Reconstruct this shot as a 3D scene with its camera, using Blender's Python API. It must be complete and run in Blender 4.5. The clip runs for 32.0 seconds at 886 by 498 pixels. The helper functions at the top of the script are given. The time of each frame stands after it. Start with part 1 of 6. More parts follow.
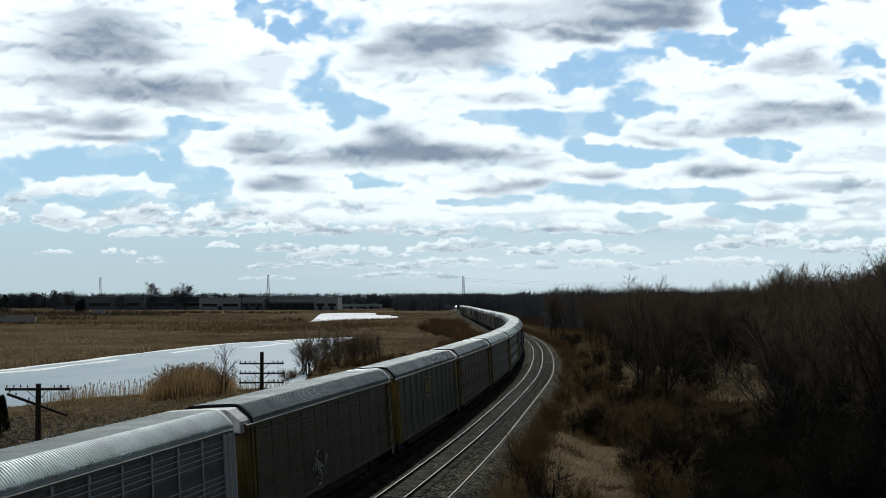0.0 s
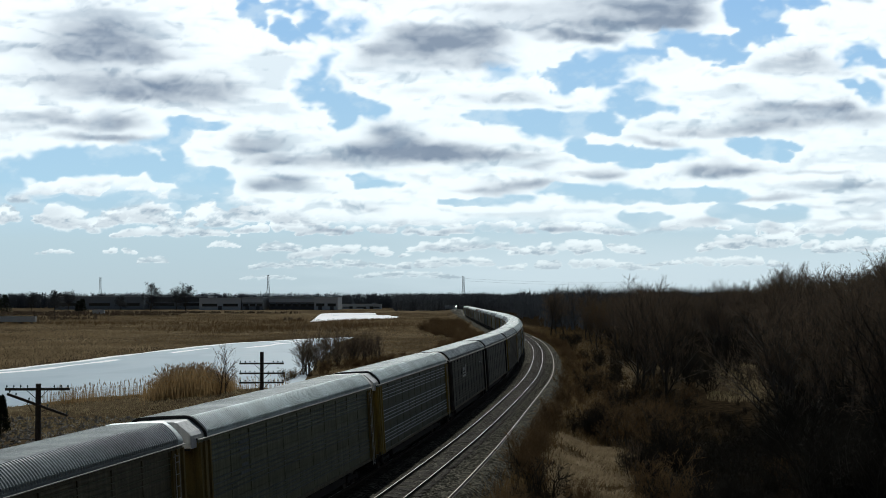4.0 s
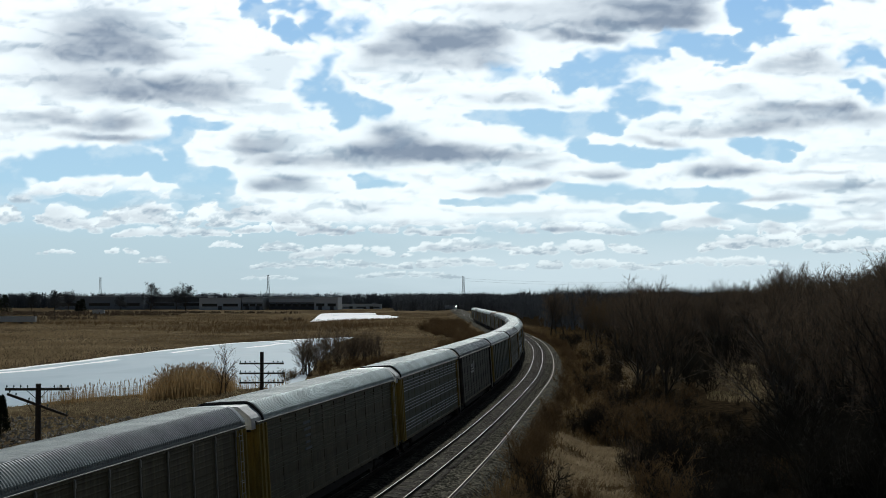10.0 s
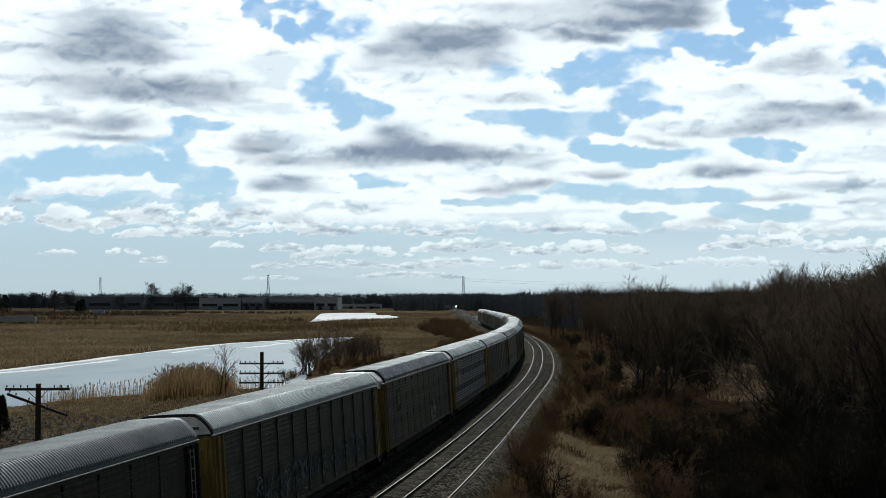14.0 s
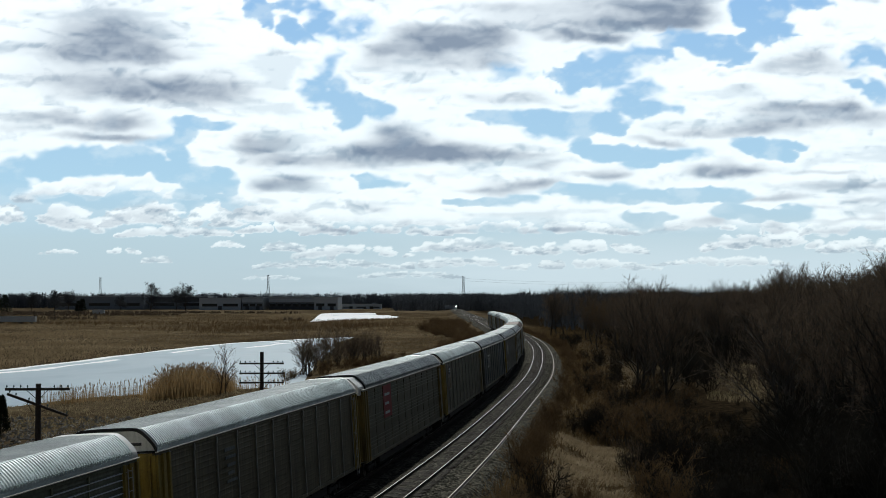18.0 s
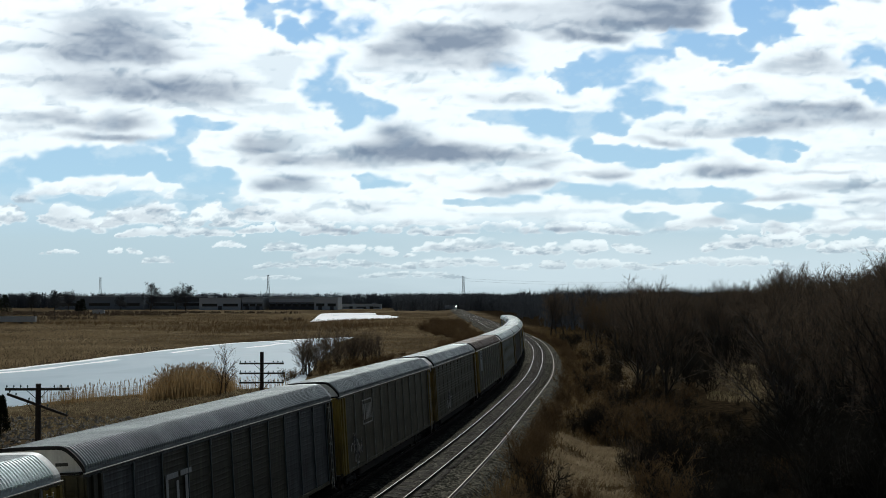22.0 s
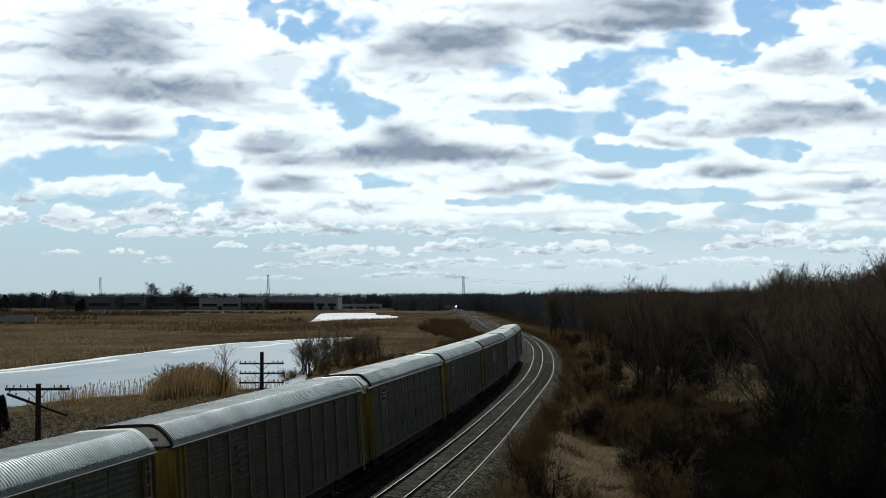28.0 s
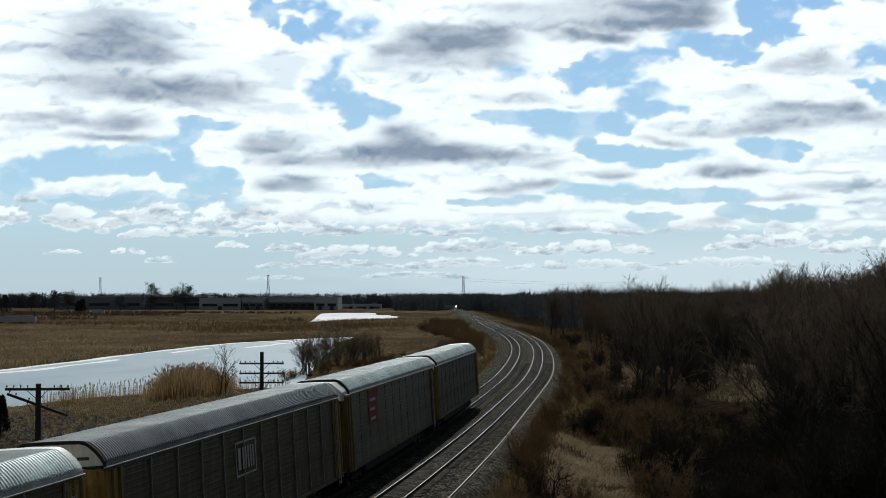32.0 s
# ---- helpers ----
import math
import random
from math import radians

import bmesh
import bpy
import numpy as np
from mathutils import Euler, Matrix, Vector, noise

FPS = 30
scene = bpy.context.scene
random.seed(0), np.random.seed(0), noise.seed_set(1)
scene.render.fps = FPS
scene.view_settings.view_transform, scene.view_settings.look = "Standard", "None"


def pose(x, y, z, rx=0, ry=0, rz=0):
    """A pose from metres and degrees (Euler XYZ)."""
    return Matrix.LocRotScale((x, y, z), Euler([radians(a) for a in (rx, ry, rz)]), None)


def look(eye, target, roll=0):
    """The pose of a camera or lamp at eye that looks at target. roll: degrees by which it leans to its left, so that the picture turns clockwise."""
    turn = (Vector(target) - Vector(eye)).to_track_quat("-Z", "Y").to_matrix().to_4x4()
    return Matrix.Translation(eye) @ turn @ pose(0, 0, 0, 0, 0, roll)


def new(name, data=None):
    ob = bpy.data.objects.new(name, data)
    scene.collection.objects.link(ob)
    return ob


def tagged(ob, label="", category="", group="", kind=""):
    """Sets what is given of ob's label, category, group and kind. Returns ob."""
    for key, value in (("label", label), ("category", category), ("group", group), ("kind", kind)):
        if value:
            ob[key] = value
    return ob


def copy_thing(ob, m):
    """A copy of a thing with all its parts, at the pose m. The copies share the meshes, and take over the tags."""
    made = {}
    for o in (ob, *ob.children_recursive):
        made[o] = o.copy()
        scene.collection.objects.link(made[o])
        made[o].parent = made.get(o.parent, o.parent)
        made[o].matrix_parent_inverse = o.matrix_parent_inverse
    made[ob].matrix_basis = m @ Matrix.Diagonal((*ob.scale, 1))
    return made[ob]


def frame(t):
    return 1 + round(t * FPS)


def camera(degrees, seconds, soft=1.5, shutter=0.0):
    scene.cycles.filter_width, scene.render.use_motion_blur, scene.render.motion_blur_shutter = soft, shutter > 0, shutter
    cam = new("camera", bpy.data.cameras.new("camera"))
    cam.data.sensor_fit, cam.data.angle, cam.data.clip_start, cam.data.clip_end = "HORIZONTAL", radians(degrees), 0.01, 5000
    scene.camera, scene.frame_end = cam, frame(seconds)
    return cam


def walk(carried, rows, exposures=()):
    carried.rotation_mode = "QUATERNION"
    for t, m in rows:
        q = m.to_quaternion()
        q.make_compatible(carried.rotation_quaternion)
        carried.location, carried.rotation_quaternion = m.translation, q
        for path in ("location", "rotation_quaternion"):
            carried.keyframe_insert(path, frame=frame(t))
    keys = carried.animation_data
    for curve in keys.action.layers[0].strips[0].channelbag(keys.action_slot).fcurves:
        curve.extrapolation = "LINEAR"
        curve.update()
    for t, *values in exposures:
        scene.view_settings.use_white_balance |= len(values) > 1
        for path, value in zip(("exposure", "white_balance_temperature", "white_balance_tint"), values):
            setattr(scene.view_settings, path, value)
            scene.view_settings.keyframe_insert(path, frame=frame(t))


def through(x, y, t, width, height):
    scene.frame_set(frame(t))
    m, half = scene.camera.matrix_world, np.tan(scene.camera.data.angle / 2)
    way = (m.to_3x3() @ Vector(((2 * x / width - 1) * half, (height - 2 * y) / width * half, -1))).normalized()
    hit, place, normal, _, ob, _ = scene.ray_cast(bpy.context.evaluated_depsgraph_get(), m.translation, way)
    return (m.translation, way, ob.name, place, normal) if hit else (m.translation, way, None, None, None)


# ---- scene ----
# ---- camera: a still camera on the overbridge, eye 9.56 m above the rails ----
EYE = (0.0, 0.0, 9.558)
cam = camera(36.298, 32.0, soft=0.85)
CAM_POSE = pose(*EYE, 90 + 2.105, 0, 0)
walk(cam, [(0.0, CAM_POSE), (32.0, CAM_POSE)], exposures=[(0.0, 0.0, 6050, 4), (32.0, 0.0, 6050, 4)])

# ---- light: high sun ahead of the camera, broken cloud ----
SUN_EL, SUN_AZ = radians(44.0), radians(-1.5)      # azimuth from +y, to the right
sun_way = Vector((math.sin(SUN_AZ) * math.cos(SUN_EL), math.cos(SUN_AZ) * math.cos(SUN_EL), math.sin(SUN_EL)))
sun = new("sun", bpy.data.lights.new("sun", "SUN"))
sun.data.energy, sun.data.angle, sun.data.color = 3.0, radians(0.6), (1.0, 0.96, 0.90)
sun.matrix_world = look((0, 0, 60), Vector((0, 0, 60)) - sun_way)

world = bpy.data.worlds.new("world")
scene.world = world
world.use_nodes = True
wn, wl = world.node_tree.nodes, world.node_tree.links
wn.clear()
w_out, w_bg = wn.new("ShaderNodeOutputWorld"), wn.new("ShaderNodeBackground")
w_sky, w_geo, w_map = wn.new("ShaderNodeTexSky"), wn.new("ShaderNodeTexCoord"), wn.new("ShaderNodeMapping")
w_noise, w_ramp, w_mix = wn.new("ShaderNodeTexNoise"), wn.new("ShaderNodeValToRGB"), wn.new("ShaderNodeMixRGB")
w_sky.sky_type, w_sky.sun_disc = "NISHITA", False
w_sky.sun_elevation, w_sky.sun_rotation = SUN_EL, SUN_AZ
w_map.inputs["Scale"].default_value = (3, 3, 9)
w_noise.inputs["Scale"].default_value, w_noise.inputs["Detail"].default_value = 1.0, 6.0
w_ramp.color_ramp.elements[0].position, w_ramp.color_ramp.elements[1].position = 0.42, 0.62
w_mix.inputs[2].default_value = (4.0, 4.3, 4.8, 1)
wl.new(w_geo.outputs["Generated"], w_map.inputs[0])
wl.new(w_map.outputs[0], w_noise.inputs["Vector"])
wl.new(w_noise.outputs["Fac"], w_ramp.inputs[0])
wl.new(w_ramp.outputs[0], w_mix.inputs[0])
wl.new(w_sky.outputs[0], w_mix.inputs[1])
wl.new(w_mix.outputs[0], w_bg.inputs[0])
w_bg.inputs[1].default_value = 0.019
wl.new(w_bg.outputs[0], w_out.inputs[0])


# ---- materials ----
def nodes_of(name):
    m = bpy.data.materials.new(name)
    m.use_nodes = True
    nt = m.node_tree
    return m, nt.nodes, nt.links, nt.nodes["Principled BSDF"]


def ramp_node(nodes, stops):
    r = nodes.new("ShaderNodeValToRGB")
    els = r.color_ramp.elements
    while len(els) < len(stops):
        els.new(0.5)
    for e, (pos, col) in zip(els, stops):
        e.position, e.color = pos, (*col, 1) if len(col) == 3 else (col[0],) * 3 + (1,)
    return r


def surf(name, colours, scale=1.0, rough=0.8, metal=0.0, fine=12.0, fine_amount=0.5, bump=0.3, bump_scale=40.0,
         local=False, stretch=(1, 1, 1), vary=0.0, spec=0.5, bump_dist=0.02):
    """A surface with colour that varies at two scales, fine relief and, where vary is given, from piece to piece."""
    m, nodes, links, bsdf = nodes_of(name)
    tc = nodes.new("ShaderNodeTexCoord") if local else nodes.new("ShaderNodeNewGeometry")
    mp = nodes.new("ShaderNodeMapping")
    mp.inputs["Scale"].default_value = stretch
    links.new(tc.outputs["Object" if local else "Position"], mp.inputs[0])
    big, small = nodes.new("ShaderNodeTexNoise"), nodes.new("ShaderNodeTexNoise")
    for n, sc, det in ((big, scale, 5.0), (small, fine, 4.0)):
        n.inputs["Scale"].default_value, n.inputs["Detail"].default_value = sc, det
        links.new(mp.outputs[0], n.inputs["Vector"])
    mixf = nodes.new("ShaderNodeMix")
    mixf.inputs[0].default_value = fine_amount
    links.new(big.outputs["Fac"], mixf.inputs[2])
    links.new(small.outputs["Fac"], mixf.inputs[3])
    fac = mixf.outputs[0]
    if vary:
        info, ma = nodes.new("ShaderNodeObjectInfo"), nodes.new("ShaderNodeMath")
        ma.operation = "MULTIPLY_ADD"
        ma.inputs[1].default_value = vary
        links.new(info.outputs["Random"], ma.inputs[0])
        links.new(fac, ma.inputs[2])
        sb = nodes.new("ShaderNodeMath")
        sb.operation, sb.inputs[1].default_value = "SUBTRACT", vary / 2
        links.new(ma.outputs[0], sb.inputs[0])
        fac = sb.outputs[0]
    n = len(colours)
    rp = ramp_node(nodes, [(0.3 + 0.4 * i / max(1, n - 1), c) for i, c in enumerate(colours)])
    links.new(fac, rp.inputs[0])
    links.new(rp.outputs[0], bsdf.inputs["Base Color"])
    bsdf.inputs["Roughness"].default_value, bsdf.inputs["Metallic"].default_value = rough, metal
    bsdf.inputs["Specular IOR Level"].default_value = spec
    if bump:
        bn, bp = nodes.new("ShaderNodeTexNoise"), nodes.new("ShaderNodeBump")
        bn.inputs["Scale"].default_value, bn.inputs["Detail"].default_value = bump_scale, 3.0
        links.new(mp.outputs[0], bn.inputs["Vector"])
        bp.inputs["Strength"].default_value, bp.inputs["Distance"].default_value = bump, bump_dist
        links.new(bn.outputs["Fac"], bp.inputs["Height"])
        links.new(bp.outputs[0], bsdf.inputs["Normal"])
    return m


M = {
    "rail": surf("rail_steel", [(0.24, 0.22, 0.21), (0.40, 0.385, 0.37)], 0.6, 0.42, 0.9, 9, 0.4, 0.1),
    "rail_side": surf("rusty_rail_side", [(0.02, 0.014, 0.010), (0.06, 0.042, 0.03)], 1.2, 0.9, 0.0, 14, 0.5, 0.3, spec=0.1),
    "rail_rusty": surf("rusty_rail", [(0.16, 0.125, 0.10), (0.34, 0.29, 0.25)], 1.2, 0.6, 0.4, 14, 0.5, 0.3),
    "tie": surf("creosoted_wood", [(0.014, 0.011, 0.008), (0.05, 0.04, 0.03)], 0.8, 0.9, 0, 14, 0.5, 0.5, 30, vary=0.15, spec=0.15),
    "stone": surf("loose_ballast_stone", [(0.0279, 0.026, 0.0209), (0.14, 0.132, 0.106)], 3.0, 0.95, 0, 9, 0.6, 0.3, spec=0.05),
    "bark": surf("grey_bark", [(0.05, 0.044, 0.037), (0.135, 0.12, 0.10)], 0.5, 0.95, 0, 6, 0.5, 0.4, 12, vary=0.25, spec=0.03),
    "pole": surf("weathered_pole_wood", [(0.035, 0.028, 0.024), (0.09, 0.075, 0.062)], 1.5, 0.9, 0, 10, 0.5, 0.4, 25, stretch=(3, 3, 0.5)),
    "rubble": surf("pale_rubble", [(0.17, 0.15, 0.125), (0.50, 0.46, 0.40)], 2.0, 0.95, 0, 9, 0.6, 0.2, spec=0.05),
    "driftwood": surf("bleached_driftwood", [(0.10, 0.085, 0.07), (0.30, 0.27, 0.23)], 1.0, 0.95, 0, 9, 0.6, 0.2, spec=0.05),
    "insulator": surf("glass_insulator", [(0.05, 0.09, 0.09), (0.12, 0.17, 0.17)], 4, 0.15, 0, 20, 0.4, 0),
    "conifer": surf("juniper_foliage", [(0.008, 0.012, 0.008), (0.03, 0.042, 0.022)], 1.0, 0.9, 0, 8, 0.5, 0, spec=0.2),
    "steel_far": surf("galvanised_lattice", [(0.20, 0.21, 0.22), (0.34, 0.35, 0.36)], 0.2, 0.6, 0.3, 2, 0.4, 0),
    "concrete_wall": surf("pale_cladding", [(0.56, 0.60, 0.64), (0.68, 0.71, 0.74)], 0.03, 0.8, 0, 0.4, 0.4, 0),
    "grey_wall": surf("grey_cladding", [(0.20, 0.225, 0.26), (0.29, 0.32, 0.355)], 0.03, 0.8, 0, 0.4, 0.4, 0),
    "dark_wall": surf("dark_cladding", [(0.06, 0.065, 0.075), (0.11, 0.115, 0.125)], 0.03, 0.7, 0, 0.4, 0.4, 0),
    "far_roof": surf("flat_roofing", [(0.42, 0.43, 0.44), (0.58, 0.58, 0.58)], 0.03, 0.9, 0, 0.5, 0.4, 0),
    "dark_glass": surf("dark_window_glass", [(0.015, 0.018, 0.022), (0.035, 0.04, 0.045)], 0.3, 0.12, 0, 2, 0.4, 0),
    "white_paint": surf("white_paint", [(0.60, 0.60, 0.58), (0.78, 0.78, 0.76)], 0.4, 0.6, 0, 3, 0.4, 0.05, local=True),
    "rubber": surf("black_rubber", [(0.012, 0.012, 0.012), (0.03, 0.03, 0.03)], 2, 0.85, 0, 9, 0.4, 0, local=True),
    "dirt_steel": surf("dirty_underframe_steel", [(0.012, 0.011, 0.010), (0.045, 0.036, 0.028)], 0.7, 0.85, 0.2, 7, 0.5, 0.2, local=True),
    "wheel": surf("worn_wheel_steel", [(0.05, 0.04, 0.032), (0.13, 0.11, 0.09)], 1.5, 0.55, 0.6, 9, 0.5, 0.1, local=True),
    "black": surf("black_seal", [(0.008, 0.008, 0.008), (0.02, 0.02, 0.02)], 1.5, 0.8, 0, 9, 0.4, 0, local=True),
}


def leafy(name, colours, scale, fine, through=0.5):
    """Dry leaves and stalks: light also passes through them."""
    m = surf(name, colours, scale, 0.95, 0, fine, 0.5, 0, spec=0.1)
    nodes, links = m.node_tree.nodes, m.node_tree.links
    bsdf, out = nodes["Principled BSDF"], nodes["Material Output"]
    tr, mx = nodes.new("ShaderNodeBsdfTranslucent"), nodes.new("ShaderNodeMixShader")
    links.new(bsdf.inputs["Base Color"].links[0].from_socket, tr.inputs[0])
    mx.inputs[0].default_value = through
    links.new(bsdf.outputs[0], mx.inputs[1]), links.new(tr.outputs[0], mx.inputs[2])
    links.new(mx.outputs[0], out.inputs[0])
    return m


def car_metal(name, cols, rough, metal, streak=0.55):
    """Weathered sheet metal of a rail car: blotches, and dirt that has run down in streaks."""
    m, nodes, links, bsdf = nodes_of(name)
    tc = nodes.new("ShaderNodeTexCoord")
    info = nodes.new("ShaderNodeObjectInfo")
    add = nodes.new("ShaderNodeVectorMath")
    add.operation = "ADD"
    links.new(tc.outputs["Object"], add.inputs[0])
    links.new(info.outputs["Random"], add.inputs[1])
    facs = []
    for sc, st in ((0.5, (1, 1, 1)), (3.0, (2.2, 2.2, 0.22)), (16.0, (1, 1, 1))):
        mp, nz = nodes.new("ShaderNodeMapping"), nodes.new("ShaderNodeTexNoise")
        mp.inputs["Scale"].default_value = st
        nz.inputs["Scale"].default_value, nz.inputs["Detail"].default_value = sc, 5.0
        links.new(add.outputs[0], mp.inputs[0])
        links.new(mp.outputs[0], nz.inputs["Vector"])
        facs.append(nz.outputs["Fac"])
    a, b = nodes.new("ShaderNodeMix"), nodes.new("ShaderNodeMix")
    a.inputs[0].default_value, b.inputs[0].default_value = streak, 0.2
    links.new(facs[0], a.inputs[2]), links.new(facs[1], a.inputs[3])
    links.new(a.outputs[0], b.inputs[2]), links.new(facs[2], b.inputs[3])
    rp = ramp_node(nodes, [(0.33, cols[0]), (0.5, cols[1]), (0.66, cols[2])])
    links.new(b.outputs[0], rp.inputs[0])
    links.new(rp.outputs[0], bsdf.inputs["Base Color"])
    rr = nodes.new("ShaderNodeMapRange")
    rr.inputs["To Min"].default_value, rr.inputs["To Max"].default_value = min(1, rough + 0.18), max(0.1, rough - 0.12)
    links.new(b.outputs[0], rr.inputs[0])
    links.new(rr.outputs[0], bsdf.inputs["Roughness"])
    bsdf.inputs["Metallic"].default_value = metal
    bp = nodes.new("ShaderNodeBump")
    bp.inputs["Strength"].default_value, bp.inputs["Distance"].default_value = 0.15, 0.01
    links.new(facs[2], bp.inputs["Height"])
    links.new(bp.outputs[0], bsdf.inputs["Normal"])
    return m


M.update({
    "side_brown": car_metal("weathered_brown_panel", [(0.056, 0.048, 0.026), (0.107, 0.093, 0.050), (0.19, 0.168, 0.092)], 0.55, 0.2),
    "side_dark": car_metal("sooty_dark_panel", [(0.0254, 0.0247, 0.0154), (0.0518, 0.0505, 0.0316), (0.0975, 0.0954, 0.0599)], 0.55, 0.2),
    "side_grey": car_metal("dull_galvanised_panel", [(0.0902, 0.0932, 0.0546), (0.157, 0.164, 0.0959), (0.264, 0.277, 0.164)], 0.5, 0.3),
    "side_green": car_metal("grimy_green_grey_panel", [(0.040, 0.048, 0.030), (0.072, 0.084, 0.052), (0.122, 0.138, 0.086)], 0.5, 0.2),
    "side_blue": car_metal("sprayed_blue_grey_panel", [(0.028, 0.032, 0.034), (0.064, 0.073, 0.078), (0.135, 0.148, 0.152)], 0.55, 0.1),
    "side_light": car_metal("clean_galvanised_panel", [(0.085, 0.105, 0.110), (0.135, 0.163, 0.168), (0.20, 0.235, 0.24)], 0.42, 0.4),
    "rib_light": car_metal("pale_galvanised_frame", [(0.62, 0.64, 0.66), (0.74, 0.76, 0.78), (0.82, 0.84, 0.86)], 0.45, 0.0),
    "hood_white": car_metal("chalky_white_hood", [(0.42, 0.42, 0.41), (0.72, 0.72, 0.71), (0.84, 0.84, 0.83)], 0.4, 0.0),
    "roof_grey": car_metal("galvanised_roof", [(0.15, 0.167, 0.172), (0.235, 0.258, 0.264), (0.33, 0.36, 0.366)], 0.38, 0.3, 0.25),
    "roof_light": car_metal("bright_galvanised_roof", [(0.459, 0.503, 0.505), (0.592, 0.642, 0.643), (0.746, 0.81, 0.821)], 0.58, 0.85, 0.25),
    "roof_top": car_metal("weathered_zinc_roof_top", [(0.17, 0.187, 0.188), (0.255, 0.28, 0.28), (0.36, 0.39, 0.386)], 0.5, 0.5, 0.25),
    "roof_brown": car_metal("rust_stained_roof", [(0.0682, 0.045, 0.033), (0.149, 0.114, 0.093), (0.223, 0.192, 0.171)], 0.6, 0.35, 0.3),
    "yellow": car_metal("faded_yellow_paint", [(0.128, 0.0861, 0.0187), (0.306, 0.217, 0.0382), (0.425, 0.312, 0.068)], 0.65, 0.0),
    "yellow_brown": car_metal("grimy_ochre_paint", [(0.085, 0.058, 0.018), (0.20, 0.14, 0.034), (0.30, 0.215, 0.06)], 0.7, 0.0),
    "end_tan": car_metal("dusty_tan_paint", [(0.16, 0.125, 0.085), (0.27, 0.22, 0.16), (0.36, 0.31, 0.24)], 0.7, 0.0),
    "end_grey": car_metal("pale_grey_paint", [(0.51, 0.51, 0.488), (0.75, 0.75, 0.725), (0.9, 0.9, 0.873)], 0.55, 0.1),
    "trim": car_metal("pale_eave_trim", [(0.36, 0.33, 0.28), (0.60, 0.565, 0.50), (0.74, 0.71, 0.65)], 0.5, 0.0),
    "post_pale": car_metal("dull_pale_post", [(0.20, 0.19, 0.165), (0.32, 0.305, 0.265), (0.42, 0.40, 0.355)], 0.5, 0.0),
    "logo_yellow": car_metal("faded_yellow_herald", [(0.34, 0.25, 0.07), (0.50, 0.39, 0.13), (0.58, 0.47, 0.18)], 0.7, 0.0),
    "logo_red": car_metal("faded_red_herald", [(0.16, 0.026, 0.024), (0.28, 0.045, 0.04), (0.36, 0.08, 0.07)], 0.7, 0.0),
    "logo_white": car_metal("chalky_white_lettering", [(0.36, 0.36, 0.35), (0.55, 0.55, 0.53), (0.66, 0.66, 0.64)], 0.7, 0.0),
    "logo_dark": car_metal("dark_lettering", [(0.02, 0.02, 0.022), (0.05, 0.05, 0.052), (0.09, 0.09, 0.09)], 0.7, 0.0),
    "spray_blue": car_metal("blue_grey_spray_paint", [(0.08, 0.12, 0.15), (0.18, 0.24, 0.28), (0.30, 0.36, 0.38)], 0.6, 0.0),
})


def ground_material():
    m, nodes, links, bsdf = nodes_of("marsh_ground")
    geo = nodes.new("ShaderNodeNewGeometry")
    facs = []
    for sc, st, det in ((0.012, (1, 0.45, 1), 6), (0.09, (1, 0.35, 1), 6), (1.1, (1, 1, 1), 5)):
        mp, nz = nodes.new("ShaderNodeMapping"), nodes.new("ShaderNodeTexNoise")
        mp.inputs["Scale"].default_value = st
        nz.inputs["Scale"].default_value, nz.inputs["Detail"].default_value = sc, det
        links.new(geo.outputs["Position"], mp.inputs[0])
        links.new(mp.outputs[0], nz.inputs["Vector"])
        facs.append(nz.outputs["Fac"])
    a, b = nodes.new("ShaderNodeMix"), nodes.new("ShaderNodeMix")
    a.inputs[0].default_value, b.inputs[0].default_value = 0.5, 0.35
    links.new(facs[0], a.inputs[2]), links.new(facs[1], a.inputs[3])
    links.new(a.outputs[0], b.inputs[2]), links.new(facs[2], b.inputs[3])
    rp = ramp_node(nodes, [(0.38, (0.034, 0.024, 0.013)), (0.46, (0.072, 0.053, 0.032)), (0.53, (0.112, 0.085, 0.052)), (0.63, (0.23, 0.182, 0.115))])
    links.new(b.outputs[0], rp.inputs[0])
    # near-black ground under the woods, from the mesh's own mask
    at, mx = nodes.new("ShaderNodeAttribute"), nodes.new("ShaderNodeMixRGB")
    at.attribute_name = "wood_floor"
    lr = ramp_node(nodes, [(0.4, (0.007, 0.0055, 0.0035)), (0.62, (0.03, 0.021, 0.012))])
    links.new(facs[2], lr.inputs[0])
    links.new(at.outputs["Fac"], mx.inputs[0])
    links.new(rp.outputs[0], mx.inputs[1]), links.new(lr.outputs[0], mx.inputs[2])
    links.new(mx.outputs[0], bsdf.inputs["Base Color"])
    bsdf.inputs["Roughness"].default_value, bsdf.inputs["Specular IOR Level"].default_value = 1.0, 0.0
    bp = nodes.new("ShaderNodeBump")
    bp.inputs["Strength"].default_value, bp.inputs["Distance"].default_value = 0.9, 0.35
    links.new(facs[2], bp.inputs["Height"])
    links.new(bp.outputs[0], bsdf.inputs["Normal"])
    return m


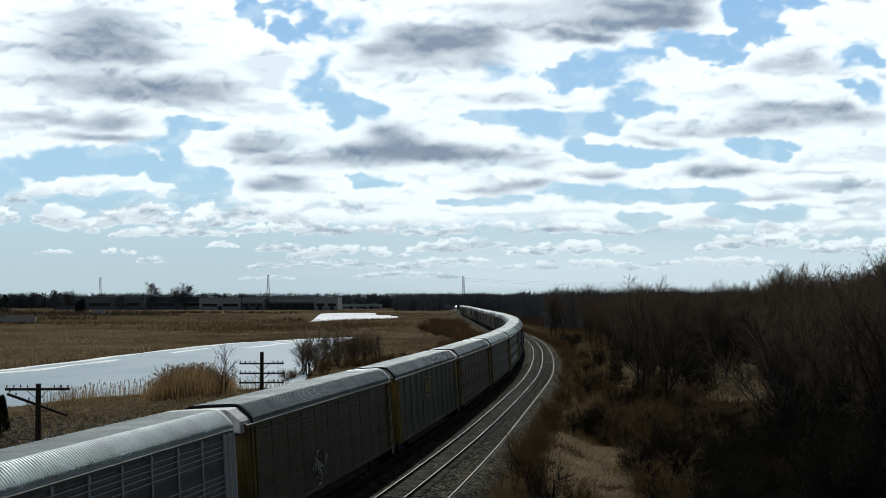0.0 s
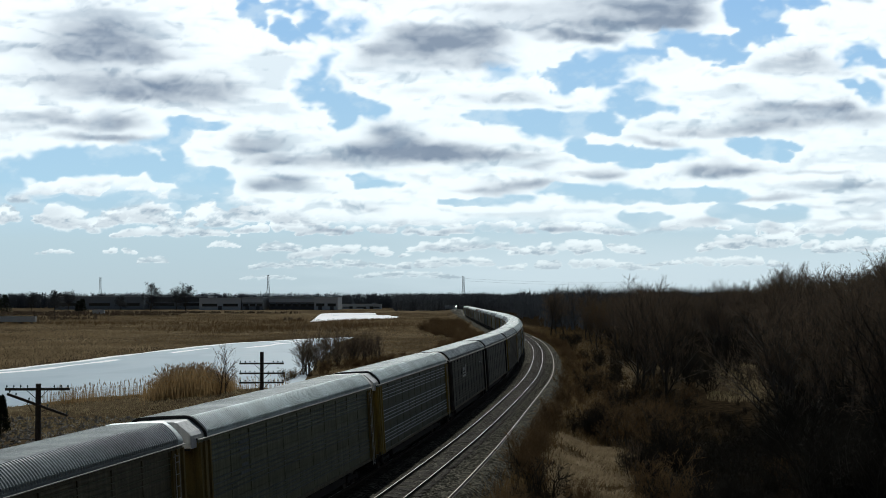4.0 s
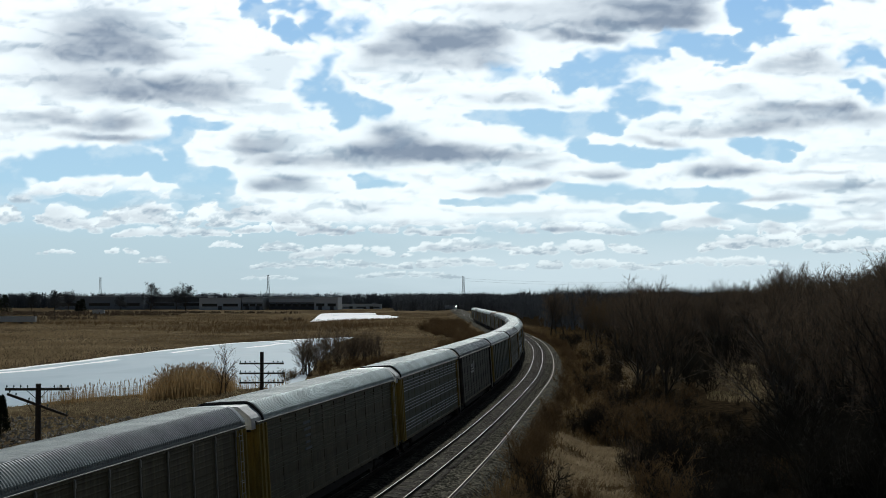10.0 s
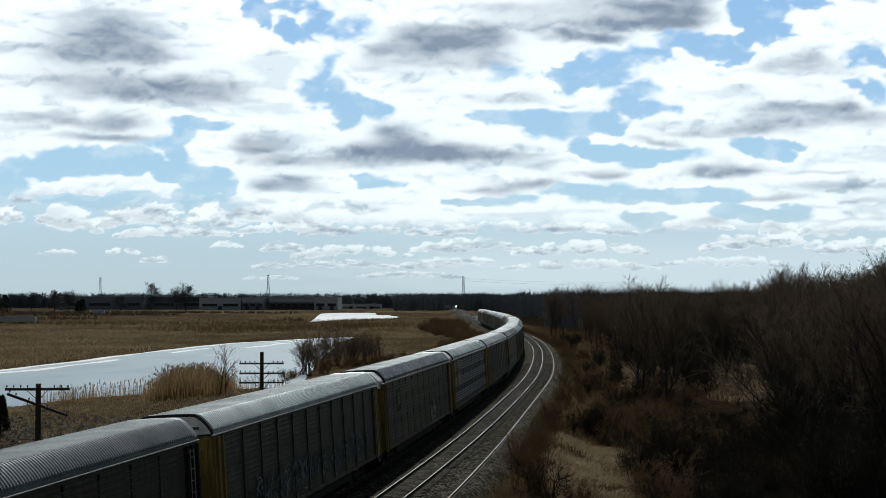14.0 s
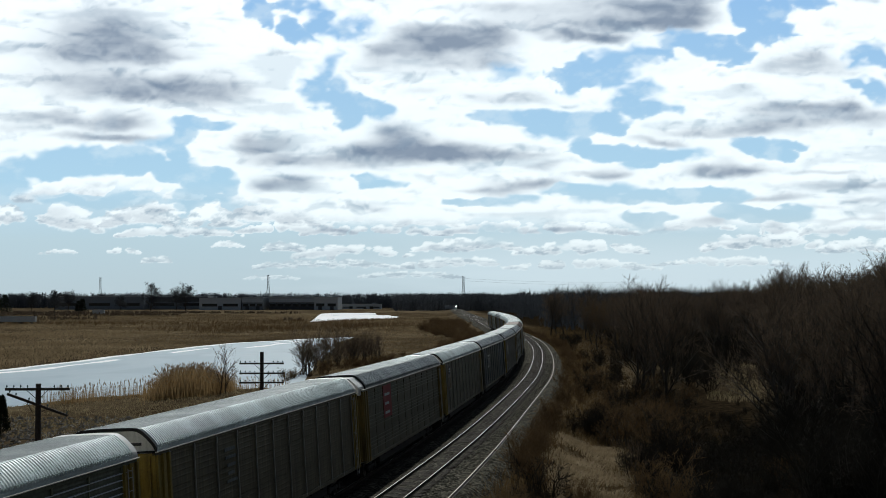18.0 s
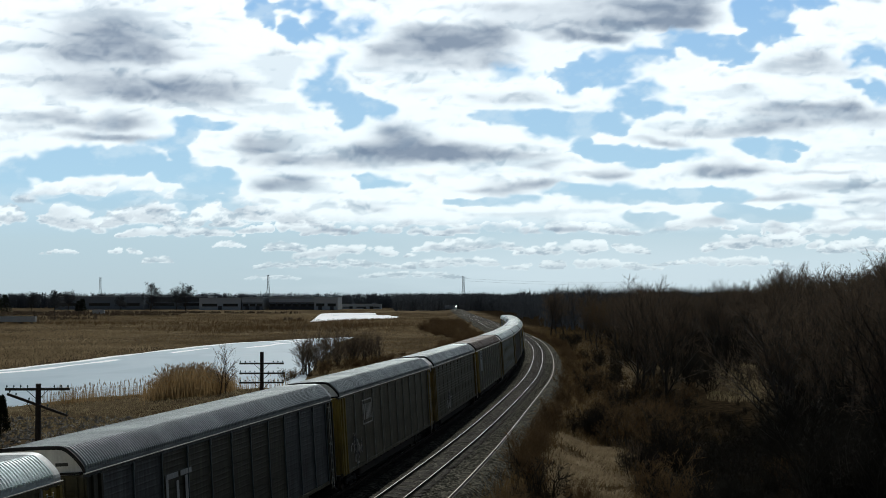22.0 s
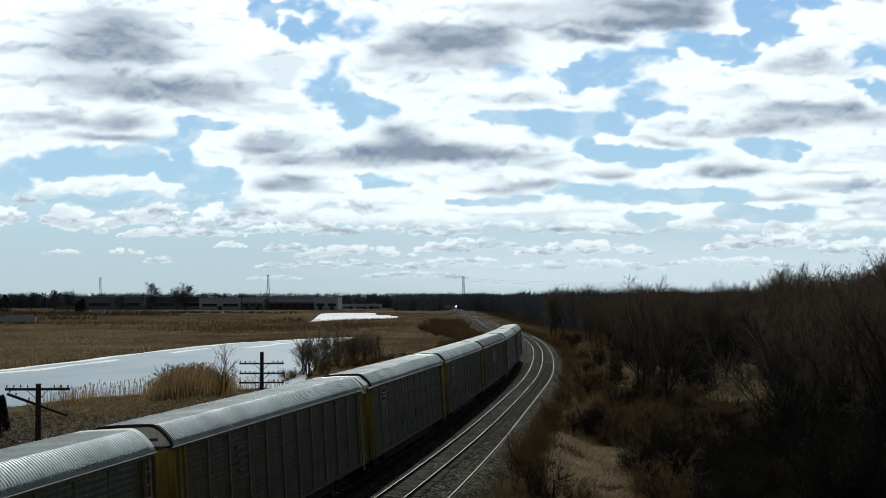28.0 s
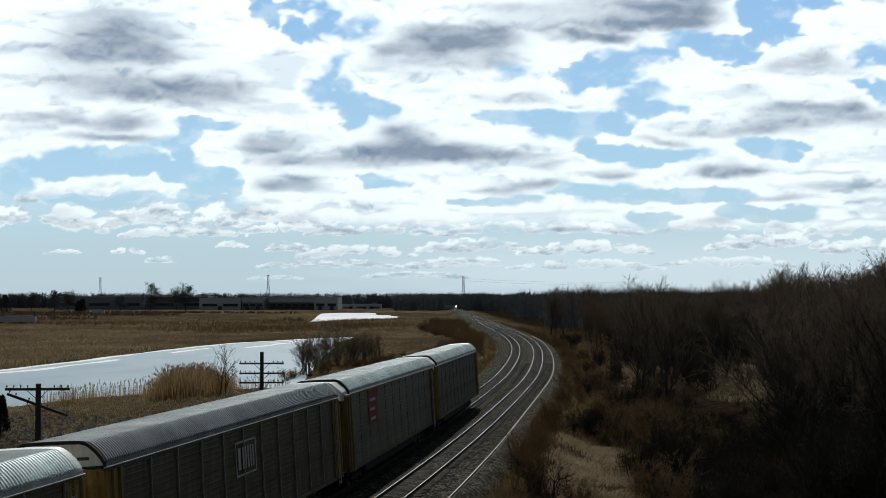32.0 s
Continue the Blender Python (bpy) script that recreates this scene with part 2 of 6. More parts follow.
def ballast_material():
    """Crushed stone: every stone its own tone, with oil and rust stains along the track."""
    m, nodes, links, bsdf = nodes_of("ballast_stone")
    geo, vor, nz = nodes.new("ShaderNodeNewGeometry"), nodes.new("ShaderNodeTexVoronoi"), nodes.new("ShaderNodeTexNoise")
    vor.inputs["Scale"].default_value, nz.inputs["Scale"].default_value, nz.inputs["Detail"].default_value = 8.0, 0.6, 5.0
    for n in (vor, nz):
        links.new(geo.outputs["Position"], n.inputs["Vector"])
    mx = nodes.new("ShaderNodeMix")
    mx.inputs[0].default_value = 0.4
    sep = nodes.new("ShaderNodeSeparateColor")
    links.new(vor.outputs["Color"], sep.inputs[0])
    links.new(sep.outputs[0], mx.inputs[2]), links.new(nz.outputs["Fac"], mx.inputs[3])
    rp = ramp_node(nodes, [(0.2, (0.007, 0.006, 0.004)), (0.5, (0.030, 0.029, 0.022)), (0.78, (0.156, 0.142, 0.111))])
    links.new(mx.outputs[0], rp.inputs[0]), links.new(rp.outputs[0], bsdf.inputs["Base Color"])
    bsdf.inputs["Roughness"].default_value, bsdf.inputs["Specular IOR Level"].default_value = 1.0, 0.02
    bp = nodes.new("ShaderNodeBump")
    bp.inputs["Strength"].default_value, bp.inputs["Distance"].default_value = 1.0, 0.07
    links.new(vor.outputs["Distance"], bp.inputs["Height"]), links.new(bp.outputs[0], bsdf.inputs["Normal"])
    return m


def ice_material():
    m, nodes, links, bsdf = nodes_of("pond_ice")
    geo = nodes.new("ShaderNodeNewGeometry")
    mp, n1 = nodes.new("ShaderNodeMapping"), nodes.new("ShaderNodeTexNoise")
    mp.inputs["Scale"].default_value = (0.03, 0.012, 1)
    mp.inputs["Rotation"].default_value = (0, 0, radians(-22))
    n1.inputs["Scale"].default_value, n1.inputs["Detail"].default_value, n1.inputs["Distortion"].default_value = 1.6, 7.0, 0.6
    links.new(geo.outputs["Position"], mp.inputs[0]), links.new(mp.outputs[0], n1.inputs["Vector"])
    at, add = nodes.new("ShaderNodeAttribute"), nodes.new("ShaderNodeMath")
    at.attribute_name, add.operation = "shore_snow", "ADD"
    links.new(n1.outputs["Fac"], add.inputs[0]), links.new(at.outputs["Fac"], add.inputs[1])
    rp = ramp_node(nodes, [(0.35, (0.21, 0.295, 0.36)), (0.54, (0.32, 0.405, 0.465)), (0.63, (0.46, 0.535, 0.59)), (0.70, (0.95, 0.95, 0.96))])
    links.new(add.outputs[0], rp.inputs[0]), links.new(rp.outputs[0], bsdf.inputs["Base Color"])
    bsdf.inputs["Specular IOR Level"].default_value = 0.2
    rr = ramp_node(nodes, [(0.45, (0.42,)), (0.72, (0.85,))])
    links.new(add.outputs[0], rr.inputs[0]), links.new(rr.outputs[0], bsdf.inputs["Roughness"])
    return m


# darker copy of the twigs: shade under the trees put into the colour
M["shade_twig"] = leafy("shaded_brushwood", [(0.018, 0.016, 0.012), (0.05, 0.044, 0.034)], 0.12, 1.5, 0.10)
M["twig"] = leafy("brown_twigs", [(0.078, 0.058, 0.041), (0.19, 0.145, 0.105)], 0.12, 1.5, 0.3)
# distance haze put into the twig colour as a bluish grey
M["twig_far"] = leafy("hazed_far_branches", [(0.042, 0.047, 0.053), (0.096, 0.105, 0.118)], 0.02, 0.6, 0.25)
M["bush"] = leafy("orange_brown_scrub", [(0.10, 0.058, 0.026), (0.22, 0.135, 0.065)], 0.12, 1.5, 0.35)
M["twig_red"] = leafy("reddish_twigs", [(0.0794, 0.0506, 0.0255), (0.191, 0.127, 0.0638)], 0.12, 1.5, 0.3)
M["brush"] = leafy("brown_brush", [(0.0477, 0.0308, 0.0151), (0.122, 0.0814, 0.0367), (0.222, 0.154, 0.0713)], 0.15, 2.0, 0.35)
M["sedge"] = leafy("brown_sedge", [(0.075, 0.052, 0.028), (0.17, 0.122, 0.064), (0.30, 0.225, 0.125)], 0.05, 1.0, 0.45)
M["grass"] = leafy("dry_grass", [(0.11, 0.085, 0.048), (0.25, 0.20, 0.115), (0.40, 0.34, 0.215)], 0.22, 2.5)
M["straw"] = leafy("flattened_straw", [(0.16, 0.12, 0.065), (0.33, 0.255, 0.155), (0.50, 0.41, 0.28)], 0.35, 2.5, 0.4)
M["reed"] = leafy("dry_reed", [(0.15, 0.095, 0.04), (0.30, 0.20, 0.095), (0.42, 0.31, 0.17)], 0.2, 2.0)
M["marsh"] = leafy("marsh_reed", [(0.105, 0.073, 0.039), (0.235, 0.174, 0.098), (0.41, 0.325, 0.205)], 0.035, 1.0, 0.55)
M["plume"] = leafy("reed_plume", [(0.374, 0.297, 0.198), (0.616, 0.517, 0.374)], 0.4, 3.0, 0.6)
M["ground"], M["ice"], M["ballast"] = ground_material(), ice_material(), ballast_material()


# ---- mesh helpers ----
def mesh_object(name, verts, faces, material, parent=None, label="", smooth=False):
    me = bpy.data.meshes.new(name)
    me.from_pydata(verts, [], faces)
    me.materials.append(material)
    if smooth:
        me.shade_smooth()
    ob = new(name, me)
    if parent is not None:
        ob.parent = parent
    if label:
        ob["label"] = label
    return ob


def part(name, bm, material, parent, label="", smooth=False):
    me = bpy.data.meshes.new(name)
    bm.to_mesh(me)
    bm.free()
    me.materials.append(material)
    if smooth:
        me.shade_smooth()
    ob = new(name, me)
    if parent is not None:
        ob.parent = parent
    if label:
        ob["label"] = label
    return ob


def again(ob, parent, m):
    """Another piece on the same mesh."""
    o = ob.copy()
    scene.collection.objects.link(o)
    o.parent = parent
    o.matrix_basis = m
    return o


def add_box(bm, lo, hi, bevel=0.0):
    r = bmesh.ops.create_cube(bm, size=1.0)
    c, d = (Vector(lo) + Vector(hi)) / 2, Vector(hi) - Vector(lo)
    bmesh.ops.scale(bm, vec=d, verts=r["verts"])
    bmesh.ops.translate(bm, vec=c, verts=r["verts"])
    if bevel:
        edges = list({e for v in r["verts"] for e in v.link_edges})
        bmesh.ops.bevel(bm, geom=edges, offset=bevel, segments=1, affect="EDGES", profile=0.5)
    return bm


def box(lo, hi, bevel=0.0):
    return add_box(bmesh.new(), lo, hi, bevel)


def add_tube(bm, a, b, r1, r2=None, sides=6):
    a, b = Vector(a), Vector(b)
    q = (b - a).to_track_quat("Z", "Y").to_matrix().to_4x4()
    bmesh.ops.create_cone(bm, cap_ends=True, segments=sides, radius1=r1, radius2=r1 if r2 is None else r2, depth=(b - a).length,
                          matrix=Matrix.Translation((a + b) / 2) @ q)
    return bm


def tube(a, b, r1, r2=None, sides=6):
    return add_tube(bmesh.new(), a, b, r1, r2, sides)


def empty(name, m=None):
    ob = new(name)
    ob.empty_display_size = 0.2
    if m is not None:
        ob.matrix_basis = m
    return ob


# ---- the railway line: centre line of the train's track by its curvature along the way ----
KNOTS = [-40, 0, 25, 50, 75, 100, 125, 150, 175, 200, 225, 250, 300, 400, 500, 620, 760, 900]
BENDS = [-0.47, -0.14, 0.21, -0.71, -0.72, -0.37, -0.26, -1.03, -0.48, -0.33, -0.51, -0.585, -0.486, -0.108, 0.072, -0.078, 0.028, 0.076]
WAY = np.arange(-900.0, 1250.0, 1.0)
_k = np.where(WAY < -60, 0.0, np.interp(WAY, KNOTS, BENDS, right=0.0) * 1e-3)
WAY_H = np.cumsum(_k)
WAY_H += 0.1634 - np.interp(0, WAY, WAY_H)
WAY_X, WAY_Y = np.cumsum(np.sin(WAY_H)), np.cumsum(np.cos(WAY_H))
WAY_X += -13.949 - np.interp(0, WAY, WAY_X)
WAY_Y += 18.022 - np.interp(0, WAY, WAY_Y)
CANT = 0.064


def sag(s):
    return -0.0215 * (np.clip(np.asarray(s) - 50, 0, 250) / 100) ** 2


def track_gap(s):
    return 3.522 + 0.287 * np.clip((np.asarray(s) - 60) / 100, 0, 2.5)


def on_way(s, u=0.0, z=0.0):
    """The place u metres to the right of the centre line, s metres along it."""
    s = np.asarray(s, float)
    h = np.interp(s, WAY, WAY_H)
    return np.interp(s, WAY, WAY_X) + u * np.cos(h), np.interp(s, WAY, WAY_Y) - u * np.sin(h), sag(s) + z


def off_way(x, y):
    """How far right of the centre line, and how far along it, the places lie."""
    x, y = np.ravel(x), np.ravel(y)
    u, s = np.empty(len(x)), np.empty(len(x))
    wx, wy, wh, ws = WAY_X[::3], WAY_Y[::3], WAY_H[::3], WAY[::3]
    for i in range(0, len(x), 4000):
        a, b = x[i:i + 4000, None], y[i:i + 4000, None]
        j = np.argmin((a - wx) ** 2 + (b - wy) ** 2, axis=1)
        dx, dy = a[:, 0] - wx[j], b[:, 0] - wy[j]
        u[i:i + 4000] = dx * np.cos(wh[j]) - dy * np.sin(wh[j])
        s[i:i + 4000] = ws[j] + dx * np.sin(wh[j]) + dy * np.cos(wh[j])
    return u, s


def smooth01(a, b, x):
    t = np.clip((x - a) / (b - a), 0, 1)
    return t * t * (3 - 2 * t)


def wobble(x, y, k, seed=0):
    """Cheap smooth unevenness between -1 and 1."""
    r = np.random.RandomState(100 + seed)
    out = np.zeros_like(np.asarray(x, float))
    for i in range(5):
        ax, ay, ph = r.uniform(-1, 1) * k * (1 + i), r.uniform(-1, 1) * k * (1 + i), r.uniform(0, 6.28)
        out += np.sin(ax * x + ay * y + ph) / (1 + i)
    return out / 2.28


# shores of the frozen pond beside the line and of the far one: x of either shore along y
def pond_sides(y):
    return (np.interp(y, [110, 200, 233, 291, 372, 419, 434], [-120, -88, -76, -71, -60, -40, -26]),
            np.interp(y, [118, 150, 164, 172, 178, 184, 203, 216, 258, 291, 376, 425, 434], [-68, -50, -45, -38, -35, -22.5, -22, -22.5, -24, -25.5, -28.5, -29.5, -29]))


def pond_depth(x, y):
    wob = 1.6 * wobble(x, y, 0.09, 3)
    left, right = pond_sides(y)
    inside = np.minimum(np.minimum(x - left, right - x), np.minimum((y - 112) * 0.5, (436 - y) * 0.6)) + wob
    l2 = np.interp(y, [700, 820, 1000, 1174, 1200], [-69.5, -78, -92, -104, -104])
    r2 = np.interp(y, [700, 715, 863, 917, 965, 985, 1174, 1200], [-69, -66, -28.5, -30, -36, -48.5, -58.4, -58.4])
    inside2 = np.minimum(np.minimum(x - l2, r2 - x), np.minimum((y - 700) * 0.3, (1178 - y) * 0.3))
    return np.maximum(inside, inside2)


WATER = -2.72


def ground_height(x, y, u=None, s=None):
    if u is None:
        shape = np.shape(x)
        u, s = off_way(x, y)
        u, s = u.reshape(shape), s.reshape(shape)
    near = np.exp(-(np.maximum(0, np.hypot(x, y) - 500) / 400) ** 2)
    low = -2.38 + near * (0.14 * wobble(x, y, 0.25, 1) + 0.16 * wobble(x, y, 0.06, 2))
    low = np.where(u > 0, low - 0.15 + 0.25 * near * wobble(x, y, 0.1, 5), low)
    right_edge = track_gap(s) + 3.7
    bed = np.where(u < 0, 1 - smooth01(3.0, 8.5, -u), 1 - smooth01(right_edge, right_edge + 5.5, u))
    z = low * (1 - bed) + (-0.8 + sag(s)) * bed
    d = pond_depth(x, y)
    z = np.where(d > -4, np.minimum(z, np.maximum(WATER - 0.6, WATER - d * 0.12)), z)
    return z


# ---- ground, water ----
def stretched(lo, hi, step, reach, grow=1.13):
    mid = list(np.arange(lo, hi + 0.01, step))
    a, d = lo, step
    while a > -reach:
        d *= grow
        a -= d
        mid.insert(0, a)
    a, d = hi, step
    while a < reach:
        d *= grow
        a += d
        mid.append(a)
    return np.array(mid)


def build_ground():
    xs, ys = stretched(-112, 110, 1.5, 4700), stretched(24, 470, 1.7, 4700)
    X, Y = np.meshgrid(xs, ys)
    u, s = off_way(X, Y)
    u, s = u.reshape(X.shape), s.reshape(X.shape)
    Z = ground_height(X, Y, u, s)
    wood_floor = smooth01(11, 22, u - 0.02 * np.clip(s - 80, 0, 300)) * (Y < 1600) * (1 - np.exp(-(((X - 47) / 13) ** 2 + ((Y - 208) / 38) ** 2)))
    nx, ny = len(xs), len(ys)
    verts = np.stack([X.ravel(), Y.ravel(), Z.ravel()], 1)
    i = np.arange(ny * nx).reshape(ny, nx)
    faces = np.stack([i[:-1, :-1].ravel(), i[:-1, 1:].ravel(), i[1:, 1:].ravel(), i[1:, :-1].ravel()], 1)
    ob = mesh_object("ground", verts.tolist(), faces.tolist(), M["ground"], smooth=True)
    at = ob.data.attributes.new("wood_floor", "FLOAT", "POINT")
    at.data.foreach_set("value", wood_floor.ravel().astype(np.float32))
    tagged(ob, "flat marsh of dry tan grass beside the railway", "ground", kind="structure")


def build_water(name, x0, x1, y0, y1, step, label):
    xs, ys = np.arange(x0, x1, step), np.arange(y0, y1, step)
    X, Y = np.meshgrid(xs, ys)
    d = pond_depth(X, Y)
    # snow lies drifted along the far shore, and in long streaks off it
    left, right = pond_sides(Y)
    a = X - left + 1.6 * wobble(X, Y, 0.09, 3)
    snow = np.exp(-np.clip(a, 0, 80) / 2.4) * np.interp(Y, [200, 260, 420], [0.34, 0.5, 0.7])
    snow += 0.36 * np.exp(-((a - 7 - 3 * wobble(X, Y, 0.03, 6)) / 1.3) ** 2) * smooth01(-0.3, 0.1, wobble(X, Y, 0.03, 7))
    snow += 0.30 * np.exp(-((a - 14 - 4 * wobble(X, Y, 0.025, 16)) / 1.1) ** 2) * smooth01(0.0, 0.4, wobble(X, Y, 0.035, 17))
    snow += 0.34 * np.exp(-((a - 16) / 1.8) ** 2) * smooth01(330, 345, Y) * smooth01(392, 380, Y)
    snow -= 0.05
    snow = np.where(Y > 600, 0.3, snow)
    i = np.arange(X.size).reshape(X.shape)
    faces = np.stack([i[:-1, :-1].ravel(), i[:-1, 1:].ravel(), i[1:, 1:].ravel(), i[1:, :-1].ravel()], 1)
    ob = mesh_object(name, np.stack([X.ravel(), Y.ravel(), np.full(X.size, WATER)], 1).tolist(), faces.tolist(), M["ice"])
    at = ob.data.attributes.new("shore_snow", "FLOAT", "POINT")
    at.data.foreach_set("value", snow.ravel().astype(np.float32))
    tagged(ob, label, "pond", kind="structure")


build_ground()
build_water("water", -135, -15, 105, 442, 1.3, "frozen pond with grey ice and drifted white snow")
build_water("water_far", -116, -20, 705, 1235, 8.0, "distant frozen pond bright with snow")


# ---- sky: one backdrop of cloud far beyond the land, drifting slowly to the right ----
def sky_material():
    m, nodes, links, _ = nodes_of("cloudy_sky")
    nodes.clear()
    out, em = nodes.new("ShaderNodeOutputMaterial"), nodes.new("ShaderNodeEmission")

    def read(name):
        n = nodes.new("ShaderNodeAttribute")
        n.attribute_name = name
        return n.outputs["Fac"]

    def mix_of(fac, a, b):
        n = nodes.new("ShaderNodeMixRGB")
        for k, v in enumerate((fac, a, b)):
            if isinstance(v, tuple):
                n.inputs[k].default_value = (*v, 1)
            else:
                links.new(v, n.inputs[k])
        return n.outputs[0]

    up = read("height_up")
    blue = ramp_node(nodes, [(0.0, (0.53, 0.60, 0.63)), (0.20, (0.53, 0.64, 0.69)), (0.40, (0.41, 0.62, 0.78)), (1.0, (0.26, 0.48, 0.78))])
    white = ramp_node(nodes, [(0.0, (0.62, 0.70, 0.73)), (0.14, (0.88, 0.92, 0.92)), (0.32, (1.02, 1.04, 1.04)), (1.0, (1.08, 1.09, 1.10))])
    dim = ramp_node(nodes, [(0.0, (0.50, 0.57, 0.60)), (0.14, (0.55, 0.62, 0.66)), (0.32, (0.56, 0.64, 0.70)), (1.0, (0.62, 0.69, 0.76))])
    for r in (blue, white, dim):
        links.new(up, r.inputs[0])
    body = mix_of(read("grey"), mix_of(read("dimness"), white.outputs[0], dim.outputs[0]), (0.172, 0.222, 0.315))
    clear = mix_of(read("veil"), blue.outputs[0], (0.82, 0.88, 0.91))
    links.new(mix_of(read("cover"), clear, body), em.inputs[0])
    links.new(em.outputs[0], out.inputs[0])
    return m


# Clouds from the horizon upwards: bearings of the two ends, heights of top and base (hundredths of the distance), greyness of the underside
CLOUDS_LOW = [(-15.2, -11.0, 1.88, 1.38, 0.1), (-6.9, 1.5, 2.13, 1.54, 0.15), (4.0, 15.7, 2.96, 2.13, 0.25), (-4.3, 5.7, 3.13, 2.21, 0.25), (-14.4, -3.5, 3.05, 2.3, 0.2),
    (15.3, 25.8, 3.22, 2.38, 0.2), (-22.7, -20.4, 3.3, 2.67, 0.1), (-11.6, -2.6, 4.05, 3.05, 0.3), (-25.3, -22.7, 3.84, 3.3, 0.15), (4.9, 15.3, 4.39, 3.3, 0.3),
    (-30.3, -27.3, 3.72, 3.3, 0.05), (-13.7, -10.5, 4.39, 3.47, 0.25), (-2.8, 6.1, 4.55, 3.47, 0.3), (27.4, 35.8, 4.55, 3.47, 0.3), (18.6, 28.7, 4.97, 3.63, 0.35),
    (-17.4, -15.1, 4.34, 3.76, 0.1), (25.6, 35.8, 6.48, 4.39, 0.4), (-24.8, -15.2, 5.47, 4.55, 0.25), (-11.0, 0.3, 5.56, 4.64, 0.5)]
CLOUDS_MID = [(23.1, 25.8, 6.06, 4.72, 0.45), (-1.2, 14.7, 5.89, 4.72, 0.5), (-15.6, -7.7, 5.72, 4.8, 0.35), (14.7, 21.2, 6.48, 4.89, 0.5), (-36.1, -25.6, 7.31, 5.05, 0.4),
    (-25.8, -19.9, 7.73, 5.22, 0.35), (-16.2, -9.1, 7.98, 5.31, 0.45), (-4.2, 0.9, 7.56, 5.31, 0.35), (-19.5, -15.1, 7.31, 5.47, 0.25), (-9.5, -3.8, 7.73, 5.89, 0.3),
    (0.5, 9.2, 7.9, 5.89, 0.4), (8.9, 20.9, 7.31, 5.89, 0.3), (20.2, 35.8, 8.4, 6.31, 0.4), (-31.9, -18.6, 9.49, 7.31, 0.3), (-15.2, -3.9, 9.57, 7.31, 0.6),
    (-3.9, 9.1, 9.57, 7.56, 0.5), (14.6, 25.4, 11.08, 8.15, 0.8), (24.9, 35.8, 10.91, 8.15, 0.4), (8.9, 15.0, 10.66, 8.4, 0.45)]
CLOUDS_HIGH = [(-19.5, -7.2, 13.25, 9.49, 0.6), (-8.2, 9.5, 13.67, 9.49, 1.0), (12.7, 32.7, 13.92, 10.49, 0.55), (-36.1, -19.2, 15.51, 10.57, 0.65), (9.7, 13.7, 12.5, 11.08, 0.1),
    (-21.5, -7.3, 25.04, 12.83, 0.05), (19.3, 35.8, 19.52, 12.83, 0.85), (-6.0, 13.3, 17.18, 13.17, 0.4), (13.7, 23.5, 18.6, 13.92, 0.12), (-9.6, -3.1, 19.81, 14.38, 0.1),
    (-36.1, -15.0, 18.27, 14.5, 0.85), (31.0, 35.8, 17.51, 15.76, 0.1), (-36.1, -19.0, 24.62, 17.18, 0.9), (-6.0, 22.5, 25.88, 17.6, 1.0), (25.5, 35.8, 25.04, 18.6, 0.3),
    (-16.9, -6.0, 25.88, 20.78, 0.05), (-7.7, -1.0, 25.46, 20.86, 0.3)]


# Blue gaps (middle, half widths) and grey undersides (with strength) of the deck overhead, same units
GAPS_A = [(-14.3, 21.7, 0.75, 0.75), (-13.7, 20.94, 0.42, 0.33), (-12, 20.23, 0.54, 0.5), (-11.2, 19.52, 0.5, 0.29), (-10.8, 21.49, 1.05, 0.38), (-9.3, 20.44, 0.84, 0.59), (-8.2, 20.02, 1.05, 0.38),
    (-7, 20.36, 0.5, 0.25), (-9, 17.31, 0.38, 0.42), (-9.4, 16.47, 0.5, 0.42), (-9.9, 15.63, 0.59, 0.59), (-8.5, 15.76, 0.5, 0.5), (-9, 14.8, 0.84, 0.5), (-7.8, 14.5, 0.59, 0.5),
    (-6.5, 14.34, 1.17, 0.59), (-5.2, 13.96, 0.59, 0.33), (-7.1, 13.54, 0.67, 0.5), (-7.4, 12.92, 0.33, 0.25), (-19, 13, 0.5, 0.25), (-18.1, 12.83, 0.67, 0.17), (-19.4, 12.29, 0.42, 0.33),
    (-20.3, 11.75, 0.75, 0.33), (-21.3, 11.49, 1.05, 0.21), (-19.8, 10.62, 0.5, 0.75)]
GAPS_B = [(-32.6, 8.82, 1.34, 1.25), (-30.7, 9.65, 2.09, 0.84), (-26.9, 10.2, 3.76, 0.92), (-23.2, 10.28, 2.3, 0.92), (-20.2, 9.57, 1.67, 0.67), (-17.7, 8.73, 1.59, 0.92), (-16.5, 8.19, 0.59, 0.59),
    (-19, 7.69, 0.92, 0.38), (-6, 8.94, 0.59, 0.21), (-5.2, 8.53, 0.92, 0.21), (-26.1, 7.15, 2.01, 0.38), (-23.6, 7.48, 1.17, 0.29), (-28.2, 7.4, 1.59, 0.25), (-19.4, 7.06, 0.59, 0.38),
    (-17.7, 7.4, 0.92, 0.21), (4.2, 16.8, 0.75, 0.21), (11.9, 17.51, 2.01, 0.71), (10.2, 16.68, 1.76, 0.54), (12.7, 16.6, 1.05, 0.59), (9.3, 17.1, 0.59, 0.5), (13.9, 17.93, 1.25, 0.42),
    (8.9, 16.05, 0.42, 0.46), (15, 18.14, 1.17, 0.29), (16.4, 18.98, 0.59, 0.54)]
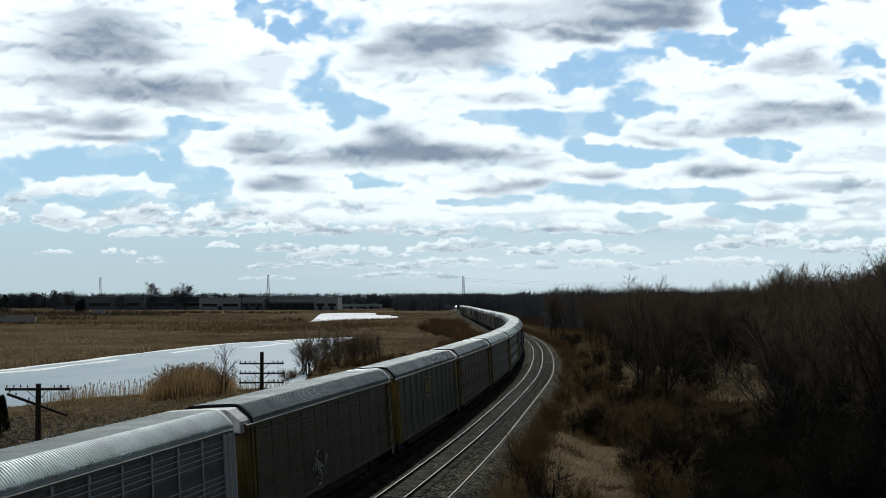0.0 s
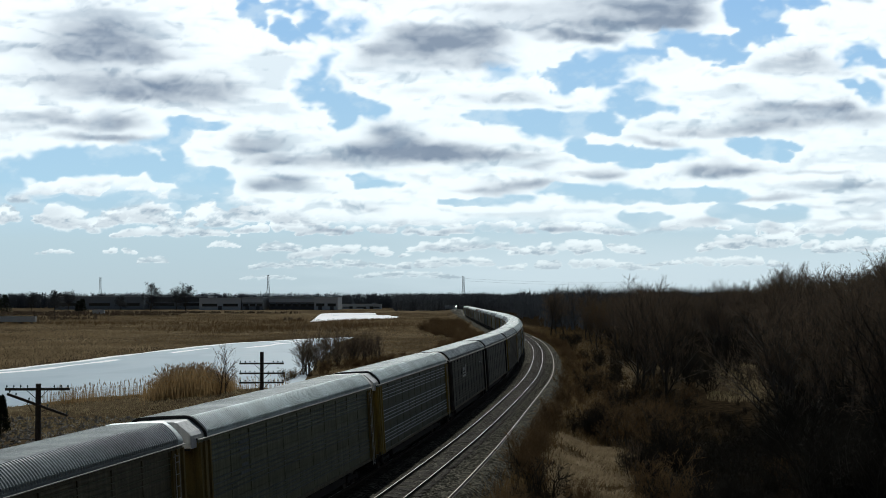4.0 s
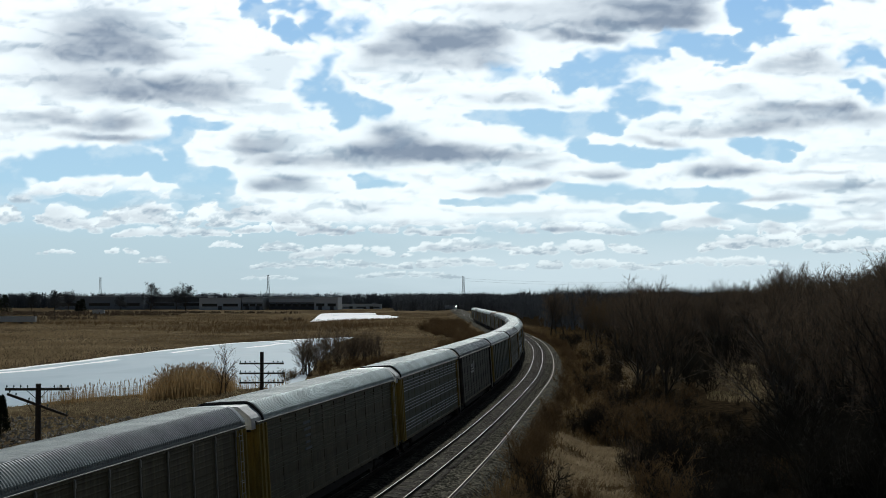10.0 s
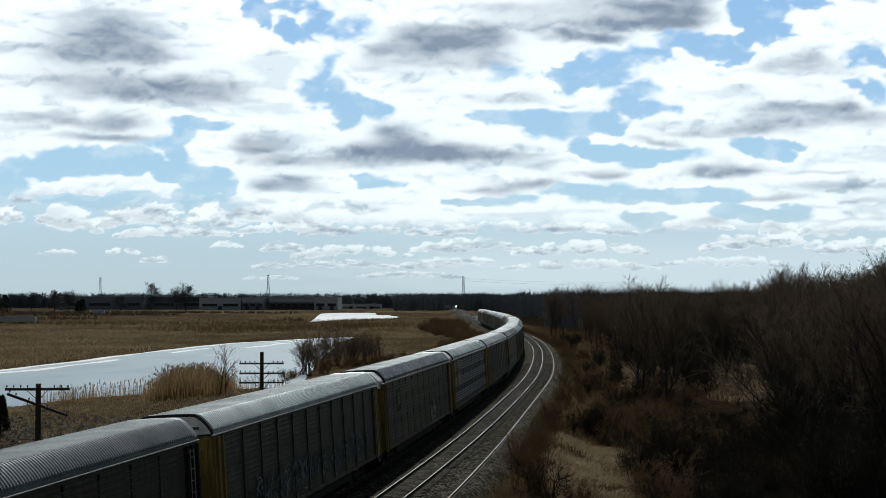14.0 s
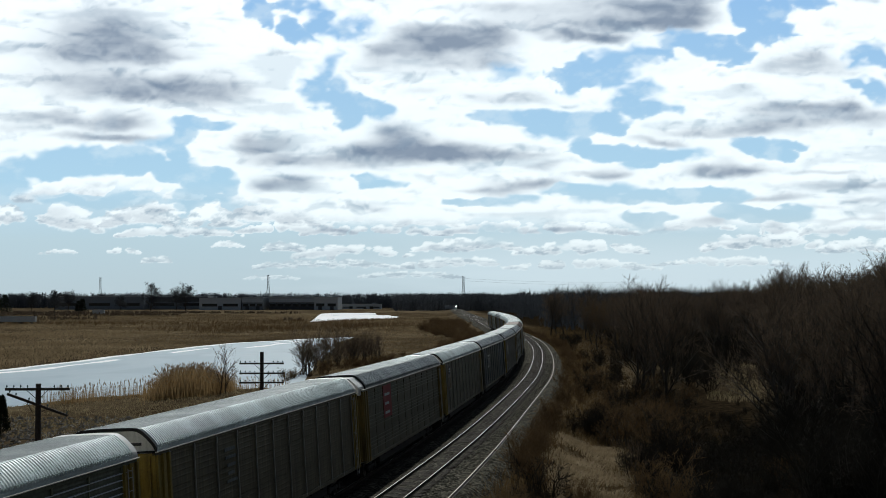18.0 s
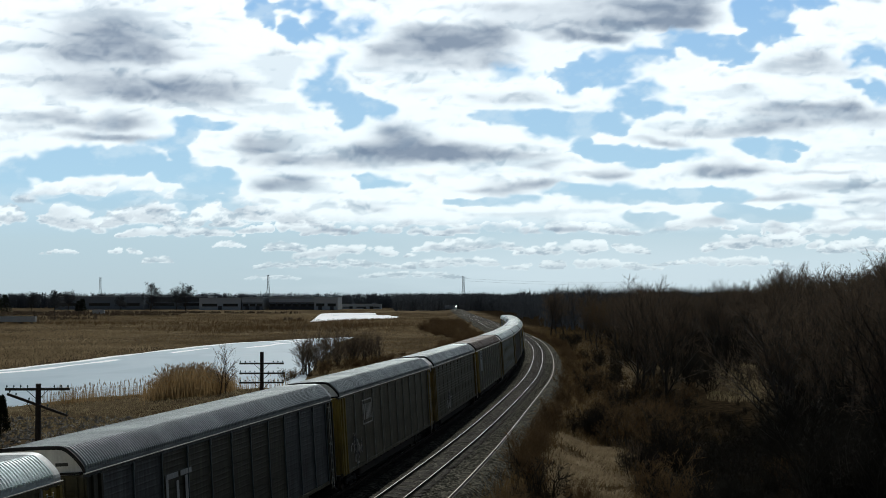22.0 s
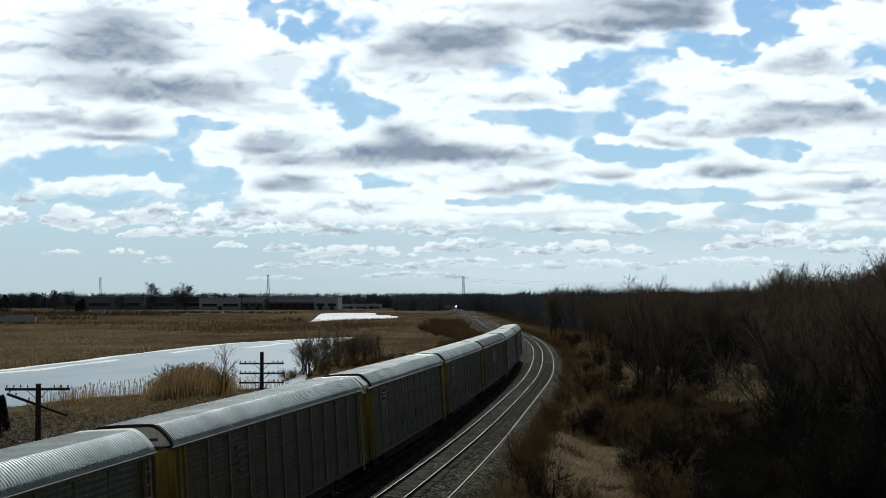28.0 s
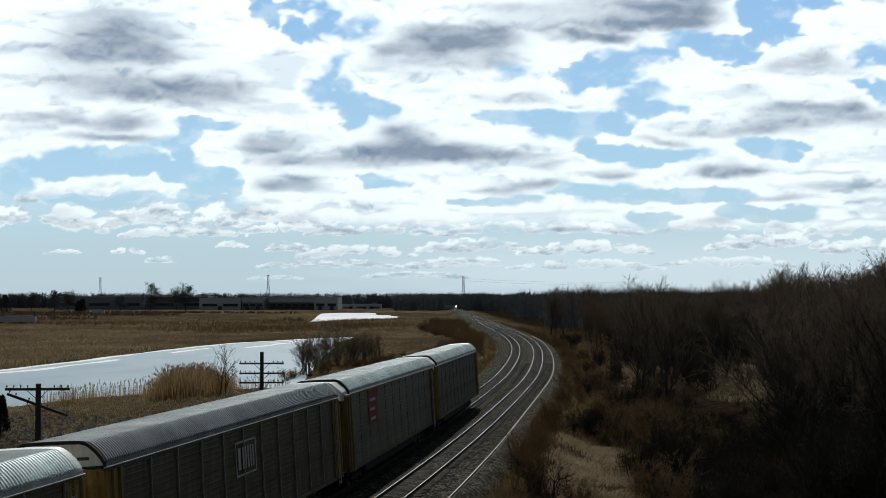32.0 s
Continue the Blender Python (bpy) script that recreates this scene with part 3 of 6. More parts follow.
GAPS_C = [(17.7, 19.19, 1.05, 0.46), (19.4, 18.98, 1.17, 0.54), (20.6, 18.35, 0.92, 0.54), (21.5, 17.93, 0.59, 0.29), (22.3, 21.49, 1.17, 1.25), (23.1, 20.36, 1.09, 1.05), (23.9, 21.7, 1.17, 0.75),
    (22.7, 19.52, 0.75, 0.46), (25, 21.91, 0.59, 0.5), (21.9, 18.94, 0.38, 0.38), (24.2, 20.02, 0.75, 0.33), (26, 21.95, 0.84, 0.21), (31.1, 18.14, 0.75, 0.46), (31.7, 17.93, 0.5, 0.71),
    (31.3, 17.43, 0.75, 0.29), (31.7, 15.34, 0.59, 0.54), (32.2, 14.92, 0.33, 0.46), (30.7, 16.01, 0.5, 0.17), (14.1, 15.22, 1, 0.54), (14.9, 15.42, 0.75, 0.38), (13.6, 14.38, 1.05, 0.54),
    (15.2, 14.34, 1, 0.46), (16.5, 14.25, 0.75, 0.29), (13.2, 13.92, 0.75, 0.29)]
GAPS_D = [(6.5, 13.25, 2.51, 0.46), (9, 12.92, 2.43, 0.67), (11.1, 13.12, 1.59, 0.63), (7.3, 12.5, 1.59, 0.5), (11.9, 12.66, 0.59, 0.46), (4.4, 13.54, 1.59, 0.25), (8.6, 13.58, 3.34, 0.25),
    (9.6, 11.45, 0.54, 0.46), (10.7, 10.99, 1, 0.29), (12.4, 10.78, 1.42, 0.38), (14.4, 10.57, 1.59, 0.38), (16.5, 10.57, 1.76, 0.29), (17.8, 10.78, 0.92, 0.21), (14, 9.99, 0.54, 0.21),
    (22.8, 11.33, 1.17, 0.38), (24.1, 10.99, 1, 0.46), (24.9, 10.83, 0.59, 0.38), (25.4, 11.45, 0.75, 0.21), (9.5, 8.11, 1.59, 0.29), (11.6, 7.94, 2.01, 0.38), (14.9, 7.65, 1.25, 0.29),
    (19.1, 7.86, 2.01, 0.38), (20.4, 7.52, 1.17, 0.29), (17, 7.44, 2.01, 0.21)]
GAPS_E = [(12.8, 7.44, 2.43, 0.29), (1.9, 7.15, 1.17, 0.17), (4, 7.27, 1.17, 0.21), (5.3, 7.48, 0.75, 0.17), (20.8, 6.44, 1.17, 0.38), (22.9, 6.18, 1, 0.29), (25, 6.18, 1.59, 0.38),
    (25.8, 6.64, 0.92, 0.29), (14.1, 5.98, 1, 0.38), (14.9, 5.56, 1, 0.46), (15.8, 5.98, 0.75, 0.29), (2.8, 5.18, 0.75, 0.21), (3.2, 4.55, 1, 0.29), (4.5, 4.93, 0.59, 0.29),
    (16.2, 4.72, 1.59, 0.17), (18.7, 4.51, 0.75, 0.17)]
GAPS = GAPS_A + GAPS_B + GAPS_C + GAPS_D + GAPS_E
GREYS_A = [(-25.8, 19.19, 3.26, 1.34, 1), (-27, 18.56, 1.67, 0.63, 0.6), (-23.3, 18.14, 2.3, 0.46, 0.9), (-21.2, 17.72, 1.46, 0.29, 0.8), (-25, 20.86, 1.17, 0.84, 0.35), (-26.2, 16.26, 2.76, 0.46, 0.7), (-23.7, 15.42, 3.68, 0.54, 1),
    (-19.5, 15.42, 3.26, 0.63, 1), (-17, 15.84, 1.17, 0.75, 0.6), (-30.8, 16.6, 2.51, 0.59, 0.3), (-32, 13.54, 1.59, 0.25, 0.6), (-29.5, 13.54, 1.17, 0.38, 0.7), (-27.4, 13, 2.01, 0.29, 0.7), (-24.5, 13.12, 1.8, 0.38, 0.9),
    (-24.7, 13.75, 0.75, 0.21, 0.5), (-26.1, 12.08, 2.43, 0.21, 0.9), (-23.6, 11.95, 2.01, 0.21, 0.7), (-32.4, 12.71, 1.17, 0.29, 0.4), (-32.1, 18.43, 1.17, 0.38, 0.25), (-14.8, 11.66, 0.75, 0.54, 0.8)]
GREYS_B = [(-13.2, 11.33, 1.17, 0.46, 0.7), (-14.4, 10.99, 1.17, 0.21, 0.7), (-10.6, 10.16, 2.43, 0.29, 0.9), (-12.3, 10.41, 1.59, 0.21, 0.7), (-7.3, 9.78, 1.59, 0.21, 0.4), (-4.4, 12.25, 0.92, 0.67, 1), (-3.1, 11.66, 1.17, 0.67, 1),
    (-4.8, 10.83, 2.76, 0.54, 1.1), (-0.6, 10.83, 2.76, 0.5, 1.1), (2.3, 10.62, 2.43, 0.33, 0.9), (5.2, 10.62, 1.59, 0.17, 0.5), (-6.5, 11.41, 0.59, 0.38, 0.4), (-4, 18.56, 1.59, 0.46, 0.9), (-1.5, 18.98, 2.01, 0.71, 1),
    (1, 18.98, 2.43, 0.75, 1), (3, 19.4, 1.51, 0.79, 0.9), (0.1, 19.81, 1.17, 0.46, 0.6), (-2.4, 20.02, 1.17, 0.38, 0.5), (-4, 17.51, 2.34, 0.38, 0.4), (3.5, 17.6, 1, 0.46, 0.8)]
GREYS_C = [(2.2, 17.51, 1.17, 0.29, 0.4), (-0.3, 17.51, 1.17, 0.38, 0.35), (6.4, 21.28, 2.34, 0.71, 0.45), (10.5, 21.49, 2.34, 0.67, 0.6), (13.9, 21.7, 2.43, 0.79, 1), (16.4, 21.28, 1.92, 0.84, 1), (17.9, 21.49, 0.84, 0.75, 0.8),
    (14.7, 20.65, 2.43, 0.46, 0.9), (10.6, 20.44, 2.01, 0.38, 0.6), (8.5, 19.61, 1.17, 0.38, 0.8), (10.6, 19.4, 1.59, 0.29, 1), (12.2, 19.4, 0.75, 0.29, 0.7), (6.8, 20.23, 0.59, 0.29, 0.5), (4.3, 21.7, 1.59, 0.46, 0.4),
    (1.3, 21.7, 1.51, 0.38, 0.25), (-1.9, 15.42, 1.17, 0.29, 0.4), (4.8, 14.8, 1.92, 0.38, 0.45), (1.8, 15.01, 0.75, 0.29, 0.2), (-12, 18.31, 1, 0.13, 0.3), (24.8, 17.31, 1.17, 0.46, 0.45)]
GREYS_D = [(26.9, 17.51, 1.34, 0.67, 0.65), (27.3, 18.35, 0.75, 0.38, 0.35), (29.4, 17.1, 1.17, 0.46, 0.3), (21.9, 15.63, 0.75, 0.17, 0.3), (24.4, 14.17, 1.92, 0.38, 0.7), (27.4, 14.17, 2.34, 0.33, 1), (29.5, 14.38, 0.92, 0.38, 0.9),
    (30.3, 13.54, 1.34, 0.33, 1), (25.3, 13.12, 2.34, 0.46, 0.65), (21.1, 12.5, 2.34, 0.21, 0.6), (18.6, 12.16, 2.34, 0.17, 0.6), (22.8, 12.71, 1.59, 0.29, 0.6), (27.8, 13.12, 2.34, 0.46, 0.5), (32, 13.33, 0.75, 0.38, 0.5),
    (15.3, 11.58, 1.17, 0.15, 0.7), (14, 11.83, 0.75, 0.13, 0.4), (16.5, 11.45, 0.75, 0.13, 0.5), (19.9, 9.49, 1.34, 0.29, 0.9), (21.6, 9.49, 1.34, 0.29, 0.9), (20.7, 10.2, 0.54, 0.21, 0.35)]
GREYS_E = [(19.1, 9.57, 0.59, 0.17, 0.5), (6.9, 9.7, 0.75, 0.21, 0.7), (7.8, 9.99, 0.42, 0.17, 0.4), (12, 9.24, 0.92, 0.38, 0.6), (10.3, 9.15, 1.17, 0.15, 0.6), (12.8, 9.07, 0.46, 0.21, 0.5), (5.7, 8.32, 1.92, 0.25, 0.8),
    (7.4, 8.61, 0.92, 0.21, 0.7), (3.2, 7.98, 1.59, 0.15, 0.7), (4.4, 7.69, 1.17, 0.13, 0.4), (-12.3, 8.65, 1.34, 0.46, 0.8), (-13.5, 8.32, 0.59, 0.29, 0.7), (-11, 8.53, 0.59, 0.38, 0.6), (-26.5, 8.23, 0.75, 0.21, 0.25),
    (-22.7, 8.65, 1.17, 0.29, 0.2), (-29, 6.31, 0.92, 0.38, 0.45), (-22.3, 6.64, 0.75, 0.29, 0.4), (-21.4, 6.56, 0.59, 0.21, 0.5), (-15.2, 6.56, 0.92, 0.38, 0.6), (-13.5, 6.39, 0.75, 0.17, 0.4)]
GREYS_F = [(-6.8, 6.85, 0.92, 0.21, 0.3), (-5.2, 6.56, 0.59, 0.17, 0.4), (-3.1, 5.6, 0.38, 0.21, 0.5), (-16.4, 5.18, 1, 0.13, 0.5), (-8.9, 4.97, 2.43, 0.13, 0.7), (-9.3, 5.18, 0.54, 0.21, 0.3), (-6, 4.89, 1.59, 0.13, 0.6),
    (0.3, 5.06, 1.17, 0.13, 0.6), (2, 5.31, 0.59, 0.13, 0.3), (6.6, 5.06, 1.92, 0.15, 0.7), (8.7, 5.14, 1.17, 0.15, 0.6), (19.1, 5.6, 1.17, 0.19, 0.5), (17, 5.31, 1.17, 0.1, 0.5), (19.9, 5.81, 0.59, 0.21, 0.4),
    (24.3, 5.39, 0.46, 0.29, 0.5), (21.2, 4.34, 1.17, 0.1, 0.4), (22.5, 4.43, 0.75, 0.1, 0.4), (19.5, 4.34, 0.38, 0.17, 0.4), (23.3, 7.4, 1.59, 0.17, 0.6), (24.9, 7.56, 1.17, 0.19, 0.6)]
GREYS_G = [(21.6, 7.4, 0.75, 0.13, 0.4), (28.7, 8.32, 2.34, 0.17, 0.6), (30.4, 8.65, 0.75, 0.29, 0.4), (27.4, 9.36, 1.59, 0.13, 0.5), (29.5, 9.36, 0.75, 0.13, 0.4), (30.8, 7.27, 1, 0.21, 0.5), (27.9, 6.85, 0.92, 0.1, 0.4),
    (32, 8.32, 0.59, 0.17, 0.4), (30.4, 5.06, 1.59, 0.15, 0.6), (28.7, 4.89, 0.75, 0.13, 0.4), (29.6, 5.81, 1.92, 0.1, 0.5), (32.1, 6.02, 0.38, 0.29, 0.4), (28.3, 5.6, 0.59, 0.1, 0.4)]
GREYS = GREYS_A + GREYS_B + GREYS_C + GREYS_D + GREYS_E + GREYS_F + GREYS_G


def value_noise(x, y, seed):
    g = np.random.RandomState(seed).rand(256, 256)
    xi, yi = np.floor(x).astype(int), np.floor(y).astype(int)
    fx, fy = smooth01(0, 1, x - xi), smooth01(0, 1, y - yi)
    a, b = g[yi % 256, xi % 256], g[yi % 256, (xi + 1) % 256]
    c, d = g[(yi + 1) % 256, xi % 256], g[(yi + 1) % 256, (xi + 1) % 256]
    return (a * (1 - fx) + b * fx) * (1 - fy) + (c * (1 - fx) + d * fx) * fy - 0.5


def fractal(x, y, seed, octaves):
    return sum(0.55 ** k * value_noise(x * 2 ** k, y * 2 ** k, seed + k) for k in range(octaves))


def billows(x, y, seed, octaves):
    return sum(0.52 ** k * np.abs(value_noise(x * 2 ** k, y * 2 ** k, seed + k)) for k in range(octaves))


def openings(x, e, rows):
    """Depth inside the nearest oval (hundredths of the distance), negative outside all of them."""
    f = np.full_like(x, -3.0)
    for cx, cy, rx, ry in rows:
        win = (np.abs(x - cx) < rx + 3.5) & (np.abs(e - cy) < ry + 2.5)
        p = (1 - np.sqrt(((x[win] - cx) / rx) ** 2 + ((e[win] - cy) / ry) ** 2)) * (rx * ry * min(rx, ry)) ** (1 / 3)
        f[win] = np.maximum(f[win], p) + 0.10 * np.maximum(0, np.minimum(f[win], p) + 0.3)
    return f


def undersides(x, e, rows):
    """Soft ovals that add up without ever passing one."""
    left = np.ones_like(x)
    for cx, cy, rx, ry, g in rows:
        win = (np.abs(x - cx) < 3.2 * rx) & (np.abs(e - cy) < 3.2 * ry)
        r2 = ((x[win] - cx) / rx) ** 2 + ((e[win] - cy) / ry) ** 2
        left[win] *= 1 - min(0.96, 0.86 * g) * np.exp(-0.36 * r2 ** 1.2)
    return 1 - left


def cloud_fields(b_, e_):
    """Cover and greyness of the sky: rows of puffs on flat bases far off, a broken deck with blue gaps and grey undersides overhead."""
    cover, shade, lump = np.zeros_like(b_), np.zeros_like(b_), np.zeros_like(b_)
    ly = np.log(np.clip(e_, 0.05, 40) + 1.2) * 9
    n1, n2, n3 = fractal(b_ * 0.35, ly * 0.8, 11, 6), fractal(b_ * 0.9 + 5, ly * 1.7, 31, 5), fractal(b_ * 0.22, ly * 0.5, 51, 3)
    n4, n5 = fractal(b_ * 0.35 + 9, e_ * 0.6, 71, 3), fractal(b_ * 0.35 + 3, e_ * 0.6, 91, 3)
    r_ = np.random.RandomState(4)
    for x0, x1, top, base, g in CLOUDS_LOW + CLOUDS_MID + CLOUDS_HIGH:
        h, w = top - base, x1 - x0
        win = (b_ > x0 - 0.6 * h - 1) & (b_ < x1 + 0.6 * h + 1) & (e_ > base - 0.5 * h) & (e_ < top + 0.5 * h)
        x, e = (b_ + h * 0.45 * n2)[win], (e_ + h * 0.24 * n1)[win]
        f = np.zeros(x.shape)
        for k in range(min(90, int(8 + 7 * w / (h * 1.6)))):
            u = r_.rand()
            dome = (1 - abs(2 * u - 1) ** 2.4) ** 0.7
            r = h * r_.uniform(0.24, 0.46) * (0.5 + 0.5 * dome)
            cy = base + r * 0.45 + max(0, dome * h - 1.35 * r) * r_.rand() ** 0.6
            p = np.clip(1 - ((x - x0 - u * w) / (r * 1.5)) ** 2 - ((e - cy) / r) ** 2, 0, 1)
            f = np.maximum(f, p) if k % 2 else f + 0.5 * p ** 2
        f = f * smooth01(base - 0.12 * h, base + 0.10 * h, e) + 0.12 * n1[win] * (f > 0)
        a = smooth01(0.04, 0.40, f)
        dome = (1 - np.abs(2 * np.clip((x - x0) / w, 0, 1) - 1) ** 2.4) ** 0.7
        t = 1 - (e - base) / np.maximum(h * dome, 0.05 * h)
        s = smooth01(0.25, 0.85, t + 0.35 * n3[win] + 0.22 * n2[win]) * smooth01(0.10, 0.75, f) * min(1, 0.25 + g)
        cover[win] = cover[win] * (1 - a) + a
        shade[win] = shade[win] * (1 - a) + a * s
        lump[win] = lump[win] * (1 - a) + a * smooth01(1.1, 0.2, f)
    shade = np.clip(shade / np.maximum(cover, 0.05), 0, 1)
    floor = np.interp(b_, [-18, -9, 34], [7.2, 4.9, 4.4])
    high = smooth01(floor, floor + 1.6, e_ + 0.5 * n1)
    size = 0.30 + 0.035 * np.clip(e_, 0, 26)
    # the deck breaks up into blue gaps with curled, partly ragged edges
    fine = fractal(b_ * 1.3 + 4, e_ * 1.9, 201, 4)
    curl = np.abs(fractal(b_ * 0.55 + 6, e_ * 0.9, 221, 3))
    x, e = b_ + size * (1.1 * n4 + 0.10 * fine), e_ + size * (0.5 * n5 + 0.10 * fine)
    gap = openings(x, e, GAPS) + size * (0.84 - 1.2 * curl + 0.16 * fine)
    rag = size * (0.24 + 0.65 * smooth01(-0.1, 0.4, n3))
    blue = smooth01(-0.5 * rag, rag, gap)
    cover = np.maximum(cover, high * (0.93 + 0.07 * smooth01(-0.2, 0.2, n1))) * (1 - blue * (0.75 + 0.22 * high))
    n7, n8 = fractal(b_ * 0.30 + 7, e_ * 1.0, 151, 4), fractal(b_ * 0.35 + 1, e_ * 0.8, 171, 3)
    bx, by = b_ * 0.30 + 0.3 * n4, e_ * 0.52 + 0.3 * n5
    lit = billows(bx, by + 0.22, 281, 4) - billows(bx, by, 281, 4)
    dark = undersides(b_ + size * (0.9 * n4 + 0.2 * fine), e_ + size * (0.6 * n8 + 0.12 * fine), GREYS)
    dark = np.clip(dark * (1.0 + 0.25 * n7 + 0.5 * lit), 0, 1)
    dark = dark ** 1.2 * (0.80 + 0.08 * high)
    grey = np.clip(np.maximum(dark, shade * (0.55 - 0.50 * high)), 0, 1)
    wisp = fractal(b_ * 0.5 + 3, e_ * 0.9, 241, 5)
    veil = (0.10 + 0.30 * smooth01(0.0, 0.6, wisp) + 0.25 * smooth01(-0.6 * size, 0.1, -gap)) * smooth01(4, 8, e_)
    veil += 0.42 * smooth01(-16, 10, b_ + 6 * n3) * smooth01(6.5, 2.0, e_) * smooth01(0.0, 1.2, e_)
    n6 = fractal(b_ * 1.5 + 2, ly * 2.6, 131, 4)
    body = smooth01(-0.15, -1.1, gap)
    streak = fractal(b_ * 0.16 + 8, e_ * 0.85, 261, 4)
    low = 1 - high
    dimness = np.clip(low * (0.75 * smooth01(0.05, 0.5, n6 + 0.7 * n1) + 0.55 * smooth01(0.0, 0.45, n2 + 0.6 * n1) + 0.25 * lump * smooth01(-0.2, 0.3, n4))
                      + high * body * (0.50 * smooth01(0.0, 0.45, streak + 0.5 * lit) + 0.55 * smooth01(0.02, 0.30, lit)), 0, 1)
    return cover, grey, np.clip(veil, 0, 1), dimness


def build_sky():
    bs = np.concatenate([np.arange(-56, -38, 1.0), np.arange(-38, 38, 0.075), np.arange(38, 56.1, 1.0)])
    es = np.concatenate([np.arange(-1.0, 11, 0.08), np.arange(11, 26.1, 0.10)])
    B, E = np.meshgrid(bs / 100, es / 100)
    # a flat sheet that leans towards the camera: 4650 m off at the horizon, nearer higher up
    dist = 4650 / (1 + 4.0 * np.clip(E, -0.01, 1))
    X, Y, Z = EYE[0] + B * dist, EYE[1] + dist, EYE[2] + E * dist
    cover, grey, veil, dimness = cloud_fields(B * 100, E * 100)
    i = np.arange(B.size).reshape(B.shape)
    faces = np.stack([i[:-1, :-1].ravel(), i[:-1, 1:].ravel(), i[1:, 1:].ravel(), i[1:, :-1].ravel()], 1)
    ob = mesh_object("backdrop_sky", np.stack([X.ravel(), Y.ravel(), Z.ravel()], 1).tolist(), faces.tolist(), sky_material(), smooth=True)
    for name, val in (("cover", cover), ("grey", grey), ("veil", veil), ("dimness", dimness), ("height_up", E / 0.22)):
        at = ob.data.attributes.new(name, "FLOAT", "POINT")
        at.data.foreach_set("value", val.ravel().astype(np.float32))
    return tagged(ob, "blue sky with rows of white and grey cloud", "sky", kind="structure")


sky = build_sky()


# ---- railway: ballast, rails, ties ----
def sweep(name, stations, profile_at, material, closed=False, smooth=False):
    """A strip or bar along the line; profile_at(s) gives its (u, z) points."""
    rows = [profile_at(s) for s in stations]
    n = len(rows[0])
    verts = []
    for s, row in zip(stations, rows):
        for u, z in row:
            x, y, zz = on_way(s, u, z)
            verts.append((float(x), float(y), float(zz)))
    faces = []
    for i in range(len(stations) - 1):
        for k in range(n if closed else n - 1):
            a, b = i * n + k, i * n + (k + 1) % n
            faces.append((a, a + n, b + n, b))
    if closed:
        faces += [tuple(range(n)), tuple(range((len(stations) - 1) * n, len(stations) * n))[::-1]]
    return mesh_object(name, verts, faces, material, smooth=smooth)


STATIONS = list(np.arange(-880, -20, 20.0)) + list(np.arange(-20, 330, 2.0)) + list(np.arange(330, 1240, 10.0))


def ballast_profile(s):
    d = float(track_gap(s))
    e = 0.05 * math.sin(s * 0.7) + 0.04 * math.sin(s * 1.9)
    return [(-4.0 + e, -1.15), (-3.2 + e, -0.62), (-2.1, -0.36), (-1.0, -0.245), (1.0, -0.125), (1.7, -0.18), (d - 1.6, -0.26), (d - 1.0, -0.245),
            (d + 1.0, -0.125), (d + 2.2 + e, -0.16), (d + 3.35 + e, -0.26), (d + 4.9 + e * 2, -1.25)]


ob = sweep("ballast", STATIONS, ballast_profile, M["ballast"])
tagged(ob, "grey crushed stone ballast under two tracks", "ballast", kind="structure")

RAIL = [(-0.07, -0.17), (0.07, -0.17), (0.07, -0.15), (0.012, -0.13), (0.012, -0.045), (0.037, -0.035), (0.037, -0.008), (0.019, 0.0), (-0.019, 0.0),
        (-0.037, -0.008), (-0.037, -0.035), (-0.012, -0.045), (-0.012, -0.13), (-0.07, -0.15)]


def rail_bar(centre, side):
    def at(s):
        c = centre(s)
        return [(c + side + u, CANT * (side + u) + z) for u, z in RAIL]
    return at


near_track = tagged(empty("railway_track"), "railway track with worn steel rails on wooden ties", "railway track", "tracks", "structure")
side_track = tagged(empty("railway_track"), "empty railway track with bright rails on wooden ties", "railway track", "tracks", "structure")
for track, centre in ((near_track, lambda s: 0.0), (side_track, lambda s: float(track_gap(s)))):
    for side in (-0.755, 0.755):
        r = sweep("rail", STATIONS, rail_bar(centre, side), M["rail"], closed=True)
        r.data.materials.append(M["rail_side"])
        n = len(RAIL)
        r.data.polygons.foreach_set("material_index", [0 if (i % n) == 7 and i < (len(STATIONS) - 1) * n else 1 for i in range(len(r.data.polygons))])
        r.parent = track
spare = sweep("spare_rail", list(np.arange(30, 340, 3.0)),
              lambda s: [(float(track_gap(s)) + 2.70 - 0.28 * smooth01(45, 105, s) + 0.08 * math.sin(s * 0.045) + u, -0.04 + z) for u, z in RAIL], M["rail_rusty"], closed=True)
tagged(spare, "loose rusty steel rail lying on the ballast shoulder", "rail")


# ---- the train: covered car carriers, end to end ----
HALF, SIDE, SILL, EAVE = 13.55, 1.50, 0.92, 4.72
PITCH = 28.57
ROOF_LINE = [(1.53, 4.74), (1.53, 4.84), (1.51, 4.92), (1.46, 5.01), (1.37, 5.13), (1.25, 5.26), (1.13, 5.37), (1.03, 5.44), (0.93, 5.485), (0.80, 5.505), (0.42, 5.515), (0.0, 5.52)]
ROOF_LINE = [(-a, b) for a, b in ROOF_LINE] + [(a, b) for a, b in ROOF_LINE[-2::-1]]


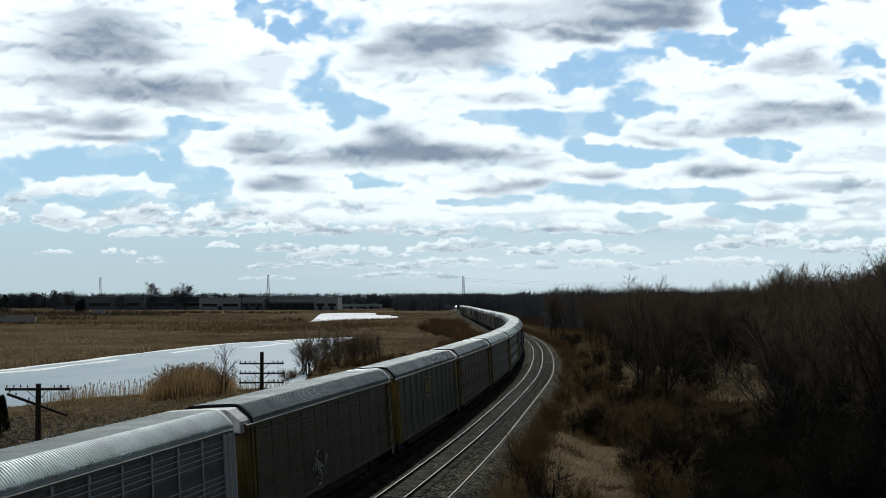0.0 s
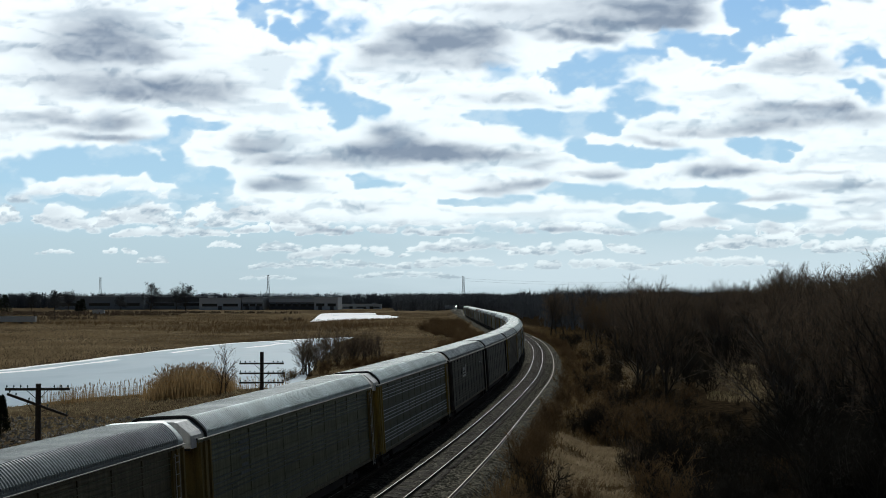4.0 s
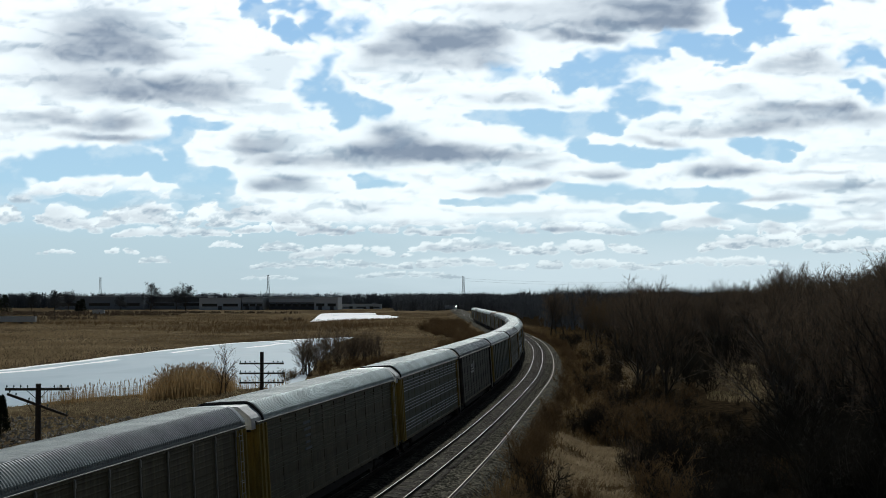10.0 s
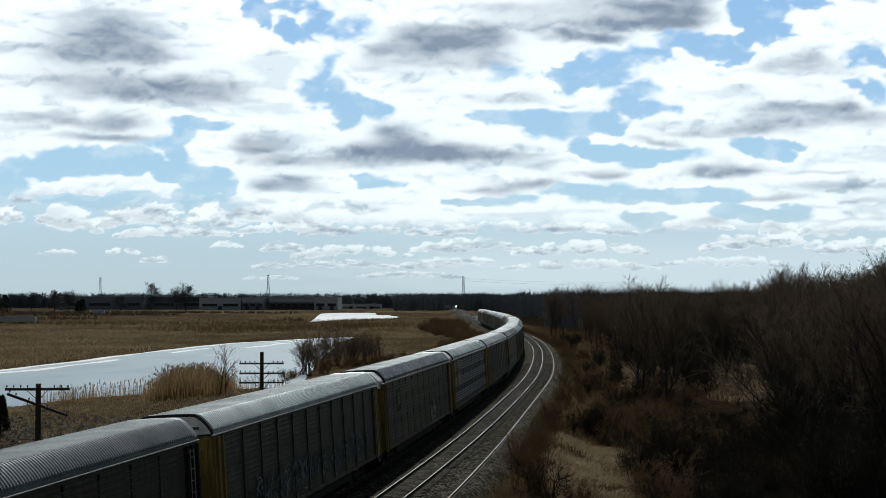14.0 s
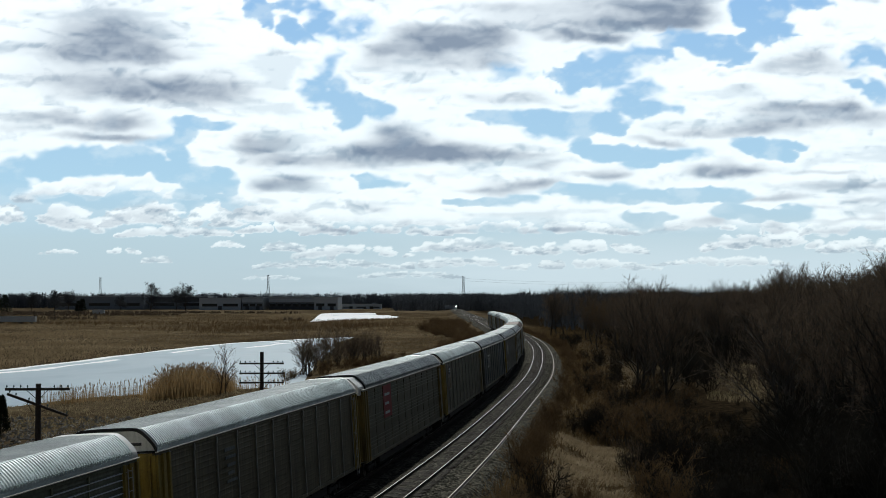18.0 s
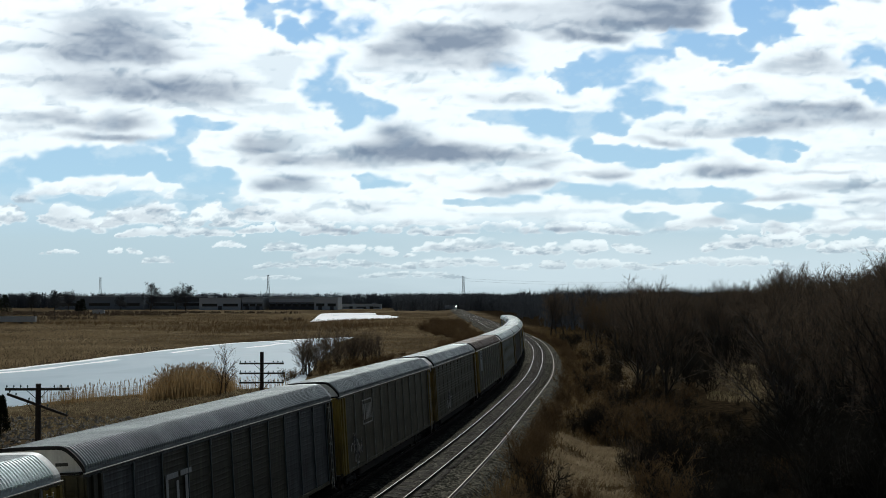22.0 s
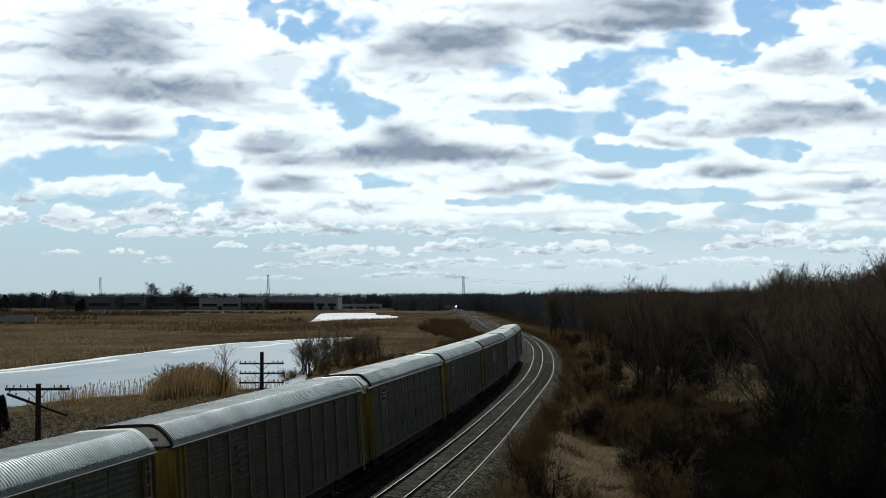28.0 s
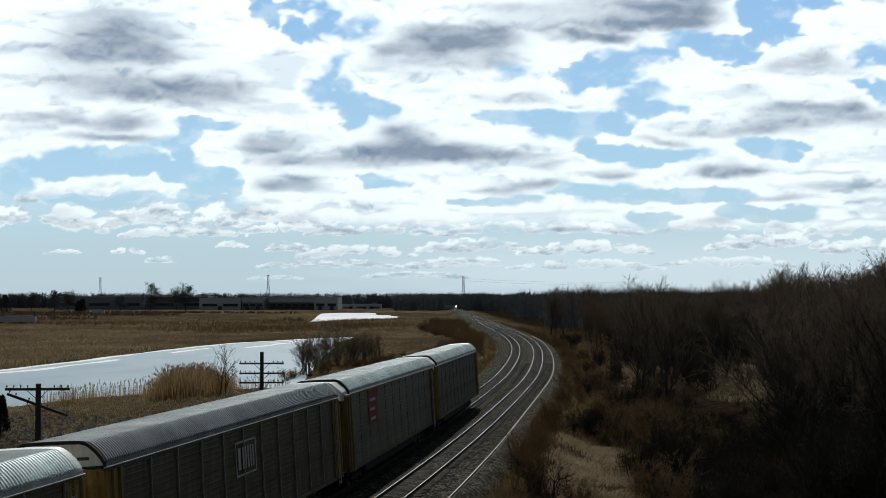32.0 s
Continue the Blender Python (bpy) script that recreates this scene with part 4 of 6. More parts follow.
def roof_mesh(x0):
    x1 = HALF - 0.42
    n = int((x1 - x0) / 0.16)
    step = (x1 - x0) / n
    xs, lifts = [], []
    for i in range(n):
        for f, l in ((0.0, 0.0), (0.44, 0.0), (0.52, 0.055), (0.92, 0.055)):
            xs.append(x0 + (i + f) * step)
            lifts.append(l)
    xs.append(x1), lifts.append(0.0)
    verts, faces, k = [], [], len(ROOF_LINE)
    for x, l in zip(xs, lifts):
        for j, (y, z) in enumerate(ROOF_LINE):
            w = 0.0 if j in (0, k - 1, 1, k - 2) else 0.16 * l if abs(y) < 0.81 else 0.4 * l if abs(y) < 1.0 else l
            verts.append((x, y + (0.6 * w if y > 0.5 else -0.6 * w if y < -0.5 else 0), z + w))
    for i in range(len(xs) - 1):
        for j in range(k - 1):
            a = i * k + j
            faces.append((a, a + k, a + k + 1, a + 1))
    return verts, faces


HOOD = 0.75         # the corrugated sheets of hooded cars begin this far behind the front end
ROOFS = {False: roof_mesh(-HALF + 0.02), True: roof_mesh(-HALF + HOOD)}


RIB_BANDS = (1.50, 2.66, 3.86)


def panel_bm(width):
    """A steel side panel in three sheets with dark seams between."""
    zs = [(1.13, 0.0)]
    for base in RIB_BANDS:
        for r in range(5):
            c = base - 0.1 + 0.19 * r
            zs += [(c - 0.04, 0.0), (c, 0.006), (c + 0.04, 0.0)]
        if base < 3.5:
            zs += [(base + 0.80, 0.0), (base + 0.805, -0.02), (base + 0.83, -0.02), (base + 0.84, 0.0)]
    zs.append((4.62, 0.0))
    bm = bmesh.new()
    rows = [[bm.verts.new((x, -(SIDE - 0.035) - d, z)) for x in (-width / 2, width / 2)] for z, d in zs]
    back = [[bm.verts.new((x, -(SIDE - 0.10), z)) for x in (-width / 2, width / 2)] for z in (1.13, 4.62)]
    for a, b in zip(rows, rows[1:]):
        bm.faces.new((a[0], a[1], b[1], b[0]))
    bm.faces.new((back[0][1], back[0][0], back[1][0], back[1][1]))
    return bm


def rib_bm(width):
    """The pressed ribs of one panel: three groups, each rib a low hat with sloping flanks."""
    bm = bmesh.new()
    y0, y1 = -(SIDE - 0.035) + 0.004, -(SIDE - 0.035) - 0.04
    for base in RIB_BANDS:
        for r in range(4):
            c = base + 0.19 * r
            prof = [(y0, c - 0.022), (y1, c - 0.009), (y1, c + 0.009), (y0, c + 0.022)]
            ends = [[bm.verts.new((x, y, z)) for y, z in prof] for x in (-width / 2, width / 2)]
            for k in range(3):
                bm.faces.new((ends[0][k], ends[1][k], ends[1][k + 1], ends[0][k + 1]))
            bm.faces.new(ends[0]), bm.faces.new(ends[1][::-1])
    return bm


def sooty_panel(width):
    bm, me = panel_bm(width - 0.012), bpy.data.meshes.new("side_panel")
    bm.to_mesh(me)
    bm.free()
    me.materials.append(M["side_dark"])
    return me


def rail_car(style):
    side, post, end, door, roof, cap = (M[k] for k in style[:6])
    ribs = style[6]
    car = empty("auto_carrier_car")
    bm = box((-HALF + 0.2, -1.35, 0.95), (HALF - 0.2, 1.35, 1.12))
    add_box(bm, (-HALF + 0.6, -0.35, 0.62), (HALF - 0.6, 0.35, 0.95))
    # unseen wide block between the trucks, added to cut light under the car
    add_box(bm, (-8.2, -1.15, 0.40), (8.2, 1.15, 0.95), 0.04)
    for x in np.arange(-7, 7.1, 2.0):
        add_box(bm, (x - 0.08, -1.3, 0.78), (x + 0.08, 1.3, 0.95))
    part("underframe", bm, M["dirt_steel"], car)
    half_turn = pose(0, 0, 0, 0, 0, 180)
    sill = part("side_sill", box((-HALF, -SIDE - 0.02, SILL + 0.04), (HALF, -SIDE + 0.10, 1.13), 0.012), M["side_brown"] if style[0] != "side_light" else side, car)
    again(sill, car, half_turn)
    chord = part("roof_rail", box((-HALF, -SIDE - 0.01, 4.62), (HALF, -SIDE + 0.12, 4.74), 0.012), side, car)
    again(chord, car, half_turn)
    trim = part("eave_trim", box((-HALF - 0.08, -SIDE - 0.075, 4.735), (HALF + 0.08, -SIDE - 0.012, 4.775), 0.01), M["trim"], car, "pale eave strip")
    again(trim, car, half_turn)
    inner = HALF - 1.12
    bays = 11
    w = 2 * inner / bays
    spots = [pose(-inner + (i + 0.5) * w, 0, 0) @ turn for turn in (Matrix(), half_turn) for i in range(bays)]
    first = part("side_panel", panel_bm(w - 0.012), side, car, "steel panel with dark seams")
    first.matrix_basis = spots[0]
    panels = [first] + [again(first, car, m) for m in spots[1:]]
    if style[0] == "side_blue":
        dark = sooty_panel(w)
        for p in panels[2:8]:
            p.data = dark
    if ribs:
        rib = part("pressed_ribs", rib_bm(w), M[ribs], first, "raised horizontal ribs")
        for p in panels[1:]:
            again(rib, p, Matrix())
    pb = box((-0.032, -SIDE - 0.03, 1.0), (0.032, -SIDE + 0.02, 4.70), 0.008)
    add_box(pb, (-0.05, -SIDE - 0.05, 4.44), (0.05, -SIDE + 0.01, 4.66), 0.008)
    if ribs and style[1] != "rib_light":
        bmesh.ops.translate(pb, vec=(0, 0.042, 0), verts=pb.verts)
    fp = part("side_post", pb, post, car, "pale vertical post" if post in (M["trim"], M["post_pale"]) else "")
    fp.matrix_basis = pose(-inner, 0, 0)
    for i in range(1, bays + 1):
        again(fp, car, pose(-inner + i * w, 0, 0))
    for i in range(bays + 1):
        again(fp, car, pose(-inner + i * w, 0, 0) @ half_turn)
    # end bay of the side: door track box, corner post, grab irons
    eb = box((-0.56, -SIDE + 0.01, 1.13), (0.50, -SIDE + 0.12, 4.66))
    for x0, x1, d in ((-0.52, -0.40, 0.06), (-0.10, 0.16, 0.07), (0.36, 0.50, 0.09)):
        add_box(eb, (x0, -SIDE - d, 1.0), (x1, -SIDE + 0.05, 4.66), 0.012)
    fe = part("end_bay", eb, end, car, "faded yellow end bay")
    fe.matrix_basis = pose(HALF - 0.55, 0, 0)
    for m in (pose(-HALF + 0.55, 0, 0), pose(HALF - 0.55, 0, 0) @ half_turn, pose(-HALF + 0.55, 0, 0) @ half_turn):
        again(fe, car, m)
    lb = bmesh.new()
    for x in (-0.17, 0.17):
        add_tube(lb, (x, -SIDE - 0.12, 0.75), (x, -SIDE - 0.12, 4.55), 0.016, sides=5)
    for z in np.arange(0.85, 4.5, 0.38):
        add_tube(lb, (-0.17, -SIDE - 0.12, z), (0.17, -SIDE - 0.12, z), 0.014, sides=5)
    for z in (1.1, 2.8, 4.45):
        for x in (-0.17, 0.17):
            add_tube(lb, (x, -SIDE - 0.12, z), (x, -SIDE + 0.02, z), 0.014, sides=4)
    fl = part("ladder", lb, M["trim"], car, "thin steel ladder")
    fl.matrix_basis = pose(HALF - 0.82, 0, 0)
    again(fl, car, pose(-HALF + 0.82, 0, 0) @ half_turn)
    hooded = bool(ribs) and style[2] in ("yellow", "yellow_brown")
    ROOF_VERTS, ROOF_FACES = ROOFS[hooded]
    rf = mesh_object("roof", ROOF_VERTS, ROOF_FACES, roof, car, "corrugated galvanised roof")
    rf.data.materials.append(roof if roof is M["roof_brown"] else M["roof_top"])
    flat = [0 if max(abs(ROOF_VERTS[k][1]) for k in f) > 0.98 else 1 for f in ROOF_FACES]
    rf.data.polygons.foreach_set("material_index", flat)
    # plain end caps of the roof
    cb, k = bmesh.new(), len(ROOF_LINE)
    rows = [[cb.verts.new((x, y * g, z + l)) for y, z in ROOF_LINE] for x, g, l in ((HALF - 0.42, 1.0, 0.012), (HALF - 0.30, 1.012, 0.03), (HALF - 0.04, 1.012, 0.03), (HALF, 1.0, 0.0), (HALF, 0.985, -0.06))]
    for a, b in zip(rows, rows[1:]):
        for j in range(k - 1):
            cb.faces.new((a[j], b[j], b[j + 1], a[j + 1]))
    part("roof_end_cap", cb, cap, car, "plain pale roof end")
    lip = HALF - (HOOD if hooded else 0)
    cb = bmesh.new()
    rows = [[cb.verts.new((-x, y * g, z + l)) for y, z in ROOF_LINE] for x, g, l in ((lip - 0.03, 1.01, 0.03), (lip + 0.03, 1.01, 0.03), (lip + 0.03, 0.975, -0.07), (lip - 0.03, 0.975, -0.07))]
    for a, b in zip(rows, rows[1:]):
        for j in range(k - 1):
            cb.faces.new((a[j], a[j + 1], b[j + 1], b[j]))
    part("roof_edge", cb, M["black"], car, "black roof edge strip")
    if hooded:
        # smooth hood before the corrugated sheets: flat crown, bevelled shoulders, closed by an upright plate
        line = [(1.44, 4.50), (1.44, 4.92), (1.36, 5.04), (0.98, 5.38), (0.90, 5.41), (0.0, 5.43)]
        line = [(-y, z) for y, z in line] + line[-2::-1]
        hb = bmesh.new()
        rows = [[hb.verts.new((x, y * g, z)) for y, z in line] for x, g in ((-lip + 0.04, 1.0), (-HALF - 0.50, 1.0), (-HALF - 0.53, 0.985))]
        for a, b in zip(rows, rows[1:]):
            for j in range(len(line) - 1):
                hb.faces.new((a[j], b[j], b[j + 1], a[j + 1]))
            hb.faces.new((a[-1], b[-1], b[0], a[0]))
        hb.faces.new(rows[-1])
        hood = part("roof_hood", hb, M["hood_white"], car, "smooth white roof hood")
        part("hood_rim", box((-HALF - 0.565, -1.40, 4.44), (-HALF - 0.50, 1.40, 4.52), 0.01), M["black"], hood)
    # end wall under the roof, with two folding doors before it
    wb = bmesh.new()
    f = [wb.verts.new((HALF - 0.10, y * 0.975, z - 0.03)) for y, z in ROOF_LINE]
    f = [wb.verts.new((HALF - 0.10, -1.46, 1.0))] + f + [wb.verts.new((HALF - 0.10, 1.46, 1.0))]
    face = wb.faces.new(f)
    r = bmesh.ops.extrude_face_region(wb, geom=[face])
    bmesh.ops.translate(wb, vec=(-0.06, 0, 0), verts=[v for v in r["geom"] if isinstance(v, bmesh.types.BMVert)])
    fw = part("end_wall", wb, door, car, "dusty end wall")
    if hooded:
        part("end_wall", box((-HALF + 0.10, -1.46, 1.0), (-HALF + 0.16, 1.46, 4.60)), door, car, "dusty end wall")
    else:
        again(fw, car, half_turn)
    # stencilled marks under the front edge of the roof
    front = -HALF - 0.53 if hooded else -HALF + 0.10
    for y0, y1 in ((-1.02, -0.66), (-0.56, -0.38)):
        part("stencil", box((front - 0.014, y0, 4.97), (front + 0.004, y1, 5.06)), M["logo_dark"], car, "dark stencilled bar")
    db = box((HALF - 0.10, 0.02, 1.05), (HALF - 0.02, 1.40, 4.72), 0.015)
    for y in (0.12, 0.50, 0.90, 1.28):
        add_box(db, (HALF - 0.03, y - 0.04, 1.1), (HALF + 0.02, y + 0.04, 4.66), 0.01)
    for z in (1.6, 2.9, 4.2):
        add_box(db, (HALF - 0.03, 0.05, z), (HALF + 0.005, 1.36, z + 0.07), 0.008)
    fd = part("end_door", db, end, car, "ribbed folding end door")
    again(fd, car, pose(0, 0, 0) @ Matrix.Translation((0, -1.42, 0)))
    again(fd, car, half_turn)
    again(fd, car, half_turn @ Matrix.Translation((0, -1.42, 0)))
    gb = box((HALF - 0.06, -1.47, 4.74), (HALF + 0.035, 1.47, 4.80), 0.01)
    fg = part("door_rail", gb, M["black"], car, "black door rail")
    again(fg, car, half_turn)
    # running gear
    tb = box((-0.32, -0.95, 0.42), (0.32, 0.95, 0.64), 0.03)
    add_tube(tb, (0, 0, 0.5), (0, 0, 0.80), 0.2, sides=10)
    tr = part("truck", tb, M["dirt_steel"], car)
    tr.matrix_basis = pose(-10, 0, 0)
    tr2 = again(tr, car, pose(10, 0, 0))
    fb = box((-1.15, -1.06, 0.36), (1.15, -0.93, 0.56), 0.03)
    for x in (-0.89, 0.89):
        add_box(fb, (x - 0.2, -1.08, 0.30), (x + 0.2, -0.91, 0.62), 0.03)
    for x in (-0.18, 0.0, 0.18):
        add_tube(fb, (x, -1.0, 0.22), (x, -1.0, 0.5), 0.07, sides=8)
    fr = part("side_frame", fb, M["dirt_steel"], tr)
    wbm = bmesh.new()
    add_tube(wbm, (0, -0.755 - 0.065, 0), (0, -0.755 + 0.045, 0), 0.42, sides=20)
    add_tube(wbm, (0, -0.755 + 0.045, 0), (0, -0.755 + 0.075, 0), 0.445, sides=20)
    add_tube(wbm, (0, -0.755 - 0.085, 0), (0, 0.0, 0), 0.09, sides=8)
    wh = part("wheel", wbm, M["wheel"], tr)
    wh.matrix_basis = pose(-0.89, 0, 0.42)
    for truck in (tr, tr2):
        for sgn, base in ((0, Matrix()), (1, half_turn)):
            if not (truck is tr and sgn == 0):
                again(fr, truck, base)
            for x in (-0.89, 0.89):
                if not (truck is tr and sgn == 0 and x < 0):
                    again(wh, truck, pose(x, 0, 0.42) @ base)
    cbm = box((HALF - 0.3, -0.10, 0.78), (HALF + 0.42, 0.10, 0.98), 0.02)
    add_box(cbm, (HALF + 0.40, -0.17, 0.72), (HALF + 0.72, 0.15, 1.04), 0.04)
    fk = part("coupler", cbm, M["dirt_steel"], car)
    again(fk, car, half_turn)
    return car


def plate(car, x, z, w, h, material, name="herald", label="", proud=0.045, skew=0.0):
    bm = bmesh.new()
    pts = [(-w / 2, -h / 2), (w / 2, -h / 2), (w / 2 + skew, h / 2), (-w / 2 + skew, h / 2)]
    y = -(SIDE - 0.035) - proud
    f = bm.faces.new([bm.verts.new((x + a, y, z + b)) for a, b in pts])
    r = bmesh.ops.extrude_face_region(bm, geom=[f])
    bmesh.ops.translate(bm, vec=(0, 0.012, 0), verts=[v for v in r["geom"] if isinstance(v, bmesh.types.BMVert)])
    return part(name, bm, material, car, label)


def scrawl(parent, x, z, wide, material, rnd, count, proud):
    """Loops and slashes of spray paint as flat ribbons just off the panel."""
    bm = bmesh.new()
    y = -(SIDE - 0.035) - proud
    for k in range(count):
        px, pz = x + rnd.uniform(-wide, wide), z + rnd.uniform(-0.5, 0.35)
        a, bend, half = rnd.uniform(0.9, 2.3), rnd.uniform(-0.9, 0.9), rnd.uniform(0.025, 0.06)
        last = None
        for i in range(6):
            nx, nz = -math.sin(a) * half, math.cos(a) * half
            row = (bm.verts.new((px + nx, y, pz + nz)), bm.verts.new((px - nx, y, pz - nz)))
            if last:
                bm.faces.new((last[0], last[1], row[1], row[0]))
            last = row
            step = rnd.uniform(0.14, 0.26)
            px, pz, a = px + math.cos(a) * step, min(max(pz + math.sin(a) * step, 1.15), z + 0.95), a + bend
    ob = part("paint_stroke", bm, material, parent)
    ob["kind"] = "stuff"
    return ob


def herald(car, kind, x, z):
    """Painted emblems and lettering, as plain shapes."""
    def bars(p, rows, material):
        for dx, dz, w, h, skew in rows:
            plate(p, x + dx, z + dz, w, h, material, "emblem_bar", "", 0.060, skew)

    if kind == "yellow_plate":
        p = plate(car, x, z, 2.5, 1.25, M["logo_yellow"], "herald", "faded yellow emblem plate with dark shapes")
        bars(p, ((-0.62, 0.14, 0.42, 0.50, 0.05), (0.0, 0.14, 0.42, 0.50, 0.05), (0.62, 0.14, 0.42, 0.50, 0.05), (0, -0.40, 1.7, 0.12, 0)), M["logo_dark"])
        for dx in (-0.62, 0.0, 0.62):
            plate(p, x + dx + 0.05, z + 0.15, 0.20, 0.22, M["logo_yellow"], "emblem_bar", "", 0.070, 0.03)
    elif kind in ("yellow_frame", "pale_frame"):
        mat = M["logo_yellow"] if kind == "yellow_frame" else M["trim"]
        p = plate(car, x, z + 0.60, 2.4, 0.07, mat, "herald", "faded yellow framed emblem" if kind == "yellow_frame" else "pale framed emblem")
        bars(p, ((0, -0.60, 2.4, 0.07, 0), (-1.17, 0, 0.08, 1.2, 0), (1.17, 0, 0.08, 1.2, 0), (-0.80, 0, 0.30, 0.80, 0), (-0.36, 0, 0.16, 0.80, 0),
                 (-0.05, 0, 0.16, 0.80, 0), (0.25, 0, 0.16, 0.80, 0), (0.55, 0, 0.14, 0.80, 0), (0.85, 0, 0.14, 0.80, 0)), mat)
    elif kind == "yellow_tall":
        p = plate(car, x, z, 1.6, 1.95, M["logo_yellow"], "herald", "tall ochre plate with a small dark square")
        bars(p, ((0, 0.35, 0.50, 0.07, 0), (0, -0.05, 0.50, 0.07, 0), (-0.22, 0.15, 0.08, 0.40, 0), (0.22, 0.15, 0.08, 0.40, 0)), M["logo_dark"])
    elif kind == "red_stack":
        p = plate(car, x, z, 2.4, 1.8, M["logo_red"], "herald", "faded red emblem with pale bars")
        bars(p, ((-0.1, 0.38, 1.5, 0.14, 0), (-0.2, -0.12, 1.2, 0.14, 0), (-0.15, -0.62, 1.35, 0.14, 0)), M["logo_white"])
    elif kind == "shield":
        p = plate(car, x, z, 1.9, 1.9, M["end_tan"], "herald", "tall pale emblem plate with a dark shield")
        bars(p, ((0, 0.50, 1.0, 0.60, 0),), M["logo_dark"])
        for dz in (0.58, 0.40):
            plate(p, x, z + dz, 0.8, 0.10, M["logo_white"], "emblem_bar", "", 0.070)
        bars(p, ((-0.6, -0.45, 0.08, 0.8, 0), (-0.2, -0.45, 0.08, 0.8, 0), (0.2, -0.45, 0.08, 0.8, 0), (0.6, -0.45, 0.08, 0.8, 0)), M["yellow_brown"])
    elif kind == "white_plate":
        p = plate(car, x, z, 1.8, 1.9, M["logo_white"], "herald", "tall white plate with dark marks")
        bars(p, ((0, 0.42, 1.0, 0.62, 0),), M["logo_dark"])
        plate(p, x + 0.05, z + 0.56, 0.7, 0.14, M["logo_white"], "emblem_bar", "", 0.070)
        plate(p, x + 0.05, z + 0.28, 0.7, 0.14, M["logo_white"], "emblem_bar", "", 0.070)
    elif kind == "white_block":
        p = plate(car, x, z - 0.38, 2.2, 0.13, M["logo_white"], "herald", "white slanted emblem with a rounded arch")
        bars(p, ((0.05, -0.14, 1.8, 0.11, 0), (-0.75, 0.16, 0.22, 0.26, 0.03), (-0.45, 0.16, 0.22, 0.26, 0.03), (-0.15, 0.16, 0.20, 0.26, 0.03), (0.15, 0.16, 0.20, 0.26, 0.03),
                 (0.72, 0.08, 0.16, 0.62, 0.05), (1.08, 0.05, 0.18, 0.75, 0.02), (0.92, 0.42, 0.40, 0.14, 0)), M["logo_white"])
    elif kind == "block_letters":
        p = plate(car, x - 0.75, z, 0.20, 1.2, M["logo_white"], "herald", "large white block emblem")
        bars(p, ((-0.30, 0.52, 1.0, 0.17, 0), (-0.30, -0.52, 1.0, 0.17, 0), (0.12, -0.10, 0.20, 0.85, 0), (0.92, 0.52, 1.0, 0.17, 0), (0.92, -0.10, 0.24, 1.0, 0)), M["logo_white"])
    elif kind == "white_bars":
        p = plate(car, x, z + 0.5, 1.2, 0.12, M["side_light"], "herald", "rows of small pale stencilled bars")
        bars(p, tuple((0.05 * (k % 2), 0.22 - 0.28 * k, 1.15 - 0.2 * (k % 3), 0.11, 0) for k in range(4)), M["side_light"])
    elif kind == "small_mark":
        p = plate(car, x - 0.3, z, 0.9, 0.10, M["logo_white"], "herald", "small white stencilled mark")
        bars(p, ((0.55, 0.15, 0.40, 0.60, 0.08),), M["logo_white"])
    elif kind == "dark_letters":
        p = plate(car, x, z, 1.3, 1.3, M["logo_dark"], "herald", "dark upright emblem")
        bars(p, ((0, 0.1, 0.5, 0.8, 0),), M["side_grey"])
    elif kind in ("spray", "spray_pale"):
        rnd = random.Random(int(x * 10) + 7)
        mat, wide = (M["spray_blue"], 2.4) if kind == "spray" else (M["trim"], 1.1)
        p = plate(car, x, z - 0.55, 0.5, 0.10, mat, "spray_paint", "sprayed paint scrawl", 0.040)
        scrawl(p, x, z, wide, mat, rnd, 20 if kind == "spray" else 13, 0.042)
        scrawl(p, x + 0.06, z - 0.05, wide, M["logo_dark"], rnd, 10, 0.046)

# side, posts, end bays, end wall, roof, rear roof end, ribs
# brown and dark cars: paler rib material paints in the sky light ribs catch
STYLES = {
    "rib_brown": ("side_brown", "side_brown", "yellow_brown", "end_grey", "roof_grey", "roof_light", "side_grey"),
    "rib_brown_bright": ("side_brown", "side_brown", "yellow", "end_grey", "roof_light", "roof_light", "side_grey"),
    "rib_grey": ("side_grey", "side_grey", "yellow_brown", "end_grey", "roof_light", "white_paint", "side_light"),
    "rib_pale": ("side_green", "side_grey", "yellow", "end_grey", "roof_light", "white_paint", "rib_light"),
    "post_brown": ("side_brown", "post_pale", "yellow", "end_grey", "roof_grey", "roof_grey", ""),
    "post_bright": ("side_brown", "post_pale", "yellow", "end_grey", "roof_light", "end_grey", ""),
    "post_green": ("side_green", "post_pale", "yellow", "end_grey", "roof_grey", "end_grey", ""),
    "green": ("side_green", "side_green", "yellow", "end_grey", "roof_light", "roof_light", ""),
    "dark": ("side_dark", "black", "dirt_steel", "end_grey", "roof_grey", "roof_grey", "side_brown"),
    "blue": ("side_blue", "side_light", "side_dark", "end_grey", "roof_grey", "roof_grey", ""),
    "light": ("side_light", "rib_light", "rib_light", "end_grey", "roof_light", "white_paint", "rib_light"),
    "rusty": ("side_brown", "trim", "yellow", "end_tan", "roof_brown", "roof_brown", ""),
}
